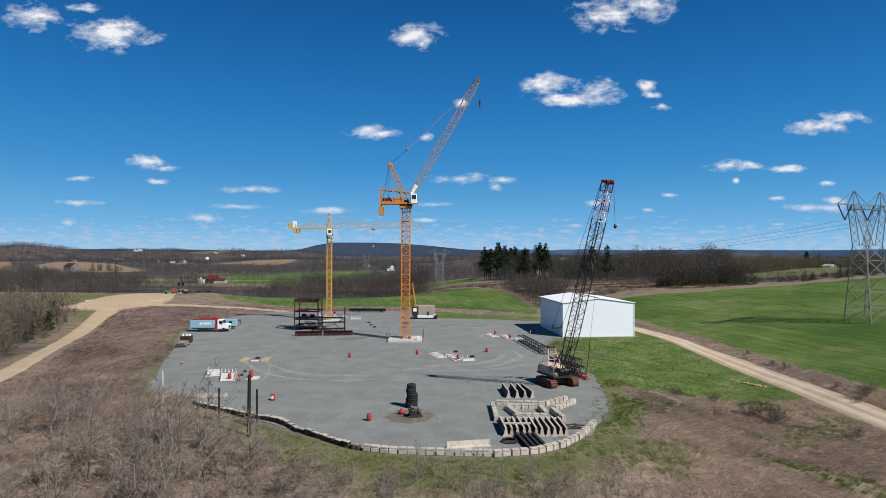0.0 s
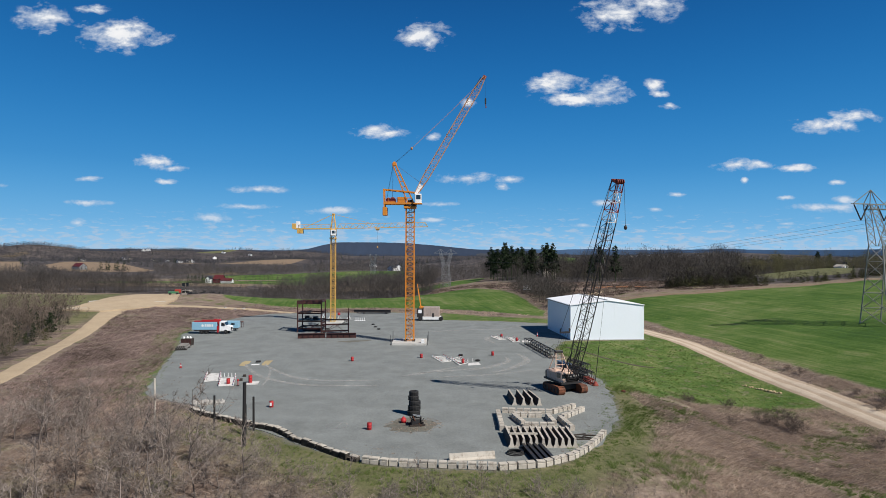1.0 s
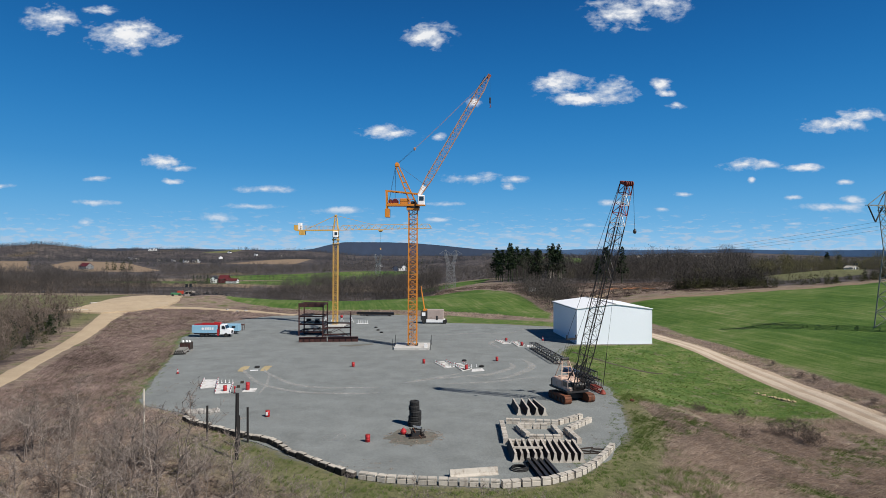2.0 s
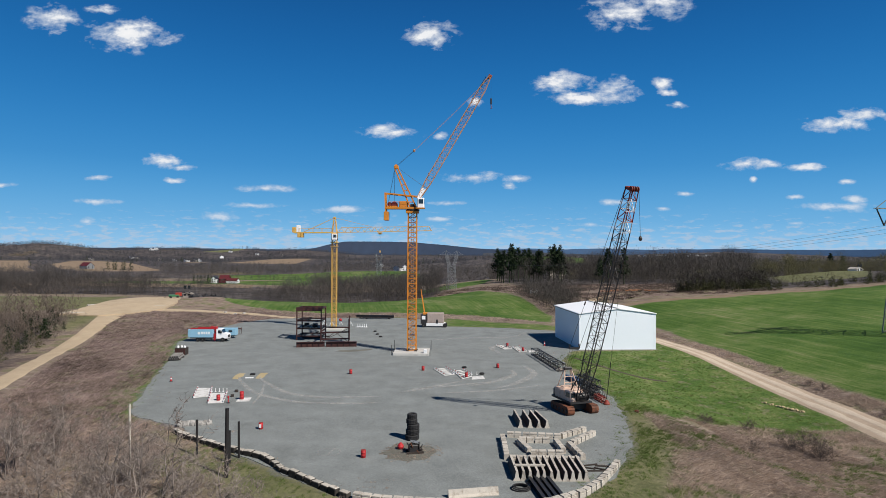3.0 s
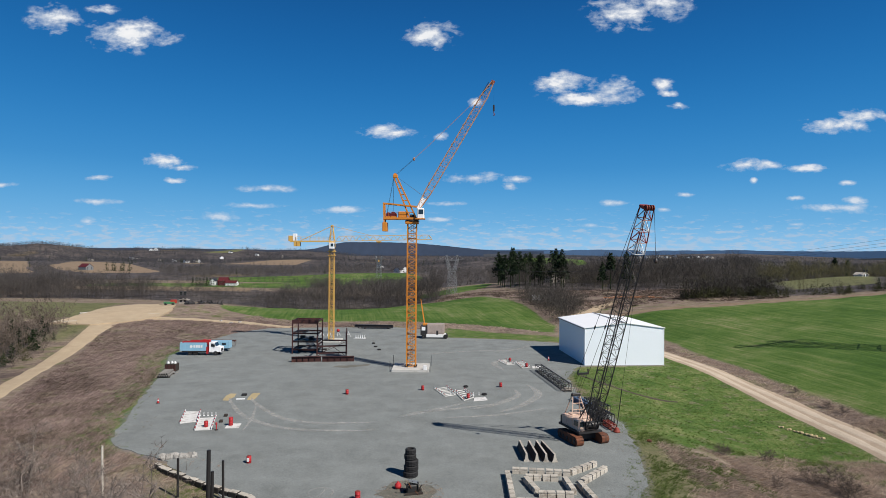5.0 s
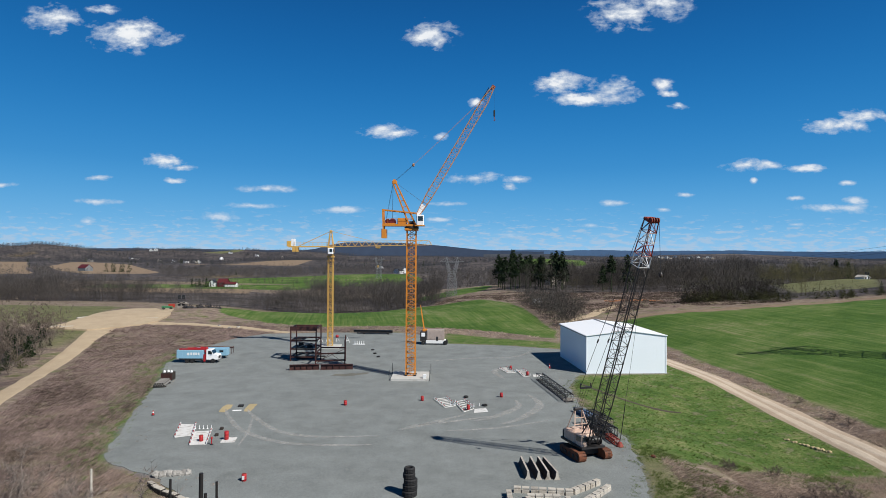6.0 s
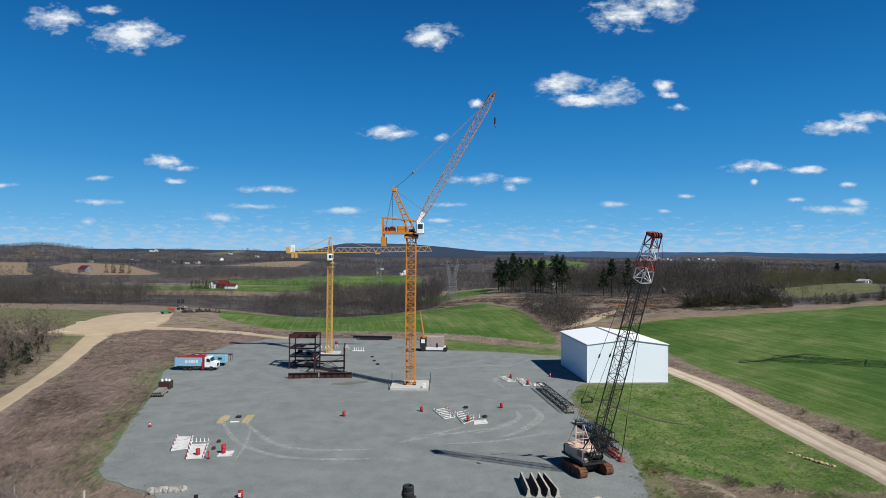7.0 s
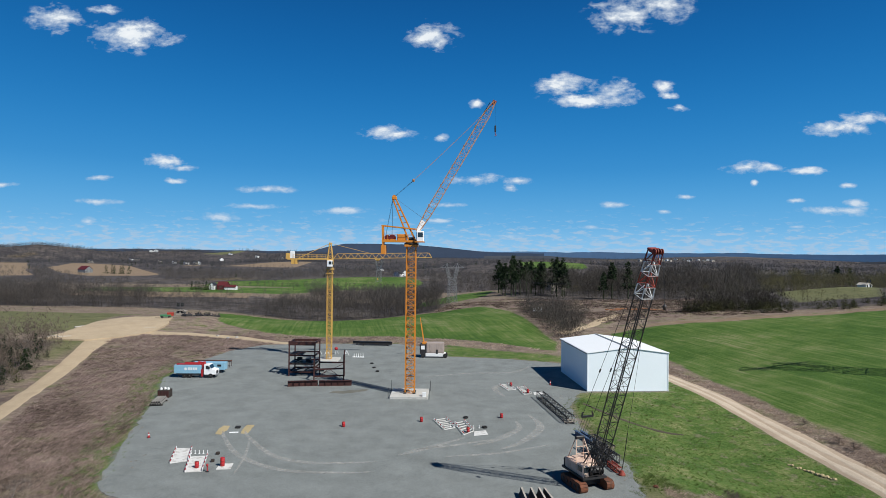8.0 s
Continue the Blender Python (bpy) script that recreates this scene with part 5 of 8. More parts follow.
def barrier(length, m, label, group, pale=False):
    """A road barrier: flanks coloured dark for shade, pale top and ends."""
    if pale:
        return solid("road_barrier", barrier_mesh(length), None, label, "barrier", group, m=m)
    ob = thing("road_barrier", m, label, "barrier", group)
    key = ("flank", length)
    if key not in KEPT:
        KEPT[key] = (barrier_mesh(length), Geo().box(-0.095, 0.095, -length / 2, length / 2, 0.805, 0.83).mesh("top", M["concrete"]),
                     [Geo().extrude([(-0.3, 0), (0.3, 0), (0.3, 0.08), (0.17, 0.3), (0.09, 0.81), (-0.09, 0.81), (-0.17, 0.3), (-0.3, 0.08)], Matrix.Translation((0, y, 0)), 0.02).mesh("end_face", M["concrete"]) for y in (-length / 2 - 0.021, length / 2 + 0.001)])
        KEPT[key][0].materials[0] = M["barrier_shade"]
    body, top, ends = KEPT[key]
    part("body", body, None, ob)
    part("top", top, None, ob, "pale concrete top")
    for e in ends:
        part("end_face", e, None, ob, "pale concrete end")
    return ob


KEPT = {}
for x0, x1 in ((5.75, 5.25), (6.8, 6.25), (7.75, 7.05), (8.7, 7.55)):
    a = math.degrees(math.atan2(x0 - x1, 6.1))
    barrier(4.4, pose((x0 + x1) / 2 + 0.1, 72.8, 0.05, 0, 0, a), "long concrete road barrier with shade coloured into its sides", "spaced barriers")
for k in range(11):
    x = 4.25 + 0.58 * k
    barrier(4.0, pose(x - 0.15, 57.6 + 0.02 * k, 0.05, 0, 0, 3 + random.uniform(-1, 1)), "close-packed concrete road barrier with shade coloured into its sides", "packed barriers")
solid("timber_beam", Geo().box(-1.3, 1.3, -0.08, 0.08, 0, 0.16, c=0.02), M["concrete"], "pale weathered timber lying across concrete barriers", "beam", m=pose(5.4, 56.8, 0.885, 0, 0, 2))
barrier(4.0, pose(0.6, 52.4, 0.05, 0, 0, 104) @ Matrix.Diagonal((1, 1, 0.72, 1)), "pale concrete road barrier lying alone near the kerb", "", True)
for k in range(4):
    g = Geo()
    g.box(-0.14, 0.14, -2.2, 2.2, 0, 0.03).box(-0.14, 0.14, -2.2, 2.2, 0.37, 0.4).box(-0.012, 0.012, -2.2, 2.2, 0.03, 0.37)
    solid("steel_beam", g, M["black_steel"], "black steel beam lying on gravel in a row", "beam", "black beams", m=pose(5.6 + 0.52 * k, 53.7, 0.05, 0, 0, 10))
coil = Geo()
for j in range(3):
    pts = [(0.75 * (1 - 0.1 * j) * math.cos(a), 0.6 * (1 - 0.1 * j) * math.sin(a), 0.06 + 0.1 * j) for a in np.linspace(0, 2 * math.pi, 21)]
    coil.path(pts, 0.055, 6)
coil.path([(0.7, 0.1, 0.1), (1.0, 0.9, 0.08), (0.7, 1.5, 0.06), (1.2, 1.9, 0.06)], 0.055, 6)
solid("hose_coil", coil, M["rubber"], "coiled black rubber hose on gravel", "hose", m=pose(4.4, 53.9, 0.05))
for k, (x, y, a) in enumerate(((10.6, 58.9, 70), (11.2, 58.2, 95), (11.9, 58.6, 60), (11.0, 59.6, 110), (12.2, 59.4, 85))):
    solid("scrap_timber", Geo().box(-0.08, 0.08, -0.75, 0.75, 0, 0.1), M["wood_dark"], "dark broken plank lying on gravel", "plank", "scrap planks", m=pose(x, y, 0.05, 0, 0, a))


# ---- tyres and scrap in the middle of the yard ----
def tyre_geo(R, h):
    r = R * 0.52
    prof = [(r, 0.06), (r + 0.05, 0.0), (R - 0.07, 0.0), (R, 0.08), (R, h * 0.32), (R - 0.03, h * 0.34), (R - 0.03, h * 0.4), (R, h * 0.42), (R, h * 0.58), (R - 0.03, h * 0.6), (R - 0.03, h * 0.66), (R, h * 0.68), (R, h - 0.08), (R - 0.07, h), (r + 0.05, h), (r, h - 0.06)]
    n, g = 28, Geo()
    k = len(prof)
    v = [((rr + (0.02 if (i % 2 and rr > R - 0.01) else 0)) * math.cos(2 * math.pi * i / n), (rr + (0.02 if (i % 2 and rr > R - 0.01) else 0)) * math.sin(2 * math.pi * i / n), z) for rr, z in prof for i in range(n)]
    return g.add(v, [(j * n + i, j * n + (i + 1) % n, ((j + 1) % k) * n + (i + 1) % n, ((j + 1) % k) * n + i) for j in range(k) for i in range(n)])


z = 0.05
for k, (R, h, dx, dy) in enumerate(((0.7, 0.54, 0, 0), (0.67, 0.54, 0.05, 0.03), (0.63, 0.53, 0.1, 0), (0.56, 0.52, -0.04, 0.02), (0.5, 0.5, 0.0, 0.0))):
    solid("tyre", tyre_geo(R, h), M["rubber"], "worn black truck tyre in a tall stack", "tyre", "tyre stack", m=pose(-5.55 + dx, 66.0 + dy, z, 0, 0, 17 * k))
    z += h - 0.005
solid("buoy", Geo().lathe([(0.1, 0), (0.3, 0.06), (0.42, 0.25), (0.44, 0.42), (0.34, 0.66), (0.16, 0.8), (0.1, 0.92)], 16), M["drum_red"], "red-orange round float beside scrap machinery", "float", m=pose(-6.35, 62.9, 0.05) @ Matrix.Scale(0.72, 4))
s = thing("scrap_machine", pose(-4.9, 62.0, 0.05, 0, 0, 15), "dark scrap engine frame on wooden blocks", "scrap machine")
part("skid", Geo().box(-0.8, 0.8, -0.45, -0.3, 0, 0.2).box(-0.8, 0.8, 0.3, 0.45, 0, 0.2), M["wood_dark"], s)
part("engine", Geo().box(-0.6, 0.35, -0.28, 0.28, 0.2, 0.8, c=0.08).tube((-0.2, 0, 0.8), (-0.2, 0, 1.05), 0.16, 0.14, 10), M["black_steel"], s)
part("flywheel", Geo().tube((0.36, 0, 0.55), (0.46, 0, 0.55), 0.42, 0.42, 18), M["black_steel"], s)
rng = np.random.default_rng(5)
for k in range(12):
    u = rng.uniform(-0.9, 0.9, 4)
    part("bent_bar", Geo().bar((u[0], 0.6 * u[1], 0.04), (u[2], 0.6 * u[3], rng.uniform(0.3, 1.15)), 0.07), M["black_steel"] if k % 3 else M["track_rust"], s)
part("cover", Geo().box(-0.5, 0.4, -0.3, 0.35, 0.0, 0.04, Matrix.Translation((0.1, 0.1, 0.95)) @ Matrix.Rotation(0.25, 4, "Y")), M["galvanised"], s, "bent dull sheet on top")
M["yard_dirt"] = gravel_material("yard_dirt", (0.062, 0.06, 0.048), (0.19, 0.185, 0.16), (0.13, 0.125, 0.1))
sheet("bare_patch", [(-7.4, 60.4), (-5.5, 59.7), (-3.6, 60.0), (-2.9, 61.6), (-3.6, 63.8), (-5.3, 64.6), (-6.9, 64.0), (-7.6, 62.2)], 0.066, M["yard_dirt"], "muddy bare patch with sparse weeds", "dirt patch", 0.35, 1.5, 0.04)


# ---- drums, cones, marker posts ----
DRUM = drum_geo(0.3, 0.9).mesh("drum", M["drum_red"], True)
drum_label = "red steel drum standing on gravel"


def drum(x, y, label=drum_label, k=0.78, plate=False):
    ob = thing("steel_drum", pose(x, y, 0.05, 0, 0, random.uniform(0, 360) if not plate else 0) @ Matrix.Scale(k, 4), label, "drum", "red drums")
    part("body", DRUM, None, ob)
    part("lid", Geo().lathe([(0.27, 0.885), (0.27, 0.9), (0.05, 0.905)], 16), M["rust_red"], ob)
    if plate:
        part("number_plate", Geo().box(-0.15, 0.15, -0.335, -0.315, 0.25, 0.72), M["white_paint"], ob, "white painted mark")
    return ob


for x, y in ((-18.3, 97.5), (-7.3, 101.0), (4.8, 104.1), (-9.5, 60.4)):
    drum(x, y)
drum(-22.0, 68.4, "red steel drum with white painted mark", plate=True)
for x, y in ((-31.6, 79.8), (-0.3, 96.2), (10.4, 120.9), (7.7, 126.2)):
    drum(x, y, "red steel drum standing on an obstacle lane").location.z = 0.11
tall = thing("marker_drum", pose(-28.9, 80.6, 0.11), "tall red marker barrel on a white slab", "drum")
part("body", drum_geo(0.25, 0.98), M["drum_red"], tall, smooth=True)


def cone(x, y, label, h=0.75):
    ob = thing("traffic_cone", pose(x, y, 0.05, 0, 0, random.uniform(0, 90)), label, "cone", "cones")
    part("base", Geo().box(-0.22, 0.22, -0.22, 0.22, 0, 0.05, c=0.02), M["rubber"], ob)
    part("cone", Geo().lathe([(0.17, 0.05), (0.04, h)], 12), M["drum_red"], ob)
    part("band", Geo().lathe([(0.115, 0.36 * h / 0.75), (0.085, 0.52 * h / 0.75)], 12), M["white_paint"], ob, "white reflective band")


cone(15.4, 128.2, "red cone in the shade of the shed", 0.9)
cone(-43.2, 90.3, "red and white cone on gravel", 0.7)
for x, y in ((2.1, 98.6), (-0.7, 103.5), (-22.5, 146.5), (-21.2, 141.6), (-19.8, 137.6)):
    solid("loose_tyre", tyre_geo(0.38, 0.26), M["rubber"], "black tyre lying flat on gravel", "tyre", "loose tyres", m=pose(x, y, 0.05))


# ---- painted obstacle lanes ----
def lane_slab(corners, label, rails=True, sides=(0, 2), mat_="lane_white", rungs=0):
    """A thin white slab, or a ladder of white rungs, with red and white rails along two sides."""
    c = [Vector((x, y, 0)) for x, y in corners]
    mid = sum(c, Vector()) / 4
    ob = thing("lane_slab", pose(mid.x, mid.y, 0.05), label, "obstacle lane", "obstacle lanes")
    loc = [p - mid for p in c]
    top = [p + Vector((0, 0, 0.06)) for p in loc]
    if rungs:
        i = sides[0]
        for k in range(rungs + 1):
            f = k / rungs
            a, b = loc[i].lerp(loc[(i + 1) % 4], f), loc[(i + 3) % 4].lerp(loc[(i + 2) % 4], f)
            part("rung", Geo().bar(a + Vector((0, 0, 0.04)), b + Vector((0, 0, 0.04)), 0.11, 0.08), M[mat_], ob)
    else:
        part("slab", Geo().add(loc + top, [(3, 2, 1, 0), (4, 5, 6, 7), (0, 1, 5, 4), (1, 2, 6, 5), (2, 3, 7, 6), (3, 0, 4, 7)]), M[mat_], ob)
    if rails:
        for i in sides:
            a, b = top[i], top[(i + 1) % 4]
            for k in range(8):
                p, q = a.lerp(b, k / 8), a.lerp(b, (k + 1) / 8)
                part("rail", Geo().bar(p + Vector((0, 0, 0.24)), q + Vector((0, 0, 0.24)), 0.075), M["drum_red"] if k % 2 == 0 else M["white_paint"], ob, "red rail" if k % 2 == 0 else "white rail")
            for k in range(5):
                p = a.lerp(b, k / 4)
                part("rail_post", Geo().bar(p - Vector((0, 0, 0.03)), p + Vector((0, 0, 0.2)), 0.06), M["white_paint"], ob)
    return ob


def peg_row(a, b, n):
    for k in range(n):
        x, y = a[0] + (b[0] - a[0]) * k / (n - 1), a[1] + (b[1] - a[1]) * k / (n - 1)
        solid("lane_peg", Geo().lathe([(0.15, 0), (0.15, 0.04), (0.06, 0.08), (0.045, 0.42), (0.075, 0.46), (0.06, 0.52)], 10), M["white_paint"], "white peg on a round base between lanes", "peg", "lane pegs", m=pose(x, y, 0.05) @ Matrix.Scale(0.8, 4))


M["lane_white"] = surface("lane_white", (0.58, 0.575, 0.56), 0.7, 0, 0.1, 5, 1, 0, (0.33, 0.31, 0.29), 0.4, 1.5)
long_label, small_label = "white slab with red and white side rails", "small plain white concrete slab"
lane_slab([(-35.4, 81.0), (-37.3, 86.3), (-35.4, 86.5), (-33.7, 82.0)], long_label)
lane_slab([(-32.3, 78.4), (-34.1, 83.4), (-32.2, 83.9), (-30.5, 78.8)], long_label)
lane_slab([(-29.2, 79.5), (-29.5, 81.3), (-28.0, 81.6), (-27.6, 79.8)], small_label, False)
peg_row((-34.6, 84.6), (-32.6, 84.8), 5)
ladder_label = "white ladder lane with red and white side rails on gravel"
lane_slab([(-5.5, 101.9), (-3.7, 103.0), (-2.2, 98.3), (-3.7, 97.2)], ladder_label, True, (1, 3), "lane_white", 6)
lane_slab([(-2.3, 100.6), (-0.9, 101.6), (0.5, 96.9), (-0.9, 95.0)], ladder_label, True, (1, 3), "lane_white", 5)
lane_slab([(0.6, 96.6), (2.2, 97.3), (2.5, 95.5), (0.5, 94.7)], small_label, False)
peg_row((-2.9, 98.6), (-1.9, 98.9), 3)
peg_row((0.5, 98.4), (1.3, 98.5), 2)
lane_slab([(5.5, 127.1), (7.0, 128.0), (8.4, 123.6), (6.9, 122.9)], ladder_label, True, (1, 3), "lane_white", 6)
lane_slab([(8.8, 125.3), (10.1, 126.2), (11.0, 120.5), (9.6, 119.8)], ladder_label, True, (1, 3), "lane_white", 6)
lane_slab([(11.5, 121.7), (13.1, 122.2), (13.3, 120.4), (11.4, 119.8)], small_label, False)
peg_row((8.0, 124.4), (8.7, 124.6), 2)
hydrant = thing("marker_post", pose(-29.9, 78.8, 0.05), "small red marker post on a dark foot", "marker")
part("foot", Geo().lathe([(0.2, 0), (0.2, 0.05), (0.08, 0.1)], 10), M["rubber"], hydrant)
part("post", Geo().lathe([(0.06, 0.1), (0.06, 0.6), (0.12, 0.65), (0.12, 0.85), (0.05, 0.92)], 10), M["drum_red"], hydrant)
for x, y in ((-30.7, 82.0), (-31.2, 84.6)):
    solid("kerb_stone", Geo().box(-0.2, 0.2, -0.2, 0.2, 0, 0.3, c=0.04), M["wood_dark"], "small dark block on gravel", "block", "small blocks", m=pose(x, y, 0.05, 0, 0, 20 * x))
# sand heaps and a small plate
for x, y in ((-34.9, 95.1), (-31.6, 95.7)):
    sheet("sand_patch", [(x - 0.1, y - 2.6), (x + 0.75, y - 2.7), (x + 0.65, y - 1.0), (x + 0.35, y + 1.5), (x - 0.75, y + 1.5), (x - 0.55, y - 0.8)], 0.066, M["sand"], "patch of yellow sand on gravel", "sand", 0.4, 0.2, 0.04)
solid("steel_plate", Geo().box(-0.6, 0.6, -0.2, 0.2, 0, 0.08, c=0.02), M["white_paint"], "small white plate lying on gravel", "plate", m=pose(-32.8, 93.4, 0.05, 0, 0, 10))
solid("steel_plate", Geo().box(-0.35, 0.35, -0.3, 0.3, 0, 0.25, c=0.03), M["rubber"], "small black box lying on gravel", "box", m=pose(-33.1, 95.6, 0.05, 0, 0, 10))
sheet("sand_patch", [(-25.2, 117.8), (-22.6, 117.4), (-18.8, 120.2), (-18.9, 121.4), (-21.5, 120.4), (-25, 119.2)], 0.066, M["yard_dirt"], "pale spill of sand on gravel", "sand", 0.5, 0.5, 0.04)


# ---- tyre tracks worn pale into the gravel, painted circle ----
def scuff_material():
    m = gravel_material("scuffs", (0.34, 0.34, 0.325), (0.48, 0.475, 0.455), (0.43, 0.425, 0.41))
    nt = m.node_tree
    N, Lk = nt.nodes.new, nt.links.new
    b, out = nt.nodes["Principled BSDF"], nt.nodes["Material Output"]
    geo, n, r, t, mx = N("ShaderNodeNewGeometry"), N("ShaderNodeTexNoise"), N("ShaderNodeMapRange"), N("ShaderNodeBsdfTransparent"), N("ShaderNodeMixShader")
    n.inputs["Scale"].default_value, n.inputs["Detail"].default_value, n.inputs["Roughness"].default_value = 0.9, 8, 0.7
    r.inputs["From Min"].default_value, r.inputs["From Max"].default_value, r.inputs["To Max"].default_value = 0.28, 0.66, 0.66
    Lk(geo.outputs["Position"], n.inputs["Vector"]), Lk(n.outputs[0], r.inputs[0]), Lk(r.outputs[0], mx.inputs[0])
    Lk(t.outputs[0], mx.inputs[1]), Lk(b.outputs[0], mx.inputs[2]), Lk(mx.outputs[0], out.inputs[0])
    return m


M["scuffs"] = scuff_material()


def scuff(pts, w, z):
    line = [Vector((x, y)) for x, y in pts]
    v, q = [], []
    fine = []
    for k in range(len(line) - 1):
        p0, p1, p2, p3 = (line[min(max(k + j, 0), len(line) - 1)] for j in (-1, 0, 1, 2))
        for i in range(8):
            t = i / 8
            fine.append(0.5 * (2 * p1 + (p2 - p0) * t + (2 * p0 - 5 * p1 + 4 * p2 - p3) * t * t + (3 * p1 - p0 - 3 * p2 + p3) * t ** 3))
    for i, p in enumerate(fine):
        d = (fine[min(i + 1, len(fine) - 1)] - fine[max(i - 1, 0)]).normalized()
        s = Vector((-d.y, d.x)) * (w / 2 * (0.25 + 0.75 * math.sin(math.pi * min(1, max(0.02, i / (len(fine) - 1))))))
        v += [(p.x + s.x, p.y + s.y, z), (p.x - s.x, p.y - s.y, z)]
    q = [(2 * i + 1, 2 * i + 3, 2 * i + 2, 2 * i) for i in range(len(fine) - 1)]
    me = bpy.data.meshes.new("tyre_track")
    me.from_pydata(v, [], q)
    me.materials.append(M["scuffs"])
    tagged(new("tyre_track", me), "pale curved tyre track worn into gravel", "tyre track", kind="structure")


for pts, w in (([(-34.6, 94), (-32.8, 90.5), (-28.3, 84.2), (-21.7, 80), (-14.3, 79.7), (-11, 80.3)], 0.75), ([(-31.6, 94.4), (-29.8, 91.3), (-24.5, 84.9), (-19.8, 82.7), (-14.6, 82.9), (-11, 83.6)], 0.75),
               ([(-9, 86), (-5, 89.5), (-0.3, 94.2)], 0.9), ([(-8, 88), (-2, 90.5), (3.5, 93.6)], 0.7), ([(0.5, 90.6), (2.9, 92.5), (4.9, 95), (7.1, 98.8), (6.8, 102.7)], 1.1),
               ([(4.0, 89.4), (6.3, 91.7), (8.8, 95.8), (10.2, 99.6), (9.9, 103.5), (9.0, 106)], 1.2), ([(6, 118), (4.5, 124), (6.5, 129)], 1.1), ([(-29.6, 91), (-27.6, 84), (-26.6, 78)], 0.35),
               ([(-3, 86), (4, 88), (11, 92)], 0.6), ([(-10, 133), (0, 138), (9, 140), (14, 149)], 0.8)):
    scuff(pts, 1.1 * w, 0.062 + 0.0008 * len(pts))
ring = Geo()
for k in range(40):
    a0, a1 = 2 * math.pi * k / 40, 2 * math.pi * (k + 1) / 40
    ring.add([(r * math.cos(a), r * math.sin(a), 0) for r, a in ((1.02, a0), (1.14, a0), (1.14, a1), (1.02, a1))], [(0, 1, 2, 3)])
ring.add([(-0.05, -1.0, 0), (0.07, -1.0, 0), (0.36, 1.0, 0), (0.24, 1.0, 0)], [(0, 1, 2, 3)])
tagged(solid("painted_circle", ring, M["scuffs"], "faint white circle painted on gravel", "ground marking", kind="structure", m=pose(-13.0, 61.6, 0.07)))


# ---- steel practice frame ----
def steel_frame():
    c = thing("practice_structure", pose(-31.2, 131.8, 0.05, 0, 0, 3) @ Matrix.Scale(0.95, 4), "dark maroon steel practice structure of two open bays on gravel", "steel structure")
    S = M["steel_maroon"]

    def ibeam(a, b, w=0.2, h=0.3):
        a, b = Vector(a), Vector(b)
        up = Vector((0, 0, h / 2 - 0.02))
        return Geo().bar(a + up, b + up, w, 0.035).bar(a - up, b - up, w, 0.035).bar(a, b, 0.03, h - 0.04)

    # tall left bay, four columns, four floors of beams
    for x in (-6.1, -0.6):
        for y in (0.0, 5.2):
            part("column", Geo().bar((x, y, 0), (x, y, 7.2), 0.24), S, c)
    for zz in (0.9, 2.6, 4.4):
        for y in (0.0, 5.2):
            part("beam", ibeam((-6.1, y, zz), (-0.6, y, zz)), S, c)
        for x in (-6.1, -0.6):
            part("beam", ibeam((x, 0, zz), (x, 5.2, zz)), S, c)
    part("beam", Geo().bar((-6.25, 0, 7.0), (-0.45, 0, 7.0), 0.25, 0.85), S, c, "deep maroon top girder")
    part("beam", Geo().bar((-6.25, 5.2, 7.0), (-0.45, 5.2, 7.0), 0.25, 0.5), S, c)
    for x in (-6.1, -0.6):
        part("beam", Geo().bar((x, 0, 7.1), (x, 5.2, 7.1), 0.22, 0.4), S, c)
    part("deck", Geo().box(-5.9, -3.2, 0.3, 4.9, 4.56, 4.62), M["wood_dark"], c)
    part("deck", Geo().box(-5.9, -0.8, 0.3, 3.4, 2.76, 2.82), M["black_steel"], c)
    part("diagonal", Geo().bar((-6.0, 0.0, 4.5), (-2.6, 0.0, 5.25), 0.12), S, c)
    for x0, y0, z0, x1, y1, z1, w in ((-4.6, 0.6, 2.9, -2.2, 1.0, 3.7, 0.16), (-2.2, 0.9, 3.7, -1.2, 1.4, 3.0, 0.16), (-5.2, 1.2, 2.9, -3.4, 2.0, 3.2, 0.2), (-3.0, 0.5, 1.1, -1.3, 0.9, 1.9, 0.2), (-5.4, 0.8, 1.1, -3.2, 1.6, 1.5, 0.24)):
        part("stored_strut", Geo().bar((x0, y0, z0), (x1, y1, z1), w), M["galvanised"] if w < 0.2 else M["black_steel"], c, "loose strut stored on the deck")
    for x, y in ((-4.4, 2.6), (-2.3, 1.8)):
        part("stored_winch", Geo().tube((x - 0.5, y, 3.25), (x + 0.5, y, 3.25), 0.42, 0.42, 12).box(x - 0.6, x + 0.6, y - 0.4, y + 0.4, 2.82, 2.95), M["black_steel"], c)
    # lower right bay, nearer
    for x, y, h in ((0.25, -4.6, 4.6), (0.3, 0.6, 3.2), (5.7, 0.4, 5.6), (6.15, -3.2, 5.2)):
        part("column", Geo().bar((x, y, 0), (x, y, h), 0.22), S, c)
    for zz in (0.9, 2.35, 2.9):
        part("beam", ibeam((0.25, -4.6 if zz < 2.8 else 0.6, zz), (6.15 if zz < 2.8 else 5.7, -3.2 if zz < 2.8 else 0.4, zz)), S, c)
    part("beam", ibeam((0.25, -4.6, 2.6), (0.3, 0.6, 2.6)), S, c)
    part("beam", ibeam((6.15, -3.2, 2.6), (5.7, 0.4, 2.6)), S, c)
    part("diagonal", Geo().bar((0.4, -4.4, 0.3), (3.1, -3.9, 2.3), 0.09), S, c)
    part("diagonal", Geo().bar((5.9, -3.3, 0.3), (3.3, -3.9, 2.3), 0.09), S, c)
    part("diagonal", Geo().bar((0.4, 0.4, 0.2), (5.6, 0.3, 2.7), 0.09), S, c)


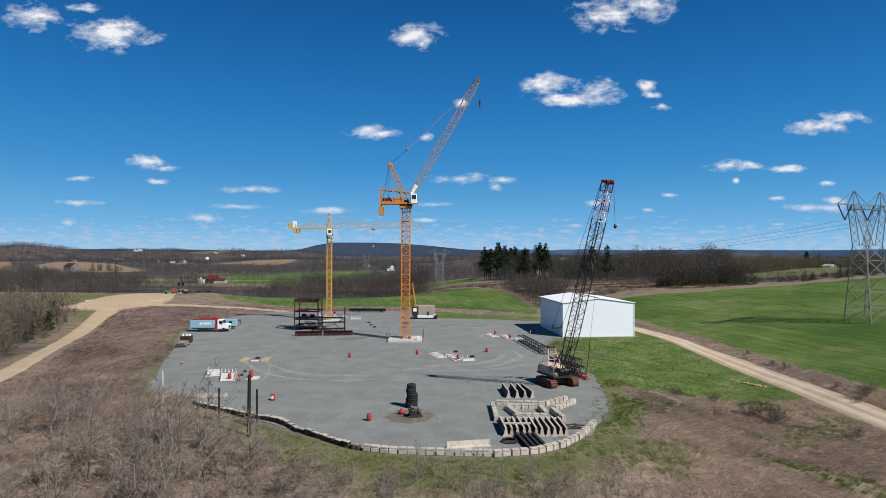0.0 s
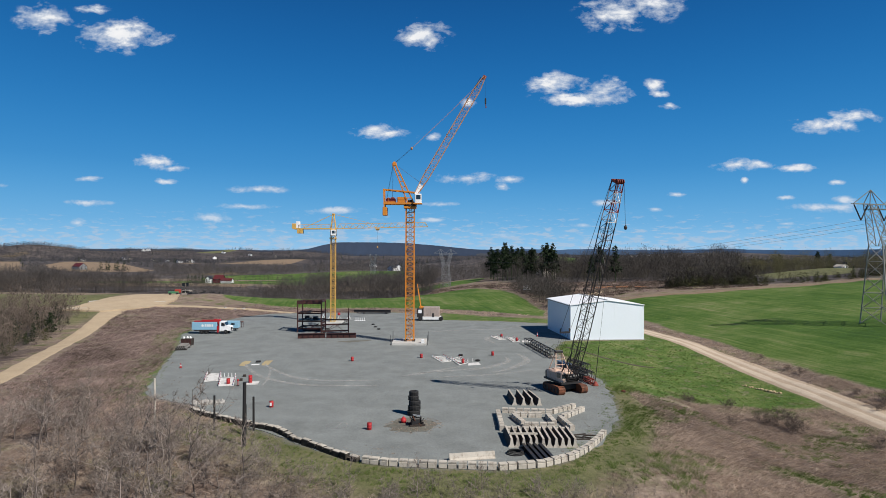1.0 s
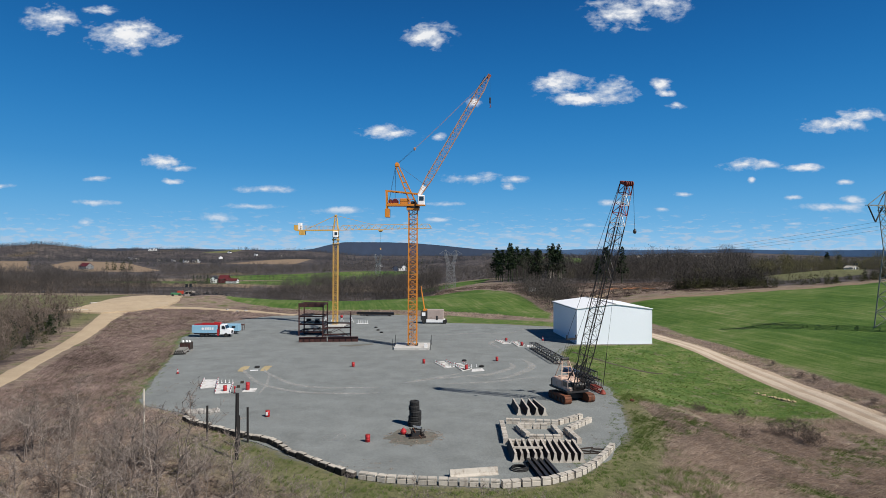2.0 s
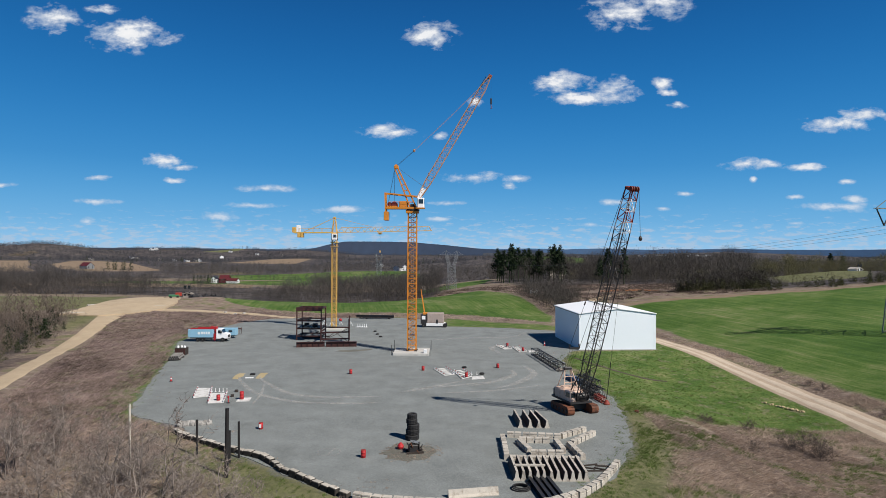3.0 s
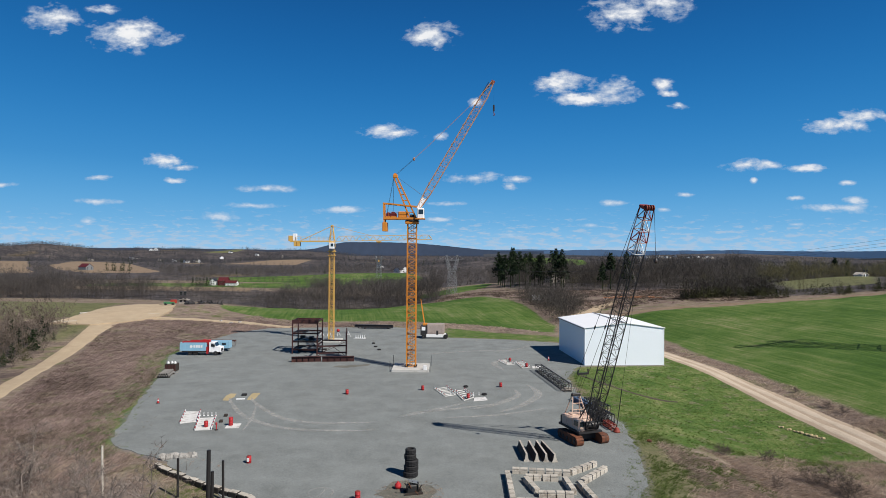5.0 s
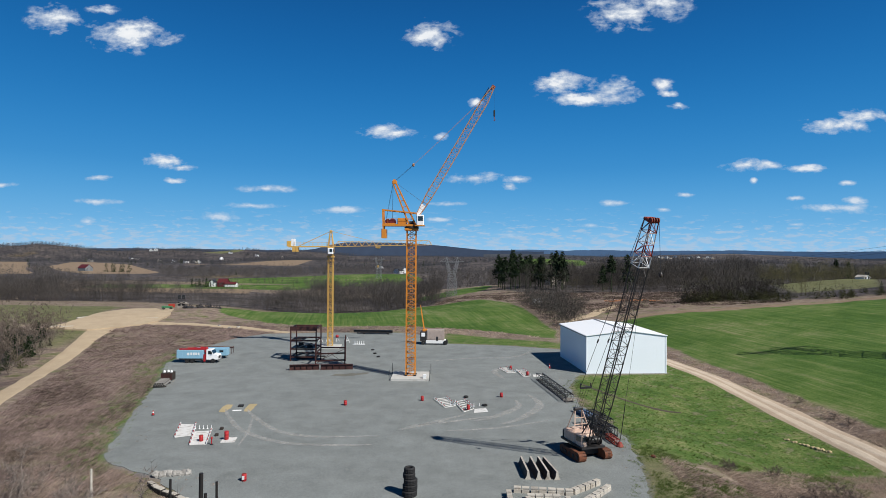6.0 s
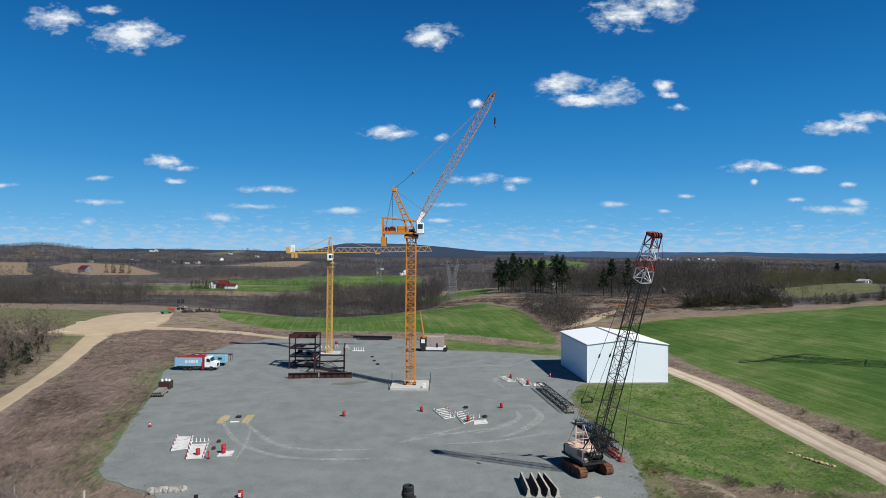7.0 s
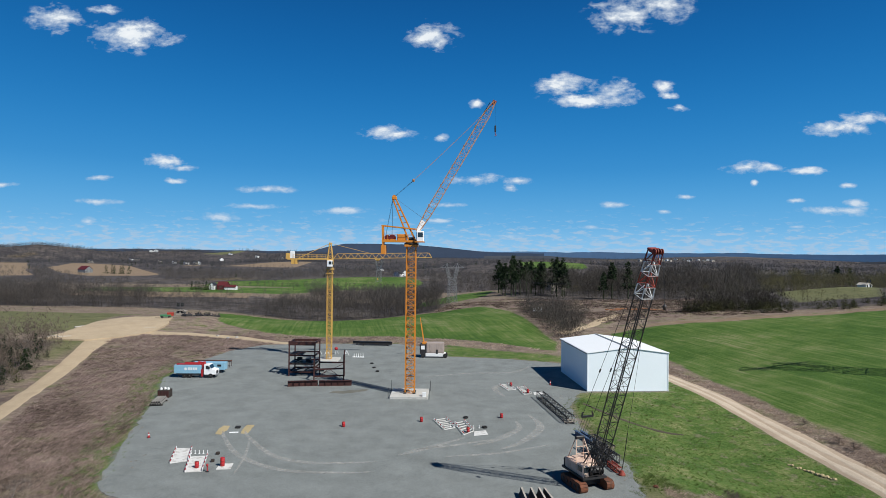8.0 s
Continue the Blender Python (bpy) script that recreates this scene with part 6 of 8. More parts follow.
steel_frame()
for x0, y0, x1, y1 in ((-34.3, 122.2, -28.9, 123.4), (-28.6, 123.2, -22.6, 124.2)):
    a, b = Vector((x0, y0, 0.05)), Vector((x1, y1, 0.05))
    L, ang = (b - a).length, math.degrees(math.atan2(y1 - y0, x1 - x0))
    g = Geo().box(0, L, -0.3, 0.3, 0, 0.06).box(0, L, -0.3, 0.3, 0.94, 1.0).box(0, L, -0.025, 0.025, 0.06, 0.94)
    for k in range(1, 5):
        g.box(L * k / 5 - 0.01, L * k / 5 + 0.01, -0.28, 0.28, 0.06, 0.94)
    solid("steel_girder", g, M["steel_maroon"], "deep maroon plate girder lying before the steel frame", "girder", "ground girders", m=pose(x0, y0, 0.05, 0, 0, ang))
for k in range(3):
    solid("steel_beam", Geo().box(0, 4.2, -0.1, 0.1, 0, 0.025).box(0, 4.2, -0.1, 0.1, 0.28, 0.3).box(0, 4.2, -0.01, 0.01, 0.02, 0.28), M["galvanised"] if k == 1 else M["black_steel"], "loose steel beam stacked under the frame", "beam", "loose beams", m=pose(-36.6 + 0.7 * k, 134.2 + 0.9 * k, 0.05, 0, 0, 12))
# far girders on the yard's edge
for k, (x0, x1, y) in enumerate(((-32.5, -22.0, 174.3), (-30.5, -21.5, 173.2))):
    solid("steel_girder", Geo().box(x0, x1, y - 0.25, y + 0.25, 0.35, 0.41).box(x0, x1, y - 0.25, y + 0.25, 1.0 + 0.1 * k, 1.06 + 0.1 * k).box(x0, x1, y - 0.02, y + 0.02, 0.41, 1.0 + 0.1 * k).box(x0 + 1, x0 + 1.3, y - 0.4, y + 0.4, 0.05, 0.35).box(x1 - 1.3, x1 - 1, y - 0.4, y + 0.4, 0.05, 0.35),
          M["black_steel"], "long dark girder on timber blocks at the yard's edge", "girder", "far girders")
# white stands, red ball and pegs behind the frame
st = thing("marker_stand", pose(-33.6, 158.8, 0.05) @ Matrix.Scale(0.66, 4), "red ball on a white tripod stand", "marker")
for k in range(3):
    a = 2.1 * k + 0.4
    part("leg", Geo().bar((0.9 * math.cos(a), 0.9 * math.sin(a), 0), (0.08 * math.cos(a), 0.08 * math.sin(a), 1.5), 0.09), M["white_paint"], st)
part("ball", Geo().lathe([(0.1, 1.4), (0.5, 1.6), (0.66, 2.0), (0.5, 2.4), (0.1, 2.6)], 14), M["drum_red"], st, "round red ball", True)
for x, y in ((-37.6, 158.0), (-35.6, 157.6), (-30.6, 157.2)):
    t = thing("trestle", pose(x, y, 0.05, 0, 0, 15) @ Matrix.Scale(0.7, 4), "white A-shaped trestle on gravel", "trestle", "white trestles")
    for s in (-1, 1):
        for e in (-1, 1):
            part("leg", Geo().bar((s * 0.8, e * 0.6, 0), (0, e * 0.6, 1.7), 0.12), M["white_paint"], t)
    part("crossbar", Geo().bar((0, -0.7, 1.7), (0, 0.7, 1.7), 0.12).bar((-0.4, -0.6, 0.8), (0.4, -0.6, 0.8), 0.1), M["white_paint"], t)
for k in range(5):
    solid("peg_stand", Geo().lathe([(0.22, 0), (0.22, 0.06), (0.08, 0.1), (0.07, 0.7), (0.1, 0.75)], 10), M["white_paint"], "white peg on a round base", "peg", "row of pegs", m=pose(-28.4 + 0.55 * k, 155.4, 0.05))
solid("peg_slab", Geo().box(-0.4, 2.6, -0.3, 0.3, 0, 0.04), M["white_paint"], "thin white strip before a row of pegs", "slab", m=pose(-28.4, 154.7, 0.05))


# ---- boom truck ----
def wheel(parent, x, y, r, w, side):
    t = part("wheel", Geo().lathe([(r * 0.6, -w / 2), (r * 0.9, -w / 2), (r, -w / 2 + 0.05), (r, w / 2 - 0.05), (r * 0.9, w / 2), (r * 0.6, w / 2)], 18, Matrix.Translation((x, y, r)) @ Matrix.Rotation(radians(90), 4, "X")), M["rubber"], parent)
    part("rim", Geo().lathe([(r * 0.55, -w * 0.3), (r * 0.58, w * 0.45), (r * 0.3, w * 0.4), (r * 0.15, w * 0.5)], 14, Matrix.Translation((x, y, r)) @ Matrix.Rotation(radians(90 * side), 4, "X")), M["galvanised"], t, "pale steel rim")


def boom_truck():
    c = thing("boom_truck", pose(-58.9, 127.4, 0.05, 0, 0, 4) @ Matrix.Scale(0.93, 4), "white-cab truck with pale blue box body and folded red boom", "truck")
    part("chassis", Geo().box(0.2, 8.4, 0.7, 1.6, 0.65, 0.95), M["black_steel"], c)
    box = part("box_body", Geo().box(0.0, 5.7, 0.0, 2.45, 1.0, 2.75, c=0.05), M["truck_blue"], c, "pale blue box body")
    part("lower_skirt", Geo().box(0.9, 5.6, 0.02, 0.1, 0.72, 1.15), M["black_steel"], c)
    # lettering that cannot be made out stays as bars
    part("round_mark", Geo().lathe([(0.3, 0), (0.3, 0.02), (0.14, 0.02)], 16, Matrix.Translation((2.5, -0.02, 1.95)) @ Matrix.Rotation(radians(90), 4, "X")), M["white_paint"], box, "round white mark")
    for k in range(4):
        part("letter_bar", Geo().box(3.0 + 0.52 * k, 3.36 + 0.52 * k, -0.03, -0.006, 1.7, 2.25), M["white_paint"], box, "white lettering bar")
    for k in range(6):
        part("panel_rib", Geo().box(0.15 + 1.05 * k, 0.2 + 1.05 * k, -0.025, 0.0, 1.0, 2.7), M["truck_blue"], box)
    part("red_boom", Geo().box(0.5, 5.9, 0.3, 0.65, 2.8, 3.05, c=0.04).box(2.0, 5.9, 0.8, 1.1, 2.95, 3.2, c=0.04).box(0.5, 0.8, 0.2, 0.9, 2.74, 2.98), M["drum_red"], c, "folded red knuckle boom")
    part("boom_column", Geo().box(5.75, 6.25, 0.75, 1.5, 0.95, 3.3, c=0.05), M["drum_red"], c, "red boom column")
    part("boom_link", Geo().bar((6.0, 1.0, 3.1), (4.8, 1.0, 3.3), 0.28, 0.24).bar((5.9, 0.4, 2.4), (6.3, 0.4, 3.3), 0.2), M["drum_red"], c)
    part("outrigger", Geo().box(5.8, 6.15, -0.05, 0.25, 0.35, 1.9), M["drum_red"], c)
    cab = part("cab", Geo().extrude([(6.35, 0.75), (8.75, 0.75), (8.8, 1.5), (8.65, 1.75), (7.75, 1.9), (7.4, 2.75), (7.2, 2.85), (6.35, 2.85)], Matrix.Translation((0, 0.1, 0)), 2.25), M["cab_white"], c, "white truck cab")
    part("side_window", Geo().extrude([(6.75, 1.9), (7.55, 1.9), (7.3, 2.6), (6.75, 2.6)], Matrix.Translation((0, 0.06, 0)), 0.06), M["dark_glass"], cab, "dark side glass")
    part("windscreen", Geo().extrude([(7.74, 1.95), (7.79, 1.97), (7.47, 2.72), (7.42, 2.7)], Matrix.Translation((0, 0.25, 0)), 1.95), M["dark_glass"], cab, "dark windscreen")
    part("grille", Geo().box(8.74, 8.82, 0.6, 1.85, 0.9, 1.5), M["black_steel"], cab)
    part("bumper", Geo().box(8.7, 8.9, 0.15, 2.3, 0.5, 0.75, c=0.03), M["galvanised"], cab)
    for y in (0.35, 2.1):
        part("headlight", Geo().box(8.74, 8.82, y - 0.15, y + 0.15, 1.05, 1.3), M["cab_white"], cab)
    part("step", Geo().box(6.6, 7.3, 0.0, 0.25, 0.4, 0.6), M["black_steel"], cab)
    part("fuel_tank", Geo().tube((3.9, 0.35, 0.7), (5.2, 0.35, 0.7), 0.28, 0.28, 12), M["galvanised"], c)
    for y, s in ((0.25, 1), (2.2, -1)):
        for x in (2.2, 3.3, 7.75):
            wheel(c, x, y, 0.5, 0.32, s)
    part("mirror", Geo().box(7.55, 7.65, -0.2, 0.0, 2.0, 2.5).bar((7.6, 0, 2.2), (7.6, 0.2, 2.1), 0.05), M["black_steel"], cab)


boom_truck()


def box_trailer():
    c = thing("box_trailer", pose(-57.6, 132.4, 0.05, 0, 0, 4) @ Matrix.Scale(0.72, 4), "pale blue box trailer parked behind the truck", "trailer")
    b = part("body", Geo().box(0, 9.3, 0, 2.4, 0.95, 3.0, c=0.05), M["truck_blue"], c)
    part("window", Geo().box(7.2, 8.3, -0.03, 0.0, 1.9, 2.5), M["dark_glass"], b, "dark window")
    part("frame_rail", Geo().box(0.3, 9.0, 0.6, 1.8, 0.65, 0.95), M["black_steel"], c)
    for x in (1.2, 2.3):
        for y, s in ((0.2, 1), (2.2, -1)):
            wheel(c, x, y, 0.45, 0.3, s)
    part("landing_leg", Geo().box(7.9, 8.05, 0.3, 0.45, 0, 0.95).box(7.9, 8.05, 1.95, 2.1, 0, 0.95), M["black_steel"], c)
    rack = thing("pipe_rack", pose(-60.5, 138.4, 0.05, 0, 0, 6) @ Matrix.Scale(0.7, 4), "rusty rack loaded with dark pipes and lattice pieces", "rack")
    for x in (0.2, 4.0, 8.0, 11.5):
        part("upright", Geo().bar((x, 0, 0), (x, 0, 2.0), 0.12).bar((x, 2.0, 0), (x, 2.0, 2.0), 0.12).bar((x, 0, 1.6), (x, 2.0, 1.6), 0.12), M["steel_maroon"], rack)
    for k in range(9):
        part("pipe", Geo().tube((-0.4 + 1.1 * (k % 3), 0.15 + 0.22 * k, 1.78 + 0.12 * (k % 2)), (11.6 - 1.4 * (k % 4), 0.15 + 0.22 * k, 1.78 + 0.12 * (k % 2)), 0.1, 0.1, 8), (M["black_steel"], M["steel_maroon"], M["track_rust"])[k % 3], rack)


box_trailer()


def crate_stack():
    c = thing("crate", pose(-53.5, 111.4, 0.05, 0, 0, 6), "dark brown open crate with white bags on top", "crate")
    part("body", Geo().box(0, 1.9, 0, 1.6, 0, 1.3, c=0.04), M["wood_dark"], c)
    for k in range(4):
        part("slat", Geo().box(0.05 + 0.49 * k, 0.4 + 0.49 * k, -0.04, 0.0, 0.05, 1.15), M["steel_maroon"], c)
    for x, y in ((0.4, 0.6), (0.95, 0.9), (1.55, 0.7)):
        part("bag", Geo().lathe([(0.18, 1.2), (0.24, 1.35), (0.18, 1.55), (0.06, 1.7)], 10, Matrix.Translation((x, y, 0))), M["white_paint"], c, "white bag", True)
    p = thing("pipe_stack", pose(-51.8, 105.8, 0.05, 0, 0, 14) @ Matrix.Scale(0.92, 4), "stack of pale pipes with dark end discs on bearers", "pipe stack")
    for j in range(2):
        for k in range(5 - j):
            x = 0.2 + 0.4 * k + 0.2 * j
            pipe = part("pipe", Geo().tube((x, 0, 0.38 + 0.34 * j), (x, 4.2, 0.38 + 0.34 * j), 0.19, 0.19, 10), M["pipe_grey"], p)
            # black disc on the closed end stands for shade inside the pipe
            part("bore", Geo().tube((x, -0.02, 0.38 + 0.34 * j), (x, 0.01, 0.38 + 0.34 * j), 0.15, 0.15, 10), M["rubber"], pipe, "dark disc for the shaded pipe hollow")
    for y in (0.5, 3.6):
        part("bearer", Geo().box(-0.1, 2.1, y - 0.1, y + 0.1, 0, 0.2), M["wood_dark"], p)


crate_stack()


def generator_trailer():
    c = thing("old_crane_truck", pose(-12.5, 155.6, 0.05, 0, 0, 2), "beige box-bodied machine with black cab and raised yellow boom", "machine")
    part("base", Geo().box(1.5, 6.4, 0, 2.4, 0.35, 1.1, c=0.04), M["white_paint"], c, "dirty white base frame")
    part("body", Geo().box(1.7, 6.0, 0.05, 2.35, 1.1, 3.6, c=0.08), M["beige_box"], c, "beige sheet-metal body")
    for k in range(7):
        part("louvre", Geo().box(1.9 + 0.57 * k, 2.35 + 0.57 * k, 0.0, 0.05, 1.3, 3.3), M["beige_box"], c)
    part("door", Geo().box(4.0, 4.5, -0.02, 0.03, 1.0, 2.0), M["black_steel"], c)
    part("cab", Geo().box(0.1, 1.6, 0.1, 2.2, 0.9, 3.2, c=0.12), M["black_steel"], c, "black cab")
    part("cab_window", Geo().box(0.4, 1.3, 0.05, 0.1, 2.0, 2.9), M["cab_white"], c, "pale window")
    for x in (0.9, 6.3):
        for y, s in ((0.1, 1), (2.3, -1)):
            wheel(c, x, y, 0.55, 0.4, s)
    part("boom", Geo().bar((1.2, 1.2, 2.6), (0.3, 1.0, 8.2), 0.24, 0.28), M["crane_yellow"], c, "raised yellow boom")
    part("boom_tip", Geo().bar((0.3, 1.0, 8.2), (0.1, 0.95, 9.6), 0.14, 0.16), M["crane_yellow"], c)
    part("boom_foot", Geo().box(0.6, 1.8, 0.6, 1.8, 3.2, 3.7, c=0.08), M["crane_yellow"], c)


generator_trailer()


# ---- spare boom sections beside the shed and the crawler crane ----
def lying_lattice(name, a, b, w, h, label, mat_, panels=9, cat="boom section", group="spare boom sections"):
    a, b = Vector(a), Vector(b)
    L = (b - a).length
    lace, chords = lattice_meshes("lacing", h, L, panels, 0.11, 0.05, mat_, mat_, depth=w)
    ang = math.degrees(math.atan2(-(b - a).x, (b - a).y))
    ob = thing(name, pose(a.x, a.y, a.z, 0, 0, ang), label, cat, group)
    m = Matrix.Translation((0, 0, h / 2 + 0.07)) @ Matrix.Rotation(radians(-90), 4, "X")
    m = m @ Matrix.Rotation(radians(90), 4, "Z")
    lac = part("lacing", lace, None, ob, at=m)
    for q in chords:
        part("chord", q, None, lac)
    for y in (0.6, L - 0.6):
        part("skid", Geo().box(-w / 2, w / 2, y - 0.1, y + 0.1, 0.0, 0.09), M["wood_dark"], ob)
    return ob


lying_lattice("boom_insert", (14.9, 101.6, 0.05), (12.2, 117.6, 0.05), 1.15, 1.1, "long black lattice boom section lying on gravel", M["black_steel"], 12)
for k, (x, y, zz) in enumerate(((15.0, 89.6, 0.05), (16.1, 90.0, 0.05), (15.6, 89.8, 1.1))):
    lying_lattice("boom_insert", (x + 1.5, y - 5.4 + 0.4 * k, zz), (x, y, zz), 0.95, 0.95, "short black lattice boom section in a pile", M["black_steel"], 7)
lying_lattice("jib_tip", (17.2, 82.0, 0.05), (16.7, 84.2, 0.05), 0.6, 0.55, "red lattice jib tip lying on gravel", M["rust_red"], 3, "jib tip", "red jib parts")
solid("red_sheave", Geo().lathe([(0.4, 0), (0.42, 0.1), (0.36, 0.2), (0.2, 0.5), (0.1, 0.55)], 14), M["rust_red"], "red sheave block lying by the jib tip", "sheave", m=pose(17.4, 81.4, 0.05))
for k in range(2):
    M["navy"] = M.get("navy") or surface("navy", (0.05, 0.085, 0.15), 0.5, 0.1, 0.2, 6, 1)
    solid("steel_beam", Geo().box(-0.2, 0.2, 0, 4.6, 0, 0.05).box(-0.2, 0.2, 0, 4.6, 0.55, 0.6).box(-0.03, 0.03, 0, 4.6, 0.05, 0.55), M["navy"], "dark blue steel beam lying on gravel", "beam", "blue beams", m=pose(16.1 + 0.75 * k, 92.2, 0.05, 0, 0, 17))
slab_pts = ((15.7, 103.6), (16.3, 104.8))
for x, y in slab_pts:
    solid("timber_mat", Geo().box(-0.9, 0.9, -0.15, 0.15, 0, 0.2, c=0.02), M["wood_pale"], "pale timber under a boom section", "timber", "timbers", m=pose(x - 0.8, y - 1.1, 0.05, 0, 0, 10))


# ---- poles and boulders on the front slope ----
def pole(x, y, top, r, mat_, label):
    zg = float(land(x, y)) - 0.3
    ob = thing("utility_pole", pose(x, y, zg, random.uniform(-0.6, 0.6), random.uniform(-0.6, 0.6), 0), label, "pole", "poles")
    part("shaft", Geo().tube((0, 0, 0), (0, 0, top - zg), r, r * 0.9, 12), mat_, ob)


pole(-20.1, 55.0, 5.8, 0.17, M["tarred"], "thick black tarred pole on the slope")
pole(-21.2, 58.2, 2.95, 0.14, M["tarred"], "short dark wooden post on the slope")
pole(-20.9, 59.7, 3.35, 0.11, M["tarred"], "slim dark wooden post on the slope")
pole(-24.9, 59.8, 3.4, 0.11, M["tarred"], "slim dark wooden post on the slope")
pole(-27.8, 54.0, 6.3, 0.09, M["concrete"], "slim pale grey pole in brush")


def boulder(x, y, zz, r, seed, label, mat_=None, tall=1.0):
    bm = bmesh.new()
    bmesh.ops.create_icosphere(bm, subdivisions=2, radius=r)
    for v in bm.verts:
        n = noise.noise(v.co * (1.3 / r) + Vector((seed, 0, 0)))
        v.co *= 1 + 0.45 * n
        v.co.z *= 0.72 * tall
    me = bpy.data.meshes.new("boulder")
    bm.to_mesh(me)
    bm.free()
    me.materials.append(mat_ or M["stone"])
    solid("boulder", me, None, label, "boulder", "boulders", m=pose(x, y, zz + r * 0.45, 0, 0, 40 * seed))


for k in range(8):
    boulder(-31.0 + 0.4 * k + random.uniform(-0.08, 0.08), 68.9 + 0.1 * k + random.uniform(-0.15, 0.15), 0.05, random.uniform(0.3, 0.44), k, "pale rough boulder in a row on gravel", tall=1.5)
for k in range(12):
    x, y = 42.2 + 0.27 * k, 93.4 - 0.46 * k + random.uniform(-0.3, 0.3)
    boulder(x, y, float(land(x, y)) - 0.05, random.uniform(0.17, 0.32), 20 + k, "tan stone in a row along the grass", M["sand"])
boulder(20.3, 78.2, float(land(20.3, 78.2)), 0.26, 77, "orange-brown stone in dead grass", M["track_rust"])


# ---- bare spring trees and brush: templates grown from tapered strands ----
def prism(a, b, ra, rb, V, F):
    d = b - a
    d = d / (np.linalg.norm(d) + 1e-9)
    s = np.cross(d, (0.31, 0.87, 0.38))
    s /= np.linalg.norm(s) + 1e-9
    t = np.cross(d, s)
    k = len(V)
    for c, r in ((a, ra), (b, rb)):
        for i in range(3):
            w = 2.0944 * i
            V.append(c + r * (math.cos(w) * s + math.sin(w) * t))
    for i in range(3):
        j = (i + 1) % 3
        F.append((k + i, k + j, k + 3 + j))
        F.append((k + i, k + 3 + j, k + 3 + i))


def sliver(a, b, w, V, F, rng):
    s = np.cross(b - a, rng.normal(size=3))
    s = s / (np.linalg.norm(s) + 1e-9) * w / 2
    k = len(V)
    V.extend((a - s, a + s, b))
    F.append((k, k + 1, k + 2))


def bare_tree(seed, h, limbs, subs, twigs, tw, spread=0.42, base=0.25, stems=1, far=False):
    """A leafless tree or shrub of height h: stems, limbs, branches and a haze of twigs of width tw."""
    rng = np.random.default_rng(seed)
    V, F = [], []
    for st in range(stems):
        foot = np.array([0, 0, -0.3]) + (rng.normal(size=3) * (0.12 * h, 0.12 * h, 0) if stems > 1 else 0)
        lean = rng.normal(size=3) * (0.08, 0.08, 0) * (2.2 if stems > 1 else 1)
        hh = h * (rng.uniform(0.65, 1.0) if stems > 1 else 1.0)
        pts = [foot]
        for k in range(4):
            pts.append(foot + np.array([lean[0] * hh * (k + 1) / 4, lean[1] * hh * (k + 1) / 4, hh * 0.88 * (k + 1) / 4]) + rng.normal(size=3) * (0.02 * hh, 0.02 * hh, 0))
        r0 = 0.0105 * hh / math.sqrt(stems) + 0.01
        if far:
            prism(pts[0], pts[4], r0 * 0.55, r0 * 0.12, V, F)
        for k in range(0 if far else 4):
            prism(pts[k], pts[k + 1], r0 * (1 - 0.22 * k), r0 * (0.8 - 0.2 * k), V, F)
        for li in range(limbs):
            u = base + (1 - base) * (li + rng.uniform(0, 1)) / limbs
            k = min(3, int(u * 4))
            a = pts[k] + (pts[k + 1] - pts[k]) * (u * 4 - k)
            ang = rng.uniform(0, 6.283)
            out = spread * hh * (1.05 - 0.75 * u) * rng.uniform(0.6, 1.15)
            b = a + np.array([math.cos(ang) * out, math.sin(ang) * out, out * rng.uniform(0.45, 1.1)])
            rl = r0 * 0.42 * (1.1 - 0.6 * u)
            if far:
                sliver(a, b, rl * 1.6, V, F, rng)
            else:
                prism(a, b, rl, rl * 0.35, V, F)
            for sj in range(subs):
                v = rng.uniform(0.25, 1.0)
                c = a + (b - a) * v
                e = c + np.array([math.cos(ang), math.sin(ang), 0.5]) * out * 0.25 + rng.normal(size=3) * out * 0.3 + np.array([0, 0, out * 0.18])
                sliver(c, e, max(tw * 1.7, rl * 0.7), V, F, rng)
                for tk in range(twigs):
                    p = c + (e - c) * rng.uniform(0.15, 1.0)
                    q = p + rng.normal(size=3) * out * 0.2 + np.array([0, 0, out * 0.16])
                    sliver(p, q, tw, V, F, rng)
    return np.array(V, np.float32), np.array(F, np.int32)


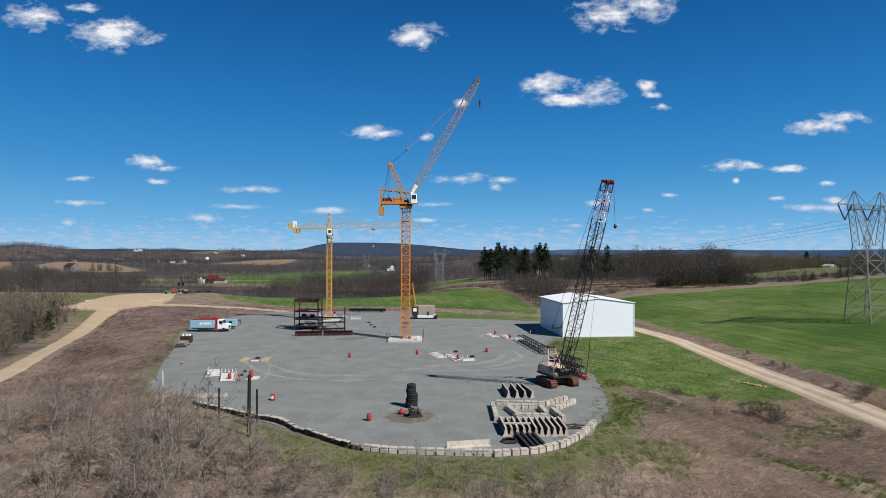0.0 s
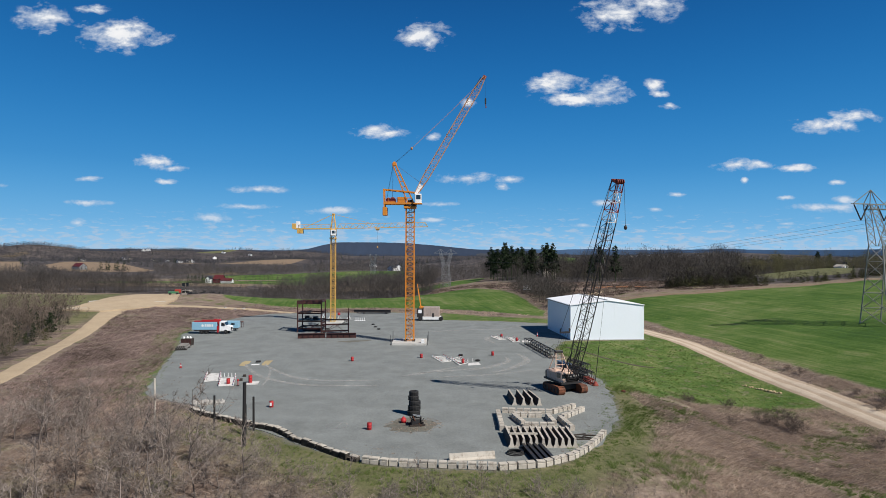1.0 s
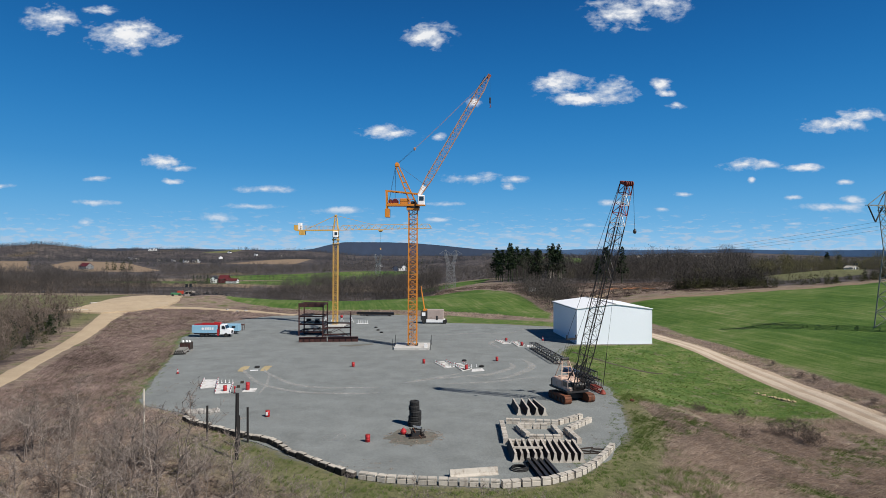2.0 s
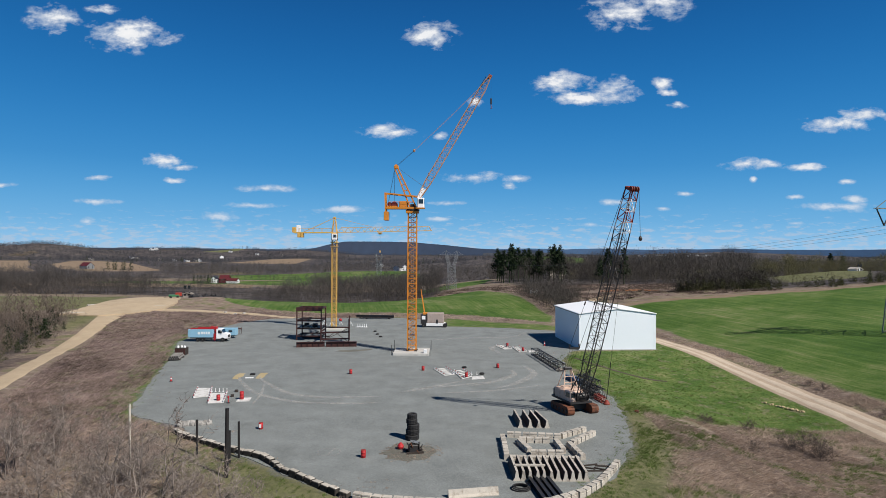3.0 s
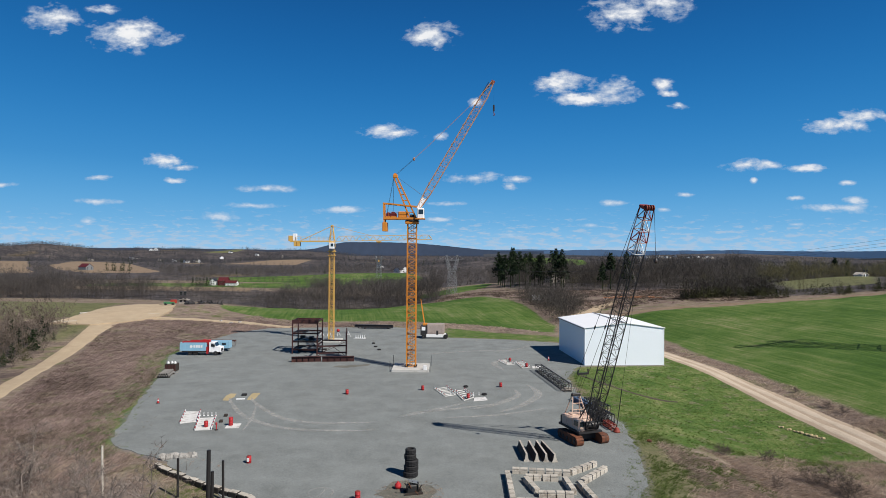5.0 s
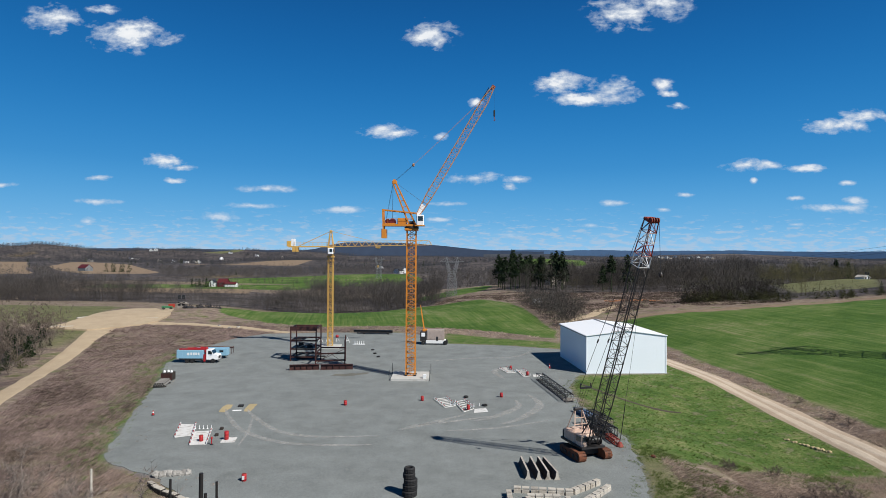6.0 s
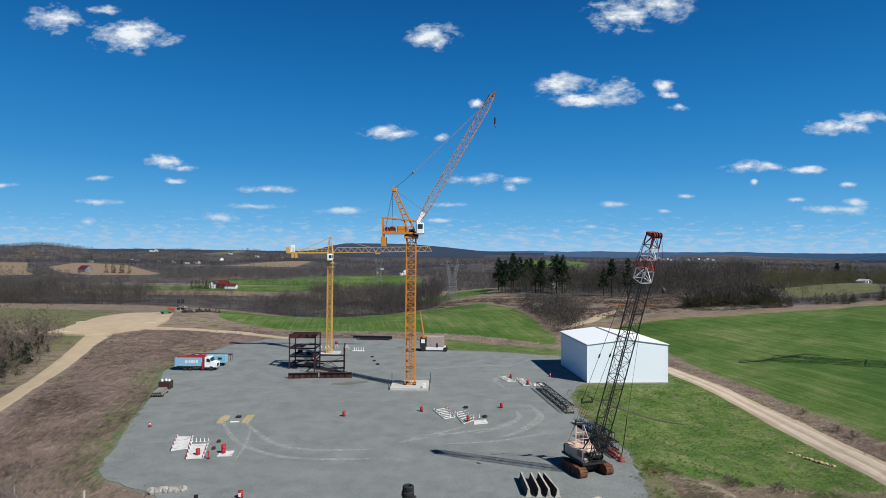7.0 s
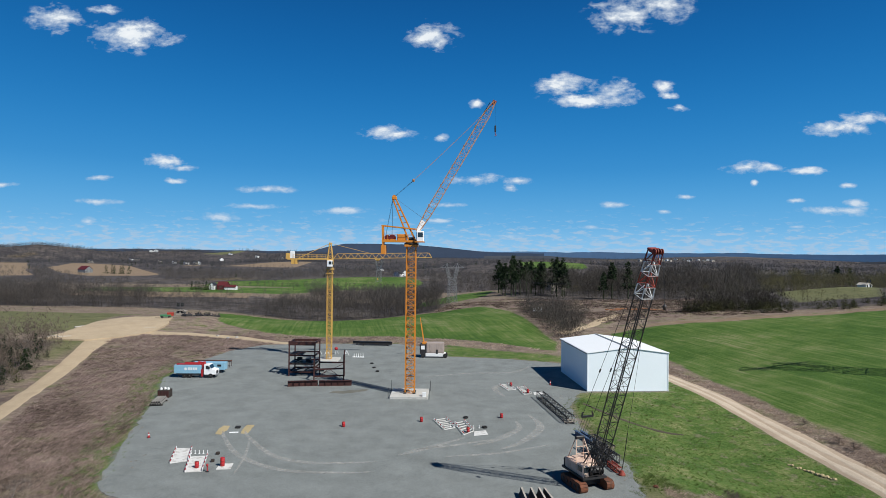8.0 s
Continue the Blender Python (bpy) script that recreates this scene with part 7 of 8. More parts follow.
def twig_fan_tree(seed, h, n, w, limbs=0, wide=None, low=0.12):
    """A far leafless tree: a trunk, a few limbs and a crown of small fans of twigs that open upwards."""
    rng = np.random.default_rng(seed)
    V, F = [], []
    wide = wide or rng.uniform(0.24, 0.34)
    lean = rng.normal(size=2) * 0.05 * h
    prism(np.array([0, 0, -0.5]), np.array([lean[0], lean[1], 0.82 * h]), 0.0055 * h, 0.002 * h, V, F)
    hubs = []
    for i in range(limbs):
        a, u = rng.uniform(0, 6.283), rng.uniform(0.25, 0.6)
        r = wide * h * rng.uniform(0.5, 0.95)
        p = np.array([lean[0] * u, lean[1] * u, u * h])
        q = p + np.array([math.cos(a) * r, math.sin(a) * r, r * rng.uniform(0.6, 1.5)])
        sliver(p, q, 0.01 * h, V, F, rng)
        hubs.append(q)
    for i in range(n):
        a, u = rng.uniform(0, 6.283), rng.uniform(low, 0.96)
        if hubs and i % 3:
            p = hubs[i % len(hubs)] + rng.normal(size=3) * (0.085 * h, 0.085 * h, 0.06 * h)
        else:
            r = wide * h * math.sqrt(max(0.05, 1 - ((u - 0.58) / 0.46) ** 2)) * math.sqrt(rng.uniform(0.05, 1))
            p = np.array([lean[0] * u + math.cos(a) * r, lean[1] * u + math.sin(a) * r, (u - 0.08) * h])
        q = p + (np.array([math.cos(a) * 0.35, math.sin(a) * 0.35, 1.0]) + rng.normal(size=3) * 0.35) * h * rng.uniform(0.035, 0.09)
        b = np.cross(q - p, rng.normal(size=3))
        b = b / (np.linalg.norm(b) + 1e-9) * w * rng.uniform(0.4, 1.2)
        k = len(V)
        V.extend((p, q - b, q + b))
        F.append((k, k + 1, k + 2))
    return np.array(V, np.float32), np.array(F, np.int32)


def conifer(seed, h, rings=16, per=9, r=0.2, bare=0.25):
    rng = np.random.default_rng(seed)
    V, F = [], []
    prism(np.array([0, 0, -0.3]), np.array([0, 0, h]), 0.018 * h, 0.004 * h, V, F)
    for k in range(rings):
        u = bare + (1 - bare) * k / rings
        L = h * r * (1.08 - u) ** 0.75 * rng.uniform(0.7, 1.2)
        for i in range(per):
            a = rng.uniform(0, 6.283)
            c = np.array([0, 0, h * u + rng.uniform(-0.3, 0.3)])
            tip = c + np.array([math.cos(a) * L, math.sin(a) * L, L * rng.uniform(-0.15, 0.3)])
            for j in range(6):
                p = c + (tip - c) * rng.uniform(0.2, 0.95)
                q = p + rng.normal(size=3) * L * 0.22 + (tip - c) * 0.15
                sliver(p, q, 0.05 * h * rng.uniform(0.5, 1), V, F, rng)
    return np.array(V, np.float32), np.array(F, np.int32)


def tuft(seed, n, length, w, lean, flat=0.35):
    """A clump of n blades, combed over by wind and snow."""
    rng = np.random.default_rng(seed)
    V, F = [], []
    for i in range(n):
        a = np.array([*(rng.normal(size=2) * length * 0.35), -0.04])
        ang = rng.normal(0.4, 0.9)
        L = length * rng.uniform(0.5, 1.1)
        up = rng.uniform(flat, 1.0)
        d = np.array([math.cos(ang) * lean, math.sin(ang) * lean, up])
        d /= np.linalg.norm(d)
        sliver(a, a + d * L, w, V, F, rng)
    return np.array(V, np.float32), np.array(F, np.int32)


def scatter(name, kinds, places, material, label, category, seed=1, sink=0.0):
    """Many copies of a few templates joined into one mesh. places: x, y, size."""
    rng = np.random.default_rng(seed)
    P = np.asarray(places, float)
    if not len(P):
        return None
    zs = land(P[:, 0], P[:, 1])
    vs, fs, off = [], [], 0
    for (x, y, s), z in zip(P, zs):
        V, F = kinds[rng.integers(len(kinds))]
        a = rng.uniform(0, 6.283)
        ca, sa = math.cos(a), math.sin(a)
        W = np.empty_like(V)
        W[:, 0] = (V[:, 0] * ca - V[:, 1] * sa) * s + x
        W[:, 1] = (V[:, 0] * sa + V[:, 1] * ca) * s + y
        W[:, 2] = V[:, 2] * s * rng.uniform(0.88, 1.12) + z - sink
        vs.append(W)
        fs.append(F + off)
        off += len(V)
    me = raw_mesh(name, np.concatenate(vs), np.concatenate(fs), material)
    return tagged(new(name, me), label, category, kind="stuff")


def scatter_combed(name, kinds, places, material, label, category, seed=1):
    """Like scatter, but the clumps keep one wind direction."""
    rng = np.random.default_rng(seed)
    P = np.asarray(places, float)
    zs = land(P[:, 0], P[:, 1])
    vs, fs, off = [], [], 0
    for (x, y, s), z in zip(P, zs):
        V, F = kinds[rng.integers(len(kinds))]
        a = 0.9 * math.sin(x / 9 + 1) + 0.8 * math.sin(y / 7 + x / 17) + rng.normal(0, 0.3)
        ca, sa = math.cos(a), math.sin(a)
        W = np.empty_like(V)
        W[:, 0] = (V[:, 0] * ca - V[:, 1] * sa) * s + x
        W[:, 1] = (V[:, 0] * sa + V[:, 1] * ca) * s + y
        W[:, 2] = V[:, 2] * s + z
        vs.append(W)
        fs.append(F + off)
        off += len(V)
    me = raw_mesh(name, np.concatenate(vs), np.concatenate(fs), material)
    return tagged(new(name, me), label, category, kind="stuff")


def sow(n, x0, x1, y0, y1, lo, hi, keep, seed):
    """n random places in a rectangle where keep(x, y) holds, with sizes from lo to hi."""
    rng = np.random.default_rng(seed)
    x, y, s = rng.uniform(x0, x1, n), rng.uniform(y0, y1, n), rng.uniform(lo, hi, n)
    k = keep(x, y)
    return np.stack([x[k], y[k], s[k]], 1)


def patchy(x, y, scale, seed=0.0):
    """A slow random field, about -1 to 1."""
    x, y = x / scale + seed, y / scale - seed
    return (np.sin(x * 1.7 + 2 * np.sin(y * 0.9)) + np.sin(y * 1.9 + 1.6 * np.sin(x * 1.1 + 1)) + 0.7 * np.sin(3.1 * x + 2.3 * y)) / 2.4


def wild(x, y):
    """Rough ground: off the yard, the roads, the mown strips and the crops."""
    return (away(x, y, PAD) > 0.8) & (off_line(x, y, ROAD2) > 2.2) & (off_line(x, y, ROAD3) > 1.8) & (off_line(x, y, ROAD1) > 2.4) & (nearest(x, y, GREEN) > 0.5)


# near brush on the slope in front of the yard
BRUSH = [bare_tree(10 + k, 3.6, 5, 5, 3, 0.026, 0.5, 0.15, 3) for k in range(6)]
SAPLING = [bare_tree(30 + k, 6.0, 12, 6, 6, 0.024, 0.34, 0.2, 1) for k in range(5)]
front = [(-80, 66), (-58, 64), (-42, 66), (-35, 63), (-28, 57.5), (-19, 51.5), (-12, 46.5), (-4, 43), (8, 42), (22, 44), (30, 36), (30, 15), (-80, 15)]
scatter("brush", BRUSH, np.concatenate([sow(420, -78, -14, 30, 66, 0.4, 1.0, lambda x, y: (away(x, y, front) < 0) & wild(x, y), 3),
                                        sow(220, -16, 24, 26, 45, 0.3, 0.62, lambda x, y: (away(x, y, front) < 0) & wild(x, y), 4),
                                        sow(150, -36, -12, 40, 57, 0.4, 0.8, lambda x, y: (away(x, y, front) < 0.5) & wild(x, y), 86),
                                        sow(110, -14, 14, 40, 46.5, 0.4, 0.72, lambda x, y: wild(x, y), 87)]),
        M["twig_near"], "dense leafless grey-brown brush on the front slope", "brush", 5)
scatter("saplings", SAPLING, np.concatenate([sow(200, -76, -16, 30, 60, 0.55, 1.35, lambda x, y: (away(x, y, front) < -2) & wild(x, y), 7), [(-23.3, 47.6, 1.25), (-20.5, 46.2, 1.0), (-27.0, 49.5, 1.2), (-3.4, 44.6, 0.62), (-8.6, 45.4, 0.6)]]),
        M["twig_near"], "thin leafless saplings rising from the brush", "saplings", 8)
# dead grass
STRAW = [tuft(k, 20, 0.8, 0.036, 1.5) for k in range(8)]
LOW = [tuft(40 + k, 22, 0.34, 0.03, 0.8, 0.5) for k in range(8)]
scatter_combed("dead_grass", STRAW, np.concatenate([sow(18500, 17, 58, 30, 92, 0.6, 1.35, lambda x, y: wild(x, y) & (nearest(x, y, MOWN[:1] + MOWN[2:3]) > -0.5) & (patchy(x, y, 6) > -0.8) & ((patchy(x, y, 4.5, 4) < 0.3) | (patchy(x, y, 1.3, 2) > 0.2)), 11),
                                                    sow(3200, -40, 26, 34, 60, 0.5, 1.0, lambda x, y: wild(x, y) & (nearest(x, y, MOWN[2:3]) > -1.0), 12), sow(4200, -78, -20, 34, 70, 0.5, 1.1, lambda x, y: wild(x, y) & (patchy(x, y, 6, 3) > -0.3), 68)]),
               M["straw"], "flattened tan dead grass", "dead grass", 13)
scatter_combed("dark_weeds", STRAW, np.concatenate([sow(6000, -72, -34, 58, 110, 0.5, 1.1, lambda x, y: wild(x, y) & ((x > -60 - 0.46 * (y - 84)) | (y < 80)) & (patchy(x, y, 5, 7) > -0.2), 83), sow(5000, -108, -34, 58, 186, 0.6, 1.3, lambda x, y: wild(x, y) & ((x > -62 - 0.46 * (y - 84)) | (y < 80)) & (patchy(x, y, 8, 5) > 0.1), 72)]), M["weed_dark"], "dark brown rotted weeds among dead grass", "weeds", 73)
scatter_combed("green_tufts", LOW, sow(9000, 16, 58, 30, 82, 0.8, 1.8, lambda x, y: wild(x, y) & (patchy(x, y, 4.5, 4) > 0.15), 74), M["grass_blade"], "new green grass coming through dead straw", "grass", 75)
scatter_combed("dead_weeds", STRAW, np.concatenate([sow(2500, -72, -36, 60, 112, 0.45, 1.0, lambda x, y: wild(x, y) & ((x > -60 - 0.46 * (y - 84)) | (y < 80)), 84), sow(19000, -108, -34, 58, 186, 0.7, 1.5, lambda x, y: wild(x, y) & (off_line(x, y, ROAD2) > 2.2) & ((x > -62 - 0.46 * (y - 84)) | (y < 80)) & (patchy(x, y, 9, 2) > -0.7), 14)]),
               M["straw_red"], "reddish-brown dead weeds on the hillside", "dead grass", 15)
scatter_combed("verge_grass", LOW, np.concatenate([sow(9500, -34, 27, 40, 92, 0.7, 1.3, lambda x, y: wild(x, y) & (nearest(x, y, MOWN[2:3]) < 1.5) & (patchy(x, y, 3.5) > -0.2), 16),
                                                   sow(11000, -66, 20, 49, 146, 0.35, 1.0, lambda x, y: (away(x, y, PAD) > -0.6 - patchy(x, y, 4) * step(-20, -34, x)) & (away(x, y, PAD) < 1.2) & (patchy(x, y, 3, 2) > -0.4), 85), sow(3500, -70, -34, 66, 146, 0.6, 1.2, lambda x, y: wild(x, y) & (nearest(x, y, MOWN[3:]) < 0.8) & (patchy(x, y, 4, 1) > -0.3), 82), sow(5200, 9, 23, 50, 118, 0.4, 1.1, lambda x, y: (away(x, y, PAD) > -1.6 - 1.2 * patchy(x, y, 3, 6)) & (away(x, y, PAD) < 1.6) & (patchy(x, y, 2.2, 5) > -0.25) & (np.hypot(x - 12.75, y - 78.3) > 3.6), 69), sow(5000, 15, 50, 76, 150, 0.5, 1.0, lambda x, y: wild(x, y) & (nearest(x, y, MOWN[:1]) < 1) & (away(x, y, [(21, 123), (37, 125), (35, 145), (19, 143)]) > 0.3), 17)]),
               M["grass_blade"], "short spring grass round the yard", "grass", 18)
scatter_combed("lane_scrub", STRAW, np.concatenate([sow(5200, 38, 60, 50, 165, 0.6, 1.3, lambda x, y: (off_line(x, y, ROAD1) > 2.2) & (off_line(x, y, ROAD1) < 6.2) & (x > 44 - 0.1 * (y - 130)) & (patchy(x, y, 3.0) > -0.6), 19),
                                                    sow(2600, -70, 30, 172, 216, 0.8, 1.4, lambda x, y: (away(x, y, PAD) > 1) & (off_line(x, y, ROAD3) > 2.2) & (nearest(x, y, GREEN) > 0) & (nearest(x, y, MOWN) > 0), 20)]),
               M["straw"], "brown scrub along the field edge", "scrub", 21)


scatter("rim_weeds", LOW, np.concatenate([sow(9000, -66, 22, 46, 180, 0.3, 0.8, lambda x, y: (away(x, y, PAD) < -0.2) & (away(x, y, PAD) > -3.5 - 2 * patchy(x, y, 5)) & (patchy(x, y, 4, 3) > 0.1) & (away(x, y, [(21, 123), (37, 125), (35, 145), (19, 143)]) > 0.3), 61),
                                          sow(500, -9, -2, 58, 66, 0.3, 0.8, lambda x, y: np.hypot(x + 5.2, y - 62) < 3.0, 62)]), M["straw"], "sparse dry weeds in the gravel", "weeds", 63, -0.04)


# single shrubs that stand clear
BUSHY = [bare_tree(90 + k, 2.6, 7, 6, 5, 0.022, 0.62, 0.05, 5) for k in range(4)]


def shrub(x, y, s, k, label="leafless grey-brown shrub in dead grass"):
    V, F = BUSHY[k % 4]
    W = V * s
    me = raw_mesh("shrub", W, F, M["bark"])
    tagged(new("shrub", me), label, "shrub", "single shrubs").matrix_basis = pose(x, y, float(land(x, y)), 0, 0, 37 * k)


for k, (x, y, s) in enumerate(((36.4, 72.6, 1.0), (37.6, 71.0, 1.05), (35.2, 73.4, 0.8), (37.2, 69.6, 0.8), (28.1, 77.6, 0.62), (28.9, 78.4, 0.5), (33.8, 79.2, 0.7), (52.3, 77.2, 0.75), (53.4, 78.6, 0.8), (52.2, 82.6, 0.5), (52.4, 96.0, 0.5), (51.6, 98.6, 0.45), (30.5, 70.4, 0.6), (51.5, 106.5, 0.45),
                              (39.5, 140.5, 0.65), (40.8, 142.6, 0.6), (46.5, 62.0, 0.5), (42.8, 64.5, 0.6), (28.2, 78.0, 0.35), (50.4, 76.0, 0.4))):
    shrub(x, y, s, k)

# thicket on the road's far side
THICK = [bare_tree(60 + k, 9.0, 8, 4, 3, 0.065, 0.36, 0.15, 2, True) for k in range(5)]
CEDAR = [conifer(80 + k, 4.5, 12, 8, 0.24, 0.05) for k in range(3)]
left_side = lambda x, y: (off_line(x, y, ROAD2) > 4.5) & (x < -64 - 0.47 * (y - 88)) & (y < 168)
scatter("thicket", THICK, np.concatenate([sow(900, -165, -66, 64, 172, 0.65, 1.3, lambda x, y: left_side(x, y) & (off_line(x, y, ROAD2) > 8), 23), sow(800, -120, -60, 64, 165, 0.2, 0.5, lambda x, y: left_side(x, y) & (off_line(x, y, ROAD2) < 14), 22)]), M["bark"], "leafless thicket beyond the dirt road", "thicket", 24)
scatter("cedars", CEDAR, sow(300, -150, -66, 66, 160, 0.4, 1.15, lambda x, y: left_side(x, y) & (off_line(x, y, ROAD2) < 24) & (off_line(x, y, ROAD2) > 6.5), 25), M["pine"], "dark green cedars among bare trees", "cedars", 26)
scatter("road_bushes", [conifer(210 + k, 3.0, 7, 6, 0.5, 0.0) for k in range(4)], sow(260, -116, -62, 66, 160, 0.4, 1.1, lambda x, y: left_side(x, y) & (off_line(x, y, ROAD2) < 14) & (patchy(x, y, 9, 2) > -0.2), 80), M["olive_leaf"], "olive-green bushes beside the dirt road", "bushes", 81)

# woods
MID = [twig_fan_tree(100 + k, 15.0, 190, 0.085, 6, 0.3, 0.05) for k in range(7)]
SHRUB_FAR = [twig_fan_tree(120 + k, 5.0, 76, 0.07, 4, 0.55, 0.02) for k in range(5)]
edge_mid = [(-290, 296), (-138, 336), (-104, 322), (-72, 303), (-30, 296), (-18, 292), (-14, 330), (-24, 370), (-60, 420), (-160, 440), (-320, 420)]
scatter("valley_woods", MID, np.concatenate([sow(850, -110, -10, 285, 440, 0.65, 1.0, lambda x, y: (away(x, y, edge_mid) < 0) & (away(x, y, edge_mid) > -34), 31), sow(1100, -320, -105, 285, 400, 0.28, 0.55, lambda x, y: (away(x, y, edge_mid) < 0) & (away(x, y, edge_mid) > -46), 30), sow(700, -330, -190, 285, 400, 0.6, 1.0, lambda x, y: (away(x, y, edge_mid) < -2) & (away(x, y, edge_mid) > -40), 29)]), M["bark_far"], "bare brown woods along the valley", "woods", 32)
scatter("woods_edge", SHRUB_FAR, sow(900, -320, -10, 280, 345, 0.6, 1.2, lambda x, y: np.abs(away(x, y, edge_mid)) < 9, 33), M["bark_far"], "brown undergrowth along the woods", "undergrowth", 34)
edge_right = [(14, 352), (25, 338), (40, 330), (76, 324), (112, 318), (106, 280), (97, 248), (104, 230), (132, 228), (200, 239), (330, 262), (520, 330), (520, 560), (230, 560), (110, 520), (60, 470), (20, 420)]
clear_r = PASTURE[1:2]


def beyond(x, y):
    """Tall trees keep off the clearing and the ground before it."""
    return (away(x, y, edge_right) < -6) & (nearest(x, y, clear_r) > 3) & ~vista(x, y)


def vista(x, y):
    """The open strip through which the far pasture shows."""
    return (x > 0.475 * (y - 12)) & (x < 0.67 * (y - 12)) & (y < 348) & (away(x, y, edge_right) < -3.5)


TALL = [twig_fan_tree(190 + k, 20.0, 380, 0.085, 9, 0.3, 0.06) for k in range(7)]
scatter("ridge_woods", TALL, np.concatenate([sow(800, 14, 330, 224, 560, 0.5, 0.85, lambda x, y: beyond(x, y) & (x < 0.44 * y), 35), sow(420, 90, 560, 224, 560, 0.22, 0.45, lambda x, y: beyond(x, y) & (x > 0.42 * y), 89), sow(300, 130, 420, 320, 470, 0.42, 0.72, lambda x, y: beyond(x, y) & (x > 0.43 * y) & (x < 0.9 * y) & (patchy(x, y, 30, 2) > -0.3), 90), sow(260, 50, 250, 320, 440, 0.7, 1.0, lambda x, y: beyond(x, y) & (x > 0.19 * y) & (x < 0.45 * y), 45)]), M["bark_mid"], "tall bare woods beyond the crop field", "woods", 36)
# same trees again in a darker bark, coloured as if shaded
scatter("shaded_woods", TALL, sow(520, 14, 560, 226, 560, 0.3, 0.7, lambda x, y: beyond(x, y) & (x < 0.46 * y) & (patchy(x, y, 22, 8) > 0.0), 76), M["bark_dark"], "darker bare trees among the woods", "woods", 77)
scatter("pinewood_trees", MID, sow(420, 8, 135, 372, 560, 0.8, 1.15, lambda x, y: (x > 0.03 * y) & (x < 0.3 * y) & (nearest(x, y, GREEN) > 5), 70), M["bark_mid"], "bare trees standing behind tall pines", "woods", 88)
# dark bark puts the shade at the trees' feet into the brush
scatter("wood_floor_brush", SHRUB_FAR, sow(1300, 14, 300, 226, 400, 0.5, 1.1, lambda x, y: beyond(x, y) & (x < 0.5 * y), 59), M["bark_dark"], "brush under bare trees, coloured dark for shade", "undergrowth", 60)
BELT = [(83, 240.5), (100, 244.5), (112, 241.5)]
BELT_LOW = [(112, 241), (124, 239), (140, 238), (158, 241)]
BUSH = [conifer(200 + k, 3.2, 7, 6, 0.5, 0.0) for k in range(4)]
scatter("field_bushes", BUSH, sow(1000, 66, 330, 220, 266, 0.7, 1.4, lambda x, y: (np.abs(away(x, y, edge_right) + 3) < 6) & (patchy(x, y, 9, 6) > -0.45) & ~vista(x, y), 78), M["olive_leaf"], "dark olive bushes along the field edge", "bushes", 79)
scatter("bush_belt", BUSH, np.concatenate([sow(420, 78, 120, 230, 252, 0.8, 1.6, lambda x, y: (off_line(x, y, BELT) < 3.2) & (patchy(x, y, 5, 4) > -0.5), 178), sow(130, 108, 162, 230, 252, 0.4, 0.85, lambda x, y: off_line(x, y, BELT_LOW) < 2.5, 184)]), M["olive_leaf"], "dark olive bushes in a belt behind the crop field", "bushes", 179)
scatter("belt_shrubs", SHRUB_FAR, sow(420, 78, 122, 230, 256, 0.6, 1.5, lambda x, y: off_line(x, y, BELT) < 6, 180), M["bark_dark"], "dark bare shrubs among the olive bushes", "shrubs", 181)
scatter("belt_trees", MID, np.concatenate([sow(110, 84, 230, 240, 330, 0.35, 0.65, lambda x, y: (away(x, y, edge_right) < -8) & (patchy(x, y, 10, 2) > 0.15), 182), sow(330, 150, 320, 349, 420, 0.5, 1.0, lambda x, y: (away(x, y, edge_right) < -8), 185)]), M["bud_olive"], "olive budding trees round the pasture", "trees", 183)
scatter("budding_woods", MID, sow(420, 30, 520, 235, 560, 0.3, 0.5, lambda x, y: beyond(x, y) & (patchy(x, y, 24, 5) > 0.0), 46), M["bud_olive"], "olive budding trees among bare woods", "woods", 47)
scatter("ridge_undergrowth", SHRUB_FAR, np.concatenate([sow(3200, 14, 420, 222, 352, 0.4, 1.05, lambda x, y: (np.abs(away(x, y, edge_right) + 8) < 9) & ~vista(x, y), 37), sow(300, 110, 230, 235, 275, 0.25, 0.5, lambda x, y: (nearest(x, y, clear_r) > 2) & (nearest(x, y, GREEN) > 8), 48)]), M["bark_mid"], "brown undergrowth at the wood's edge", "undergrowth", 38)
scatter("olive_shrubs", SHRUB_FAR, sow(900, 60, 420, 222, 330, 0.35, 0.75, lambda x, y: (np.abs(away(x, y, edge_right) + 6) < 9) & (patchy(x, y, 12, 7) > 0.1) & ~vista(x, y), 49), M["bud_olive"], "olive shrubs along the field edge", "shrubs", 50)
scatter("field_thicket", SHRUB_FAR, sow(1500, 2, 48, 184, 262, 0.6, 1.35, lambda x, y: (nearest(x, y, GREEN) > 1.5) & (away(x, y, [(5, 236), (13, 216), (20, 192), (28, 186), (34, 190), (30, 204), (40, 224), (34, 256), (22, 256)]) < 1), 39), M["bark_mid"], "grey bare thicket behind the shed", "thicket", 40)
scatter("slope_scrub", SHRUB_FAR, sow(1500, -25, 112, 212, 352, 0.08, 0.3, lambda x, y: (nearest(x, y, GREEN) > 2) & (away(x, y, edge_right) > 0) & (away(x, y, edge_mid) > 0) & (patchy(x, y, 14) > -0.2), 41), M["straw_red"], "reddish scrub on the clearing", "scrub", 42)
scatter("edge_cedars", CEDAR, sow(420, 70, 420, 222, 300, 0.5, 1.1, lambda x, y: (np.abs(away(x, y, edge_right) + 5) < 6) & (patchy(x, y, 20, 3) > 0.2), 43), M["pine"], "dark evergreen bushes at the wood's edge", "evergreens", 44)
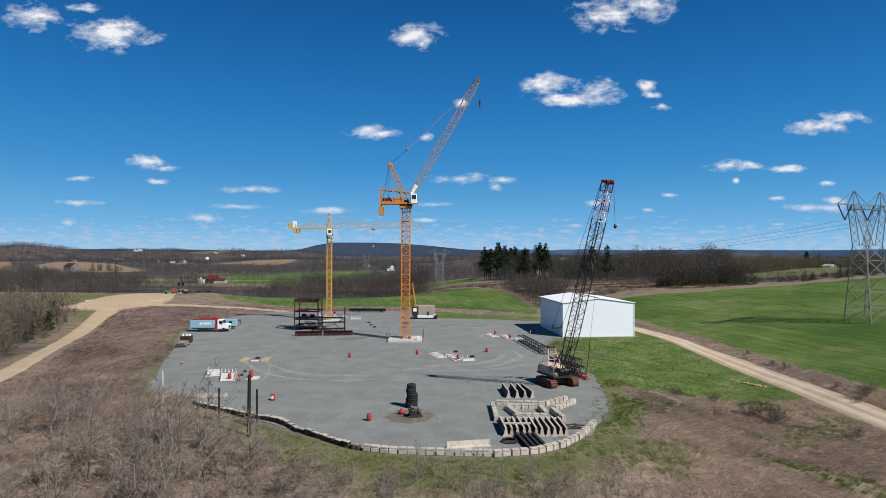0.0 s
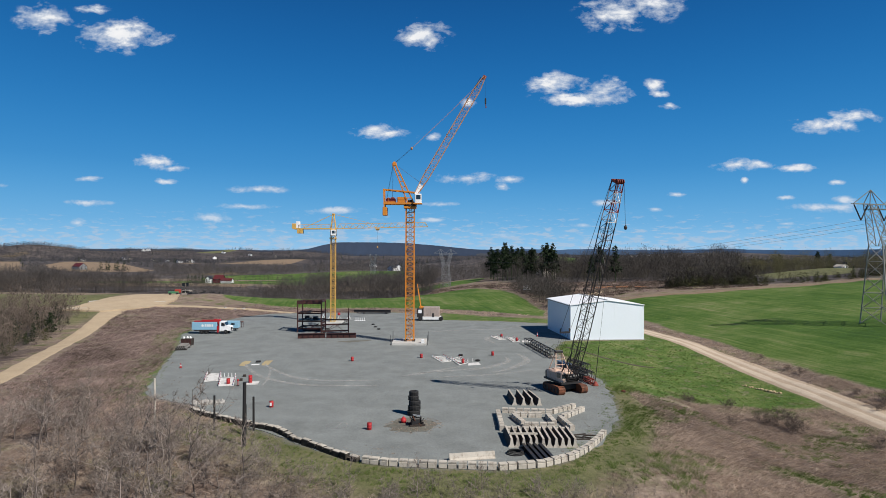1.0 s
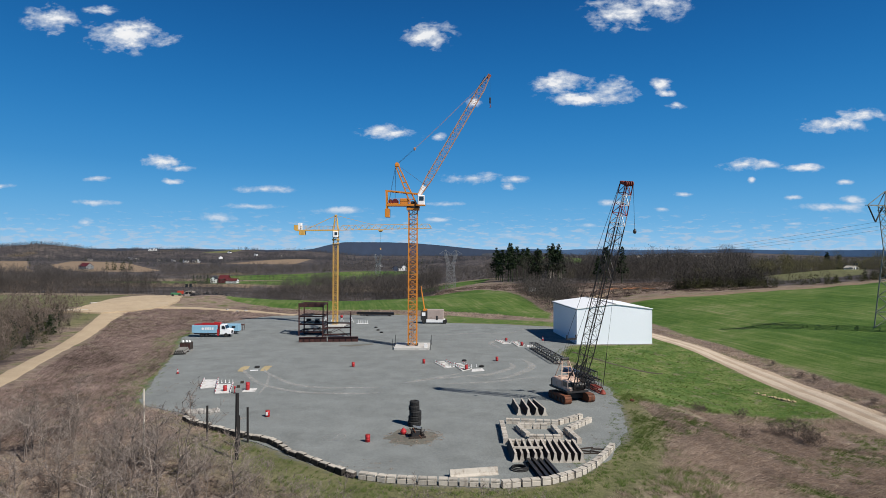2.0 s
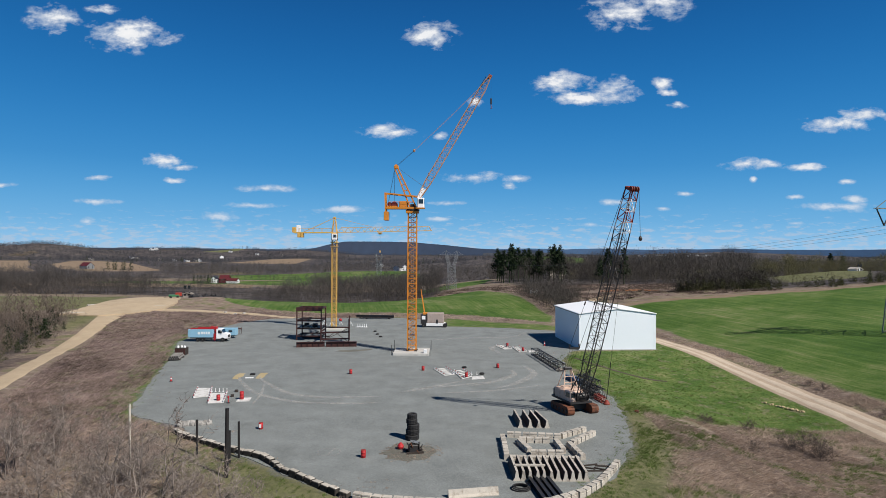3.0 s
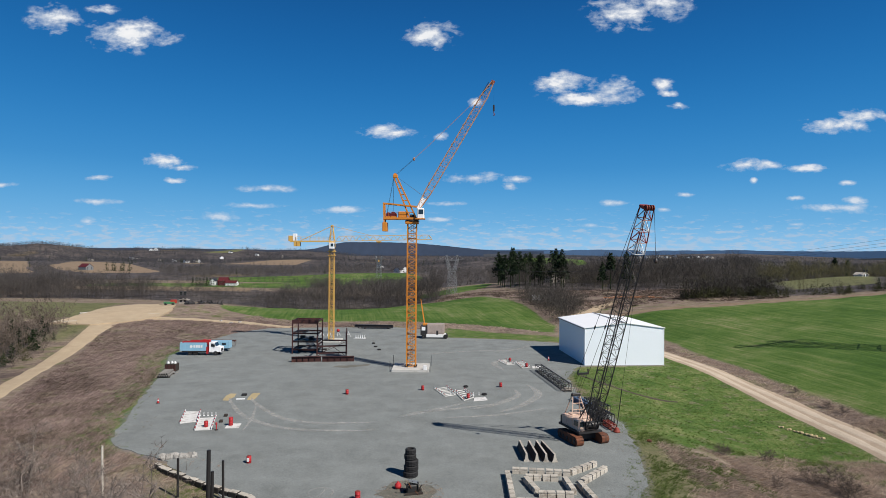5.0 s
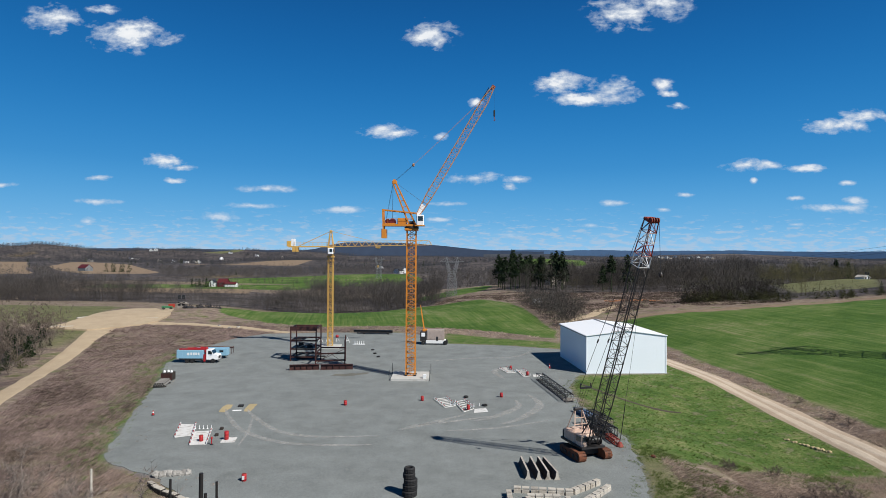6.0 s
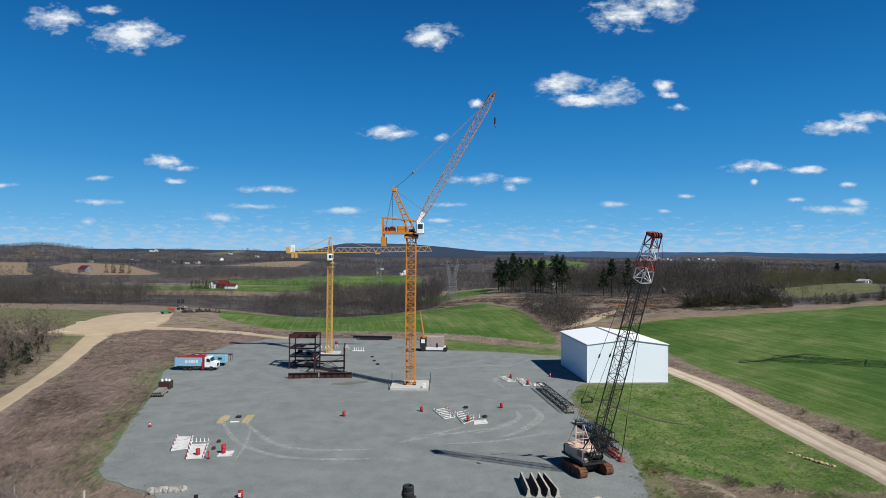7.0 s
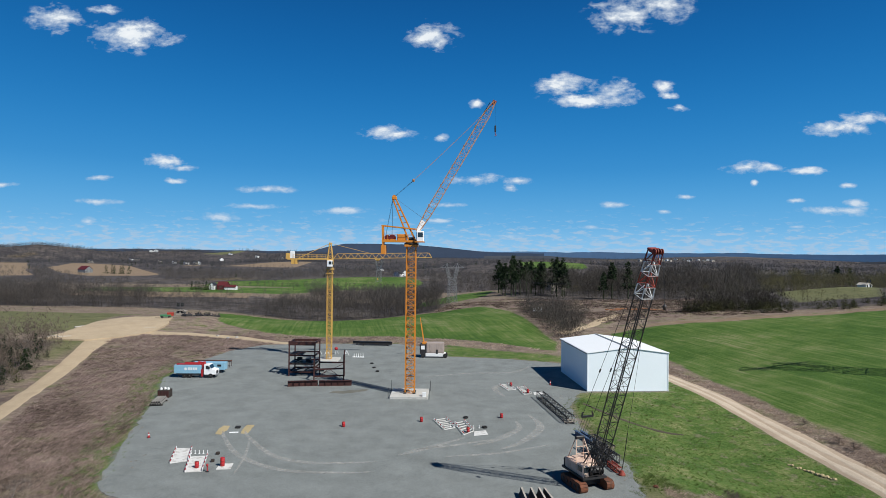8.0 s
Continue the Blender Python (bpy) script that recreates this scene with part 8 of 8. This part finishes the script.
clearing = lambda x, y: (nearest(x, y, GREEN) > 3) & (nearest(x, y, TAN[6:]) > 0) & (away(x, y, edge_right) > -2) & (away(x, y, edge_mid) > 0)
BRASH = [tuft(300 + k, 16, 1.7, 0.13, 1.6, 0.12) for k in range(6)]
scatter("clearing_brash", BRASH, sow(5200, -20, 112, 226, 335, 0.5, 1.2, lambda x, y: clearing(x, y) & (patchy(x, y, 10, 4) > -0.35), 64), M["weed_dark"], "dark felled brushwood on the clearing", "brushwood", 65)
scatter("clearing_weeds", BRASH, sow(3600, -20, 112, 226, 335, 0.4, 1.0, lambda x, y: clearing(x, y) & (patchy(x, y, 8, 1) > -0.2), 66), M["straw_red"], "mauve-brown dead weeds on the clearing", "dead grass", 67)
for k in range(16):
    x = 57 + 1.15 * k + 0.9 * math.sin(3 * k)
    y = 263 - 0.55 * (x - 56) + 3.2 * math.sin(5.3 * k)
    solid("log", Geo().tube((-1.3, 0, 0.24), (1.3, 0, 0.24), 0.24, 0.18, 9), M["fresh_wood"], "orange-brown felled log on the clearing", "log", "felled logs", m=pose(x, y, float(land(x, y)) - 0.05, 0, 0, 20 * math.sin(7 * k) - 10))
tr = thing("small_trailer", pose(26.5, 252.0, float(land(26.5, 252.0)), 0, 0, 10), "small white box trailer among bare brush", "trailer")
part("body", Geo().box(-1.7, 1.7, -0.9, 0.9, 0.5, 2.3, c=0.1), M["cab_white"], tr)
part("hitch", Geo().bar((1.7, 0, 0.55), (2.7, 0, 0.45), 0.12), M["black_steel"], tr)
for y, sd in ((-0.9, 1), (0.9, -1)):
    wheel(tr, 0, y, 0.36, 0.22, sd)
PINE = [conifer(140 + k, 19.0, 13 + k, 8, 0.25, 0.3 + 0.08 * k) for k in range(4)]


def pine(x, y, s, k):
    V, F = PINE[k % 4]
    me = raw_mesh("pine_tree", V * s, F, M["pine"])
    tagged(new("pine_tree", me), "tall dark green pine standing among bare trees", "pine tree", "pines").matrix_basis = pose(x, y, float(land(x, y)), 0, 0, 50 * k)


rng = np.random.default_rng(9)
for k in range(26):
    pine(17 + 38 * rng.beta(0.9, 0.8), 360 + rng.uniform(-10, 30), rng.uniform(0.7, 1.25), k)
for k, (x, y, s) in enumerate(((75, 333, 1.05), (84, 335, 1.1), (70, 330, 0.8), (46, 395, 1.0), (250, 430, 0.9), (262, 436, 0.85), (300, 405, 0.7), (330, 430, 0.9), (205, 400, 0.6))):
    pine(x, y, s, k + 3)


DIST = [twig_fan_tree(160 + k, 13.0, 60, 0.5) for k in range(7)]
HAZE = [twig_fan_tree(170 + k, 13.0, 15, 1.3) for k in range(7)]


def hides(x, y):
    """Would stand between the lane's hilltop and a far field."""
    out = np.zeros(np.shape(x), bool)
    for shape in GREEN[2:] + TAN[:6] + PASTURE[:1]:
        for k in (1.03, 1.09, 1.16, 1.23):
            out |= away(x * k, y * k, shape) < 2
    return out


far_keep = lambda x, y: (nearest(x, y, GREEN) > 3) & ~hides(x, y) & ~((x < -20) & (y < 640) & (x > -420)) & (nearest(x, y, TAN) > 4) & (nearest(x, y, PASTURE[:1]) > 4) & (np.hypot(x, y) > 430) & (away(x, y, edge_mid) > 5) & (away(x, y, edge_right) > 5) & (np.abs(x) < 0.95 * y + 40)
sparse = lambda x, y: far_keep(x, y) & (patchy(x, y, 120) > -0.6)
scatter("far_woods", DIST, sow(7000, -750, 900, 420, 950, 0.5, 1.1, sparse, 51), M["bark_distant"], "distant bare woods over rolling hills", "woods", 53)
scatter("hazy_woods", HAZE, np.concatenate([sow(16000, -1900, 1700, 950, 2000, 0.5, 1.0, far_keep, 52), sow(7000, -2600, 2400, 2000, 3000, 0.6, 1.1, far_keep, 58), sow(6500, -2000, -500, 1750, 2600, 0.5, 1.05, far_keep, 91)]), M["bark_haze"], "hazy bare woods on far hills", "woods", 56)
# hedgerows and lone trees between the far fields
rows = []
for ax, ay, bx, by, n in ((-1000, 1120, -820, 1060, 26), (-760, 900, -560, 850, 40), (-860, 860, -660, 820, 40), (-600, 1120, -500, 1000, 22), (-430, 585, -200, 575, 30), (-330, 700, -150, 700, 40), (-560, 1440, -430, 1420, 22), (90, 1100, 230, 1100, 20), (-220, 690, -60, 655, 24)):
    for k in range(n):
        f = (k + random.uniform(0, 1)) / n
        rows.append((ax + (bx - ax) * f + random.uniform(-5, 5), ay + (by - ay) * f + random.uniform(-5, 5), random.uniform(0.35, 0.75)))
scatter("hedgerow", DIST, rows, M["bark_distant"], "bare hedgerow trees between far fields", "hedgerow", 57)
EVER = [conifer(180 + k, 14.0, 8, 6, 0.28, 0.05) for k in range(3)]
scatter("far_evergreens", EVER, np.concatenate([sow(420, -1300, 1300, 480, 2400, 0.4, 0.9, far_keep, 54), [(-303 + 2.6 * k, 640 + 3 * (k % 3), 0.7) for k in range(8)], [(-590 + 7 * k, 940 + 5 * (k % 2), 1.1) for k in range(6)], [(-1215 + 9 * k, 2440, 1.1) for k in range(9)]]), M["pine"], "scattered distant evergreens", "evergreens", 55)


# ---- pylons and wires ----
def pylon(m, label, steel="pylon_steel", near=False):
    c = thing("pylon", m, label, "pylon", "pylons")
    G_ = M[steel]
    legs = [(-1, -1), (1, -1), (1, 1), (-1, 1)]
    at = lambda i, z: Vector((legs[i][0] * (3.0 - 0.6 * z / 16.5), legs[i][1] * (3.0 - 1.5 * z / 16.5), z))
    for i in range(4):
        part("leg", Geo().bar(at(i, 0), at(i, 16.5), 0.2), G_, c)
    for k in range(5):
        z0, z1 = 3.3 * k, 3.3 * (k + 1)
        g = Geo()
        for i in range(4):
            j = (i + 1) % 4
            for a, b in ((at(i, z0), at(j, z1)), (at(j, z0), at(i, z1)), (at(i, z1), at(j, z1))):
                if near:
                    part("brace", Geo().bar(a, b, 0.085), G_, c)
                else:
                    g.bar(a, b, 0.11)
        if not near:
            tagged(part("bracing", g, G_, c), kind="stuff")
    for s in (-1, 1):
        low, top = Vector((s * 2.4, 0, 16.5)), Vector((s * 4.0, 0, 25.2))
        inner = Vector((s * 0.25, 0, 16.5))
        for y in (-1, 1):
            part("mast", Geo().bar(low + Vector((0, 1.5 * y, 0)), top + Vector((s * 0.9, 0.7 * y, 0)), 0.14).bar(inner + Vector((0, 1.5 * y, 0)), top + Vector((-s * 0.9, 0.7 * y, 0)), 0.12), G_, c)
            g = Geo()
            for k in range(5):
                t0, t1 = k / 5, (k + 1) / 5
                a0, a1 = (low + Vector((0, 1.5 * y, 0))).lerp(top + Vector((s * 0.9, 0.7 * y, 0)), t0), (low + Vector((0, 1.5 * y, 0))).lerp(top + Vector((s * 0.9, 0.7 * y, 0)), t1)
                b0, b1 = (inner + Vector((0, 1.5 * y, 0))).lerp(top + Vector((-s * 0.9, 0.7 * y, 0)), t0), (inner + Vector((0, 1.5 * y, 0))).lerp(top + Vector((-s * 0.9, 0.7 * y, 0)), t1)
                if near:
                    part("brace", Geo().bar(a0, b1, 0.09), G_, c), part("brace", Geo().bar(b0, a1, 0.09), G_, c), part("brace", Geo().bar(a1, b1, 0.08), G_, c)
                else:
                    g.bar(a0, b1, 0.09).bar(b0, a1, 0.09).bar(a1, b1, 0.08)
            if not near:
                tagged(part("bracing", g, G_, c), kind="stuff")
        part("peak", Geo().bar(top + Vector((-0.9 * s, -0.7, 0)), top + Vector((-s * 0.2, 0, 3.0)), 0.14).bar(top + Vector((0.9 * s, -0.7, 0)), top + Vector((-s * 0.2, 0, 3.0)), 0.14).bar(top + Vector((-0.9 * s, 0.7, 0)), top + Vector((-s * 0.2, 0, 3.0)), 0.14).bar(top + Vector((0.9 * s, 0.7, 0)), top + Vector((-s * 0.2, 0, 3.0)), 0.14), G_, c)
        part("peak_tie", Geo().bar(top + Vector((-s * 0.2, 0, 3.0)), (s * 0.1, 0, 25.4), 0.12).bar(top + Vector((-s * 0.2, 0, 3.0)), (s * 8.6, 0, 25.2), 0.12), G_, c)
    g = Geo()
    for y in (-0.7, 0.7):
        g.bar((-8.8, y * 0.4, 25.2), (8.8, y * 0.4, 25.2), 0.16).bar((-5, y, 24.2), (5, y, 24.2), 0.14)
    for k in range(12):
        x = -8.4 + 1.4 * k
        g.bar((x, -0.28, 25.2), (x + 1.4, 0.28, 25.2), 0.08)
        if abs(x) < 5:
            g.bar((x, -0.6, 24.2), (x + 0.7, -0.28, 25.2), 0.08).bar((x + 0.7, 0.28, 25.2), (x + 1.4, 0.6, 24.2), 0.08)
    part("cross_arm", g, G_, c)
    for x in (-6.5, 0.0, 6.5):
        for s in (-1, 1):
            part("insulator", Geo().tube((x + 1.9 * s, 0, 25.0), (x, 0, 21.8), 0.13, 0.13, 8), M["black_steel"], c, "dark insulator string")
    return c


P1, P2 = Vector((88.2, 129.5)), Vector((-11, 345))
turn = 19.0
pylon(pose(P1.x, P1.y, float(land(*P1)) - 0.1, 0, 0, turn), "grey lattice power pylon standing in a green crop field", near=True)
pylon(pose(268, 580, float(land(268, 580)) - 0.1, 0, 0, 20), "distant grey lattice power pylon beyond woods")
pylon(pose(-11.0, 345, float(land(-11, 345)) - 0.3, 0, 0, 19) @ Matrix.Scale(0.8, 4), "distant grey lattice power pylon on a clearing", "galvanised")
pylon(pose(-118, 760, float(land(-118, 760)) - 0.1, 0, 0, -14), "distant grey lattice power pylon beyond woods", "galvanised")
for k, x in enumerate((-6.5, 0.0, 6.5)):
    d = Vector((math.cos(radians(turn)), math.sin(radians(turn)))) * x
    a = Vector((P1.x + d.x, P1.y + d.y, float(land(*P1)) + 21.7))
    b = Vector((P2.x + 0.8 * d.x, P2.y + 0.8 * d.y, float(land(*P2)) + 17.2))
    back = a - (b - a).normalized() * 190
    back.z = a.z + 2
    tagged(new("power_line", rope(a, b, 0.02, 5.5, 24).path([a.lerp(back, i / 10) - Vector((0, 0, 20 * (i / 10) * (1 - i / 10))) for i in range(11)], 0.02, 5).mesh("power_line", M["cable"])),
           "dark sagging power line between pylons", "power line", "power lines")


# ---- farms and houses across the valley ----
def house(x, y, w, d, h, rise, wall_mat, roof_mat, label, ang=0, cat="house"):
    zg = float(land(x, y)) - 0.3
    c = thing("house" if cat == "house" else "barn", pose(x, y, zg, 0, 0, ang), label, cat, "far buildings")
    part("wall", Geo().extrude([(-w / 2, 0), (w / 2, 0), (w / 2, h), (0, h + rise), (-w / 2, h)], Matrix.Translation((0, -d / 2, 0)), d), wall_mat, c)
    for s in (-1, 1):
        part("roof", Geo().add([(s * (w / 2 + 0.4), -d / 2 - 0.4, h - 0.1), (0, -d / 2 - 0.4, h + rise + 0.15), (0, d / 2 + 0.4, h + rise + 0.15), (s * (w / 2 + 0.4), d / 2 + 0.4, h - 0.1),
                                (s * (w / 2 + 0.4), -d / 2 - 0.4, h + 0.2), (0, -d / 2 - 0.4, h + rise + 0.45), (0, d / 2 + 0.4, h + rise + 0.45), (s * (w / 2 + 0.4), d / 2 + 0.4, h + 0.2)],
                               [(3, 2, 1, 0), (4, 5, 6, 7), (0, 1, 5, 4), (1, 2, 6, 5), (2, 3, 7, 6), (3, 0, 4, 7)]), roof_mat, c)
    for k in range(2):
        for s in (-1, 1):
            part("window", Geo().box(s * w * 0.25 - 0.5, s * w * 0.25 + 0.5, -d / 2 - 0.06, -d / 2 + 0.02, 1.2 + 2.6 * k, 2.6 + 2.6 * k), M["dark_glass"], c, "dark window")
    return c


Wt, Rd, Sl = M["white_paint"], M["barn_red"], M["cable"]
house(-286, 655, 6, 8, 5.0, 2.6, Wt, Sl, "white farmhouse with dark roof")
house(-275.5, 657, 10, 10, 4.6, 4.0, Rd, Rd, "dark red barn with red roof", 90, "barn")
house(-264.5, 652, 8, 12, 3.0, 2.2, Wt, Rd, "low white farm shed with red roof", 90, "barn")
house(-647, 973, 13, 20, 5, 5.5, M["galvanised"], Rd, "grey barn with bright red roof", 66, "barn")
rng = np.random.default_rng(21)
for k, (x, y) in enumerate([(-1123, 1913), (-1111, 1923), (-1222, 2213), (-1210, 2223), (-973, 1813), (-839, 1713), (-801, 1713), (-807, 1703), (-935, 2263), (-902, 1763), (-698, 2163), (-812, 2213), (-863, 2013), (-1097, 1663), (-112, 913), (-107, 953), (0, 1513), (-196, 1263)]):
    house(x, y, rng.uniform(8, 13), rng.uniform(9, 15), rng.uniform(4.5, 7), 3.5, M["concrete"] if k % 3 == 1 else Wt, Sl, "distant white house with grey roof", rng.uniform(-40, 40))
for k, (x, y) in enumerate([(743, 2667), (773, 2684), (813, 2765), (894, 2897), (854, 2706), (878, 2724), (875, 2668), (989, 2939), (1013, 2899), (963, 2696), (1028, 2839), (1088, 2915), (1018, 2661), (1110, 2854), (1066, 2691)]):
    house(x, y, rng.uniform(9, 16), rng.uniform(9, 12), rng.uniform(4, 7), 3, Wt if k % 2 else M["concrete"], M["galvanised"], "pale house in a far-off town", rng.uniform(-40, 40))
for x, y in [(55, 423), (64, 443), (162, 573), (201, 593), (214, 613), (216, 493), (261, 533)]:
    house(x, y, 5.5, 6, 4.6, 2, M["concrete"], Sl, "pale house among bare trees", rng.uniform(-40, 40))
house(212, 343, 4, 5, 2.2, 1.0, M["cab_white"], M["concrete"], "small white shed at the wood's edge", 20, "barn")

# far ridges: haze is put in as blue colour and a weak glow
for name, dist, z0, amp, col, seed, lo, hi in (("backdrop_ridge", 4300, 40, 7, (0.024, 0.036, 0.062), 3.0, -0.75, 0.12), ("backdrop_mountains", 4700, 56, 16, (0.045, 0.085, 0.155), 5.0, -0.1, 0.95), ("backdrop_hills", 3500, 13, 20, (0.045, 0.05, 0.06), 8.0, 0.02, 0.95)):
    v, q, n = [], [], 420
    for k in range(n + 1):
        t = lo + (hi - lo) * k / n
        x, y = dist * math.sin(t), dist * math.cos(t)
        crest = z0 + amp * noise.noise((t * 5 + seed, seed, 0)) + 0.4 * amp * noise.noise((t * 16 + seed, seed, 4)) + 2.2 * noise.noise((t * 60, seed, 2)) + 1.2 * noise.noise((t * 190, seed, 6))
        if name == "backdrop_ridge":
            crest += 57 * float(step(-0.285, -0.205, t) * (1 - step(-0.125, 0.07, t)))
        v += [(x, y, -60), (x, y, crest), (x * 1.03, y * 1.03, crest - 20)]
    for k in range(n):
        q += [(3 * k, 3 * k + 3, 3 * k + 4, 3 * k + 1), (3 * k + 1, 3 * k + 4, 3 * k + 5, 3 * k + 2)]
    me = bpy.data.meshes.new(name)
    me.from_pydata(v, [], q)
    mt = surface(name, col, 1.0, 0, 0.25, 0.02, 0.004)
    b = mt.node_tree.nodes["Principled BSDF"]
    # glow lifts the ridge towards the colour of hazy air
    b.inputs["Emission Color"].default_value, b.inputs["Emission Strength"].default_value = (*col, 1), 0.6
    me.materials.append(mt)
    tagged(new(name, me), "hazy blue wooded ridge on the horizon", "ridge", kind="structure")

# ---- machines on the dirt lot ----
zl = lambda x, y: float(land(x, y)) + 0.12
t = thing("tractor", pose(-104.2, 206, zl(-104.2, 206) + 0.28, 0, 0, 20) @ Matrix.Scale(0.62, 4), "green and orange farm machine parked on the lot", "machine")
part("body", Geo().box(0, 5.5, 0, 2, 0.7, 1.9, c=0.1), M["green_paint"], t, "green machine body")
part("hopper", Geo().box(3.4, 6.6, 0.1, 2.4, 1.2, 3.0, c=0.12), M["red_paint"], t, "orange-red hopper")
for x in (1.0, 4.6):
    for y, s in ((0.0, 1), (2.1, -1)):
        wheel(t, x, y, 0.65, 0.4, s)
part("drawbar", Geo().bar((0, 1, 0.6), (-2.4, 1, 0.4), 0.15), M["black_steel"], t)
house(-112, 236, 3, 2.5, 1.8, 0.3, M["wood_pale"], M["wood_pale"], "small weathered hut at the lot's edge", 10, "hut")
for k in range(9):
    x, y = -104.5 + 1.25 * k, 226 + rng.uniform(-2, 2.5)
    g = Geo().box(-1.3, 1.3, -0.6, 0.6, 0, rng.uniform(0.5, 1.1), c=0.2)
    for i in range(5):
        u = rng.uniform(-1.2, 1.2, 4)
        g.bar((u[0], u[1] * 0.6, 0.3), (u[2], u[3] * 0.6, rng.uniform(1.0, 1.9)), 0.14)
    solid("scrap_heap", g, M["black_steel"], "dark scrap heap beside the lot", "scrap", "scrap heaps", m=pose(x, y, float(land(x, y)) - 0.1, rng.uniform(-8, 8), rng.uniform(-8, 8), rng.uniform(0, 90)))
for x, y, a in ((-120.6, 189.6, 70), (-118.2, 174.5, 60), (-114.6, 174.0, 30), (-99.0, 190.8, 20)):
    solid("concrete_pipe", Geo().tube((-1.7, 0, 0.25), (1.7, 0, 0.25), 0.28, 0.28, 14), M["concrete"], "pale pipe lying at the lot's edge", "pipe", "pale pipes", m=pose(x, y, float(land(x, y)), 0, 0, a))
for x, y in ((-74.6, 183.4), (-70.5, 181.0), (-68.0, 181.5)):
    boulder(x, y, float(land(x, y)) - 0.1, 0.5, x, "pale stone by the lane")
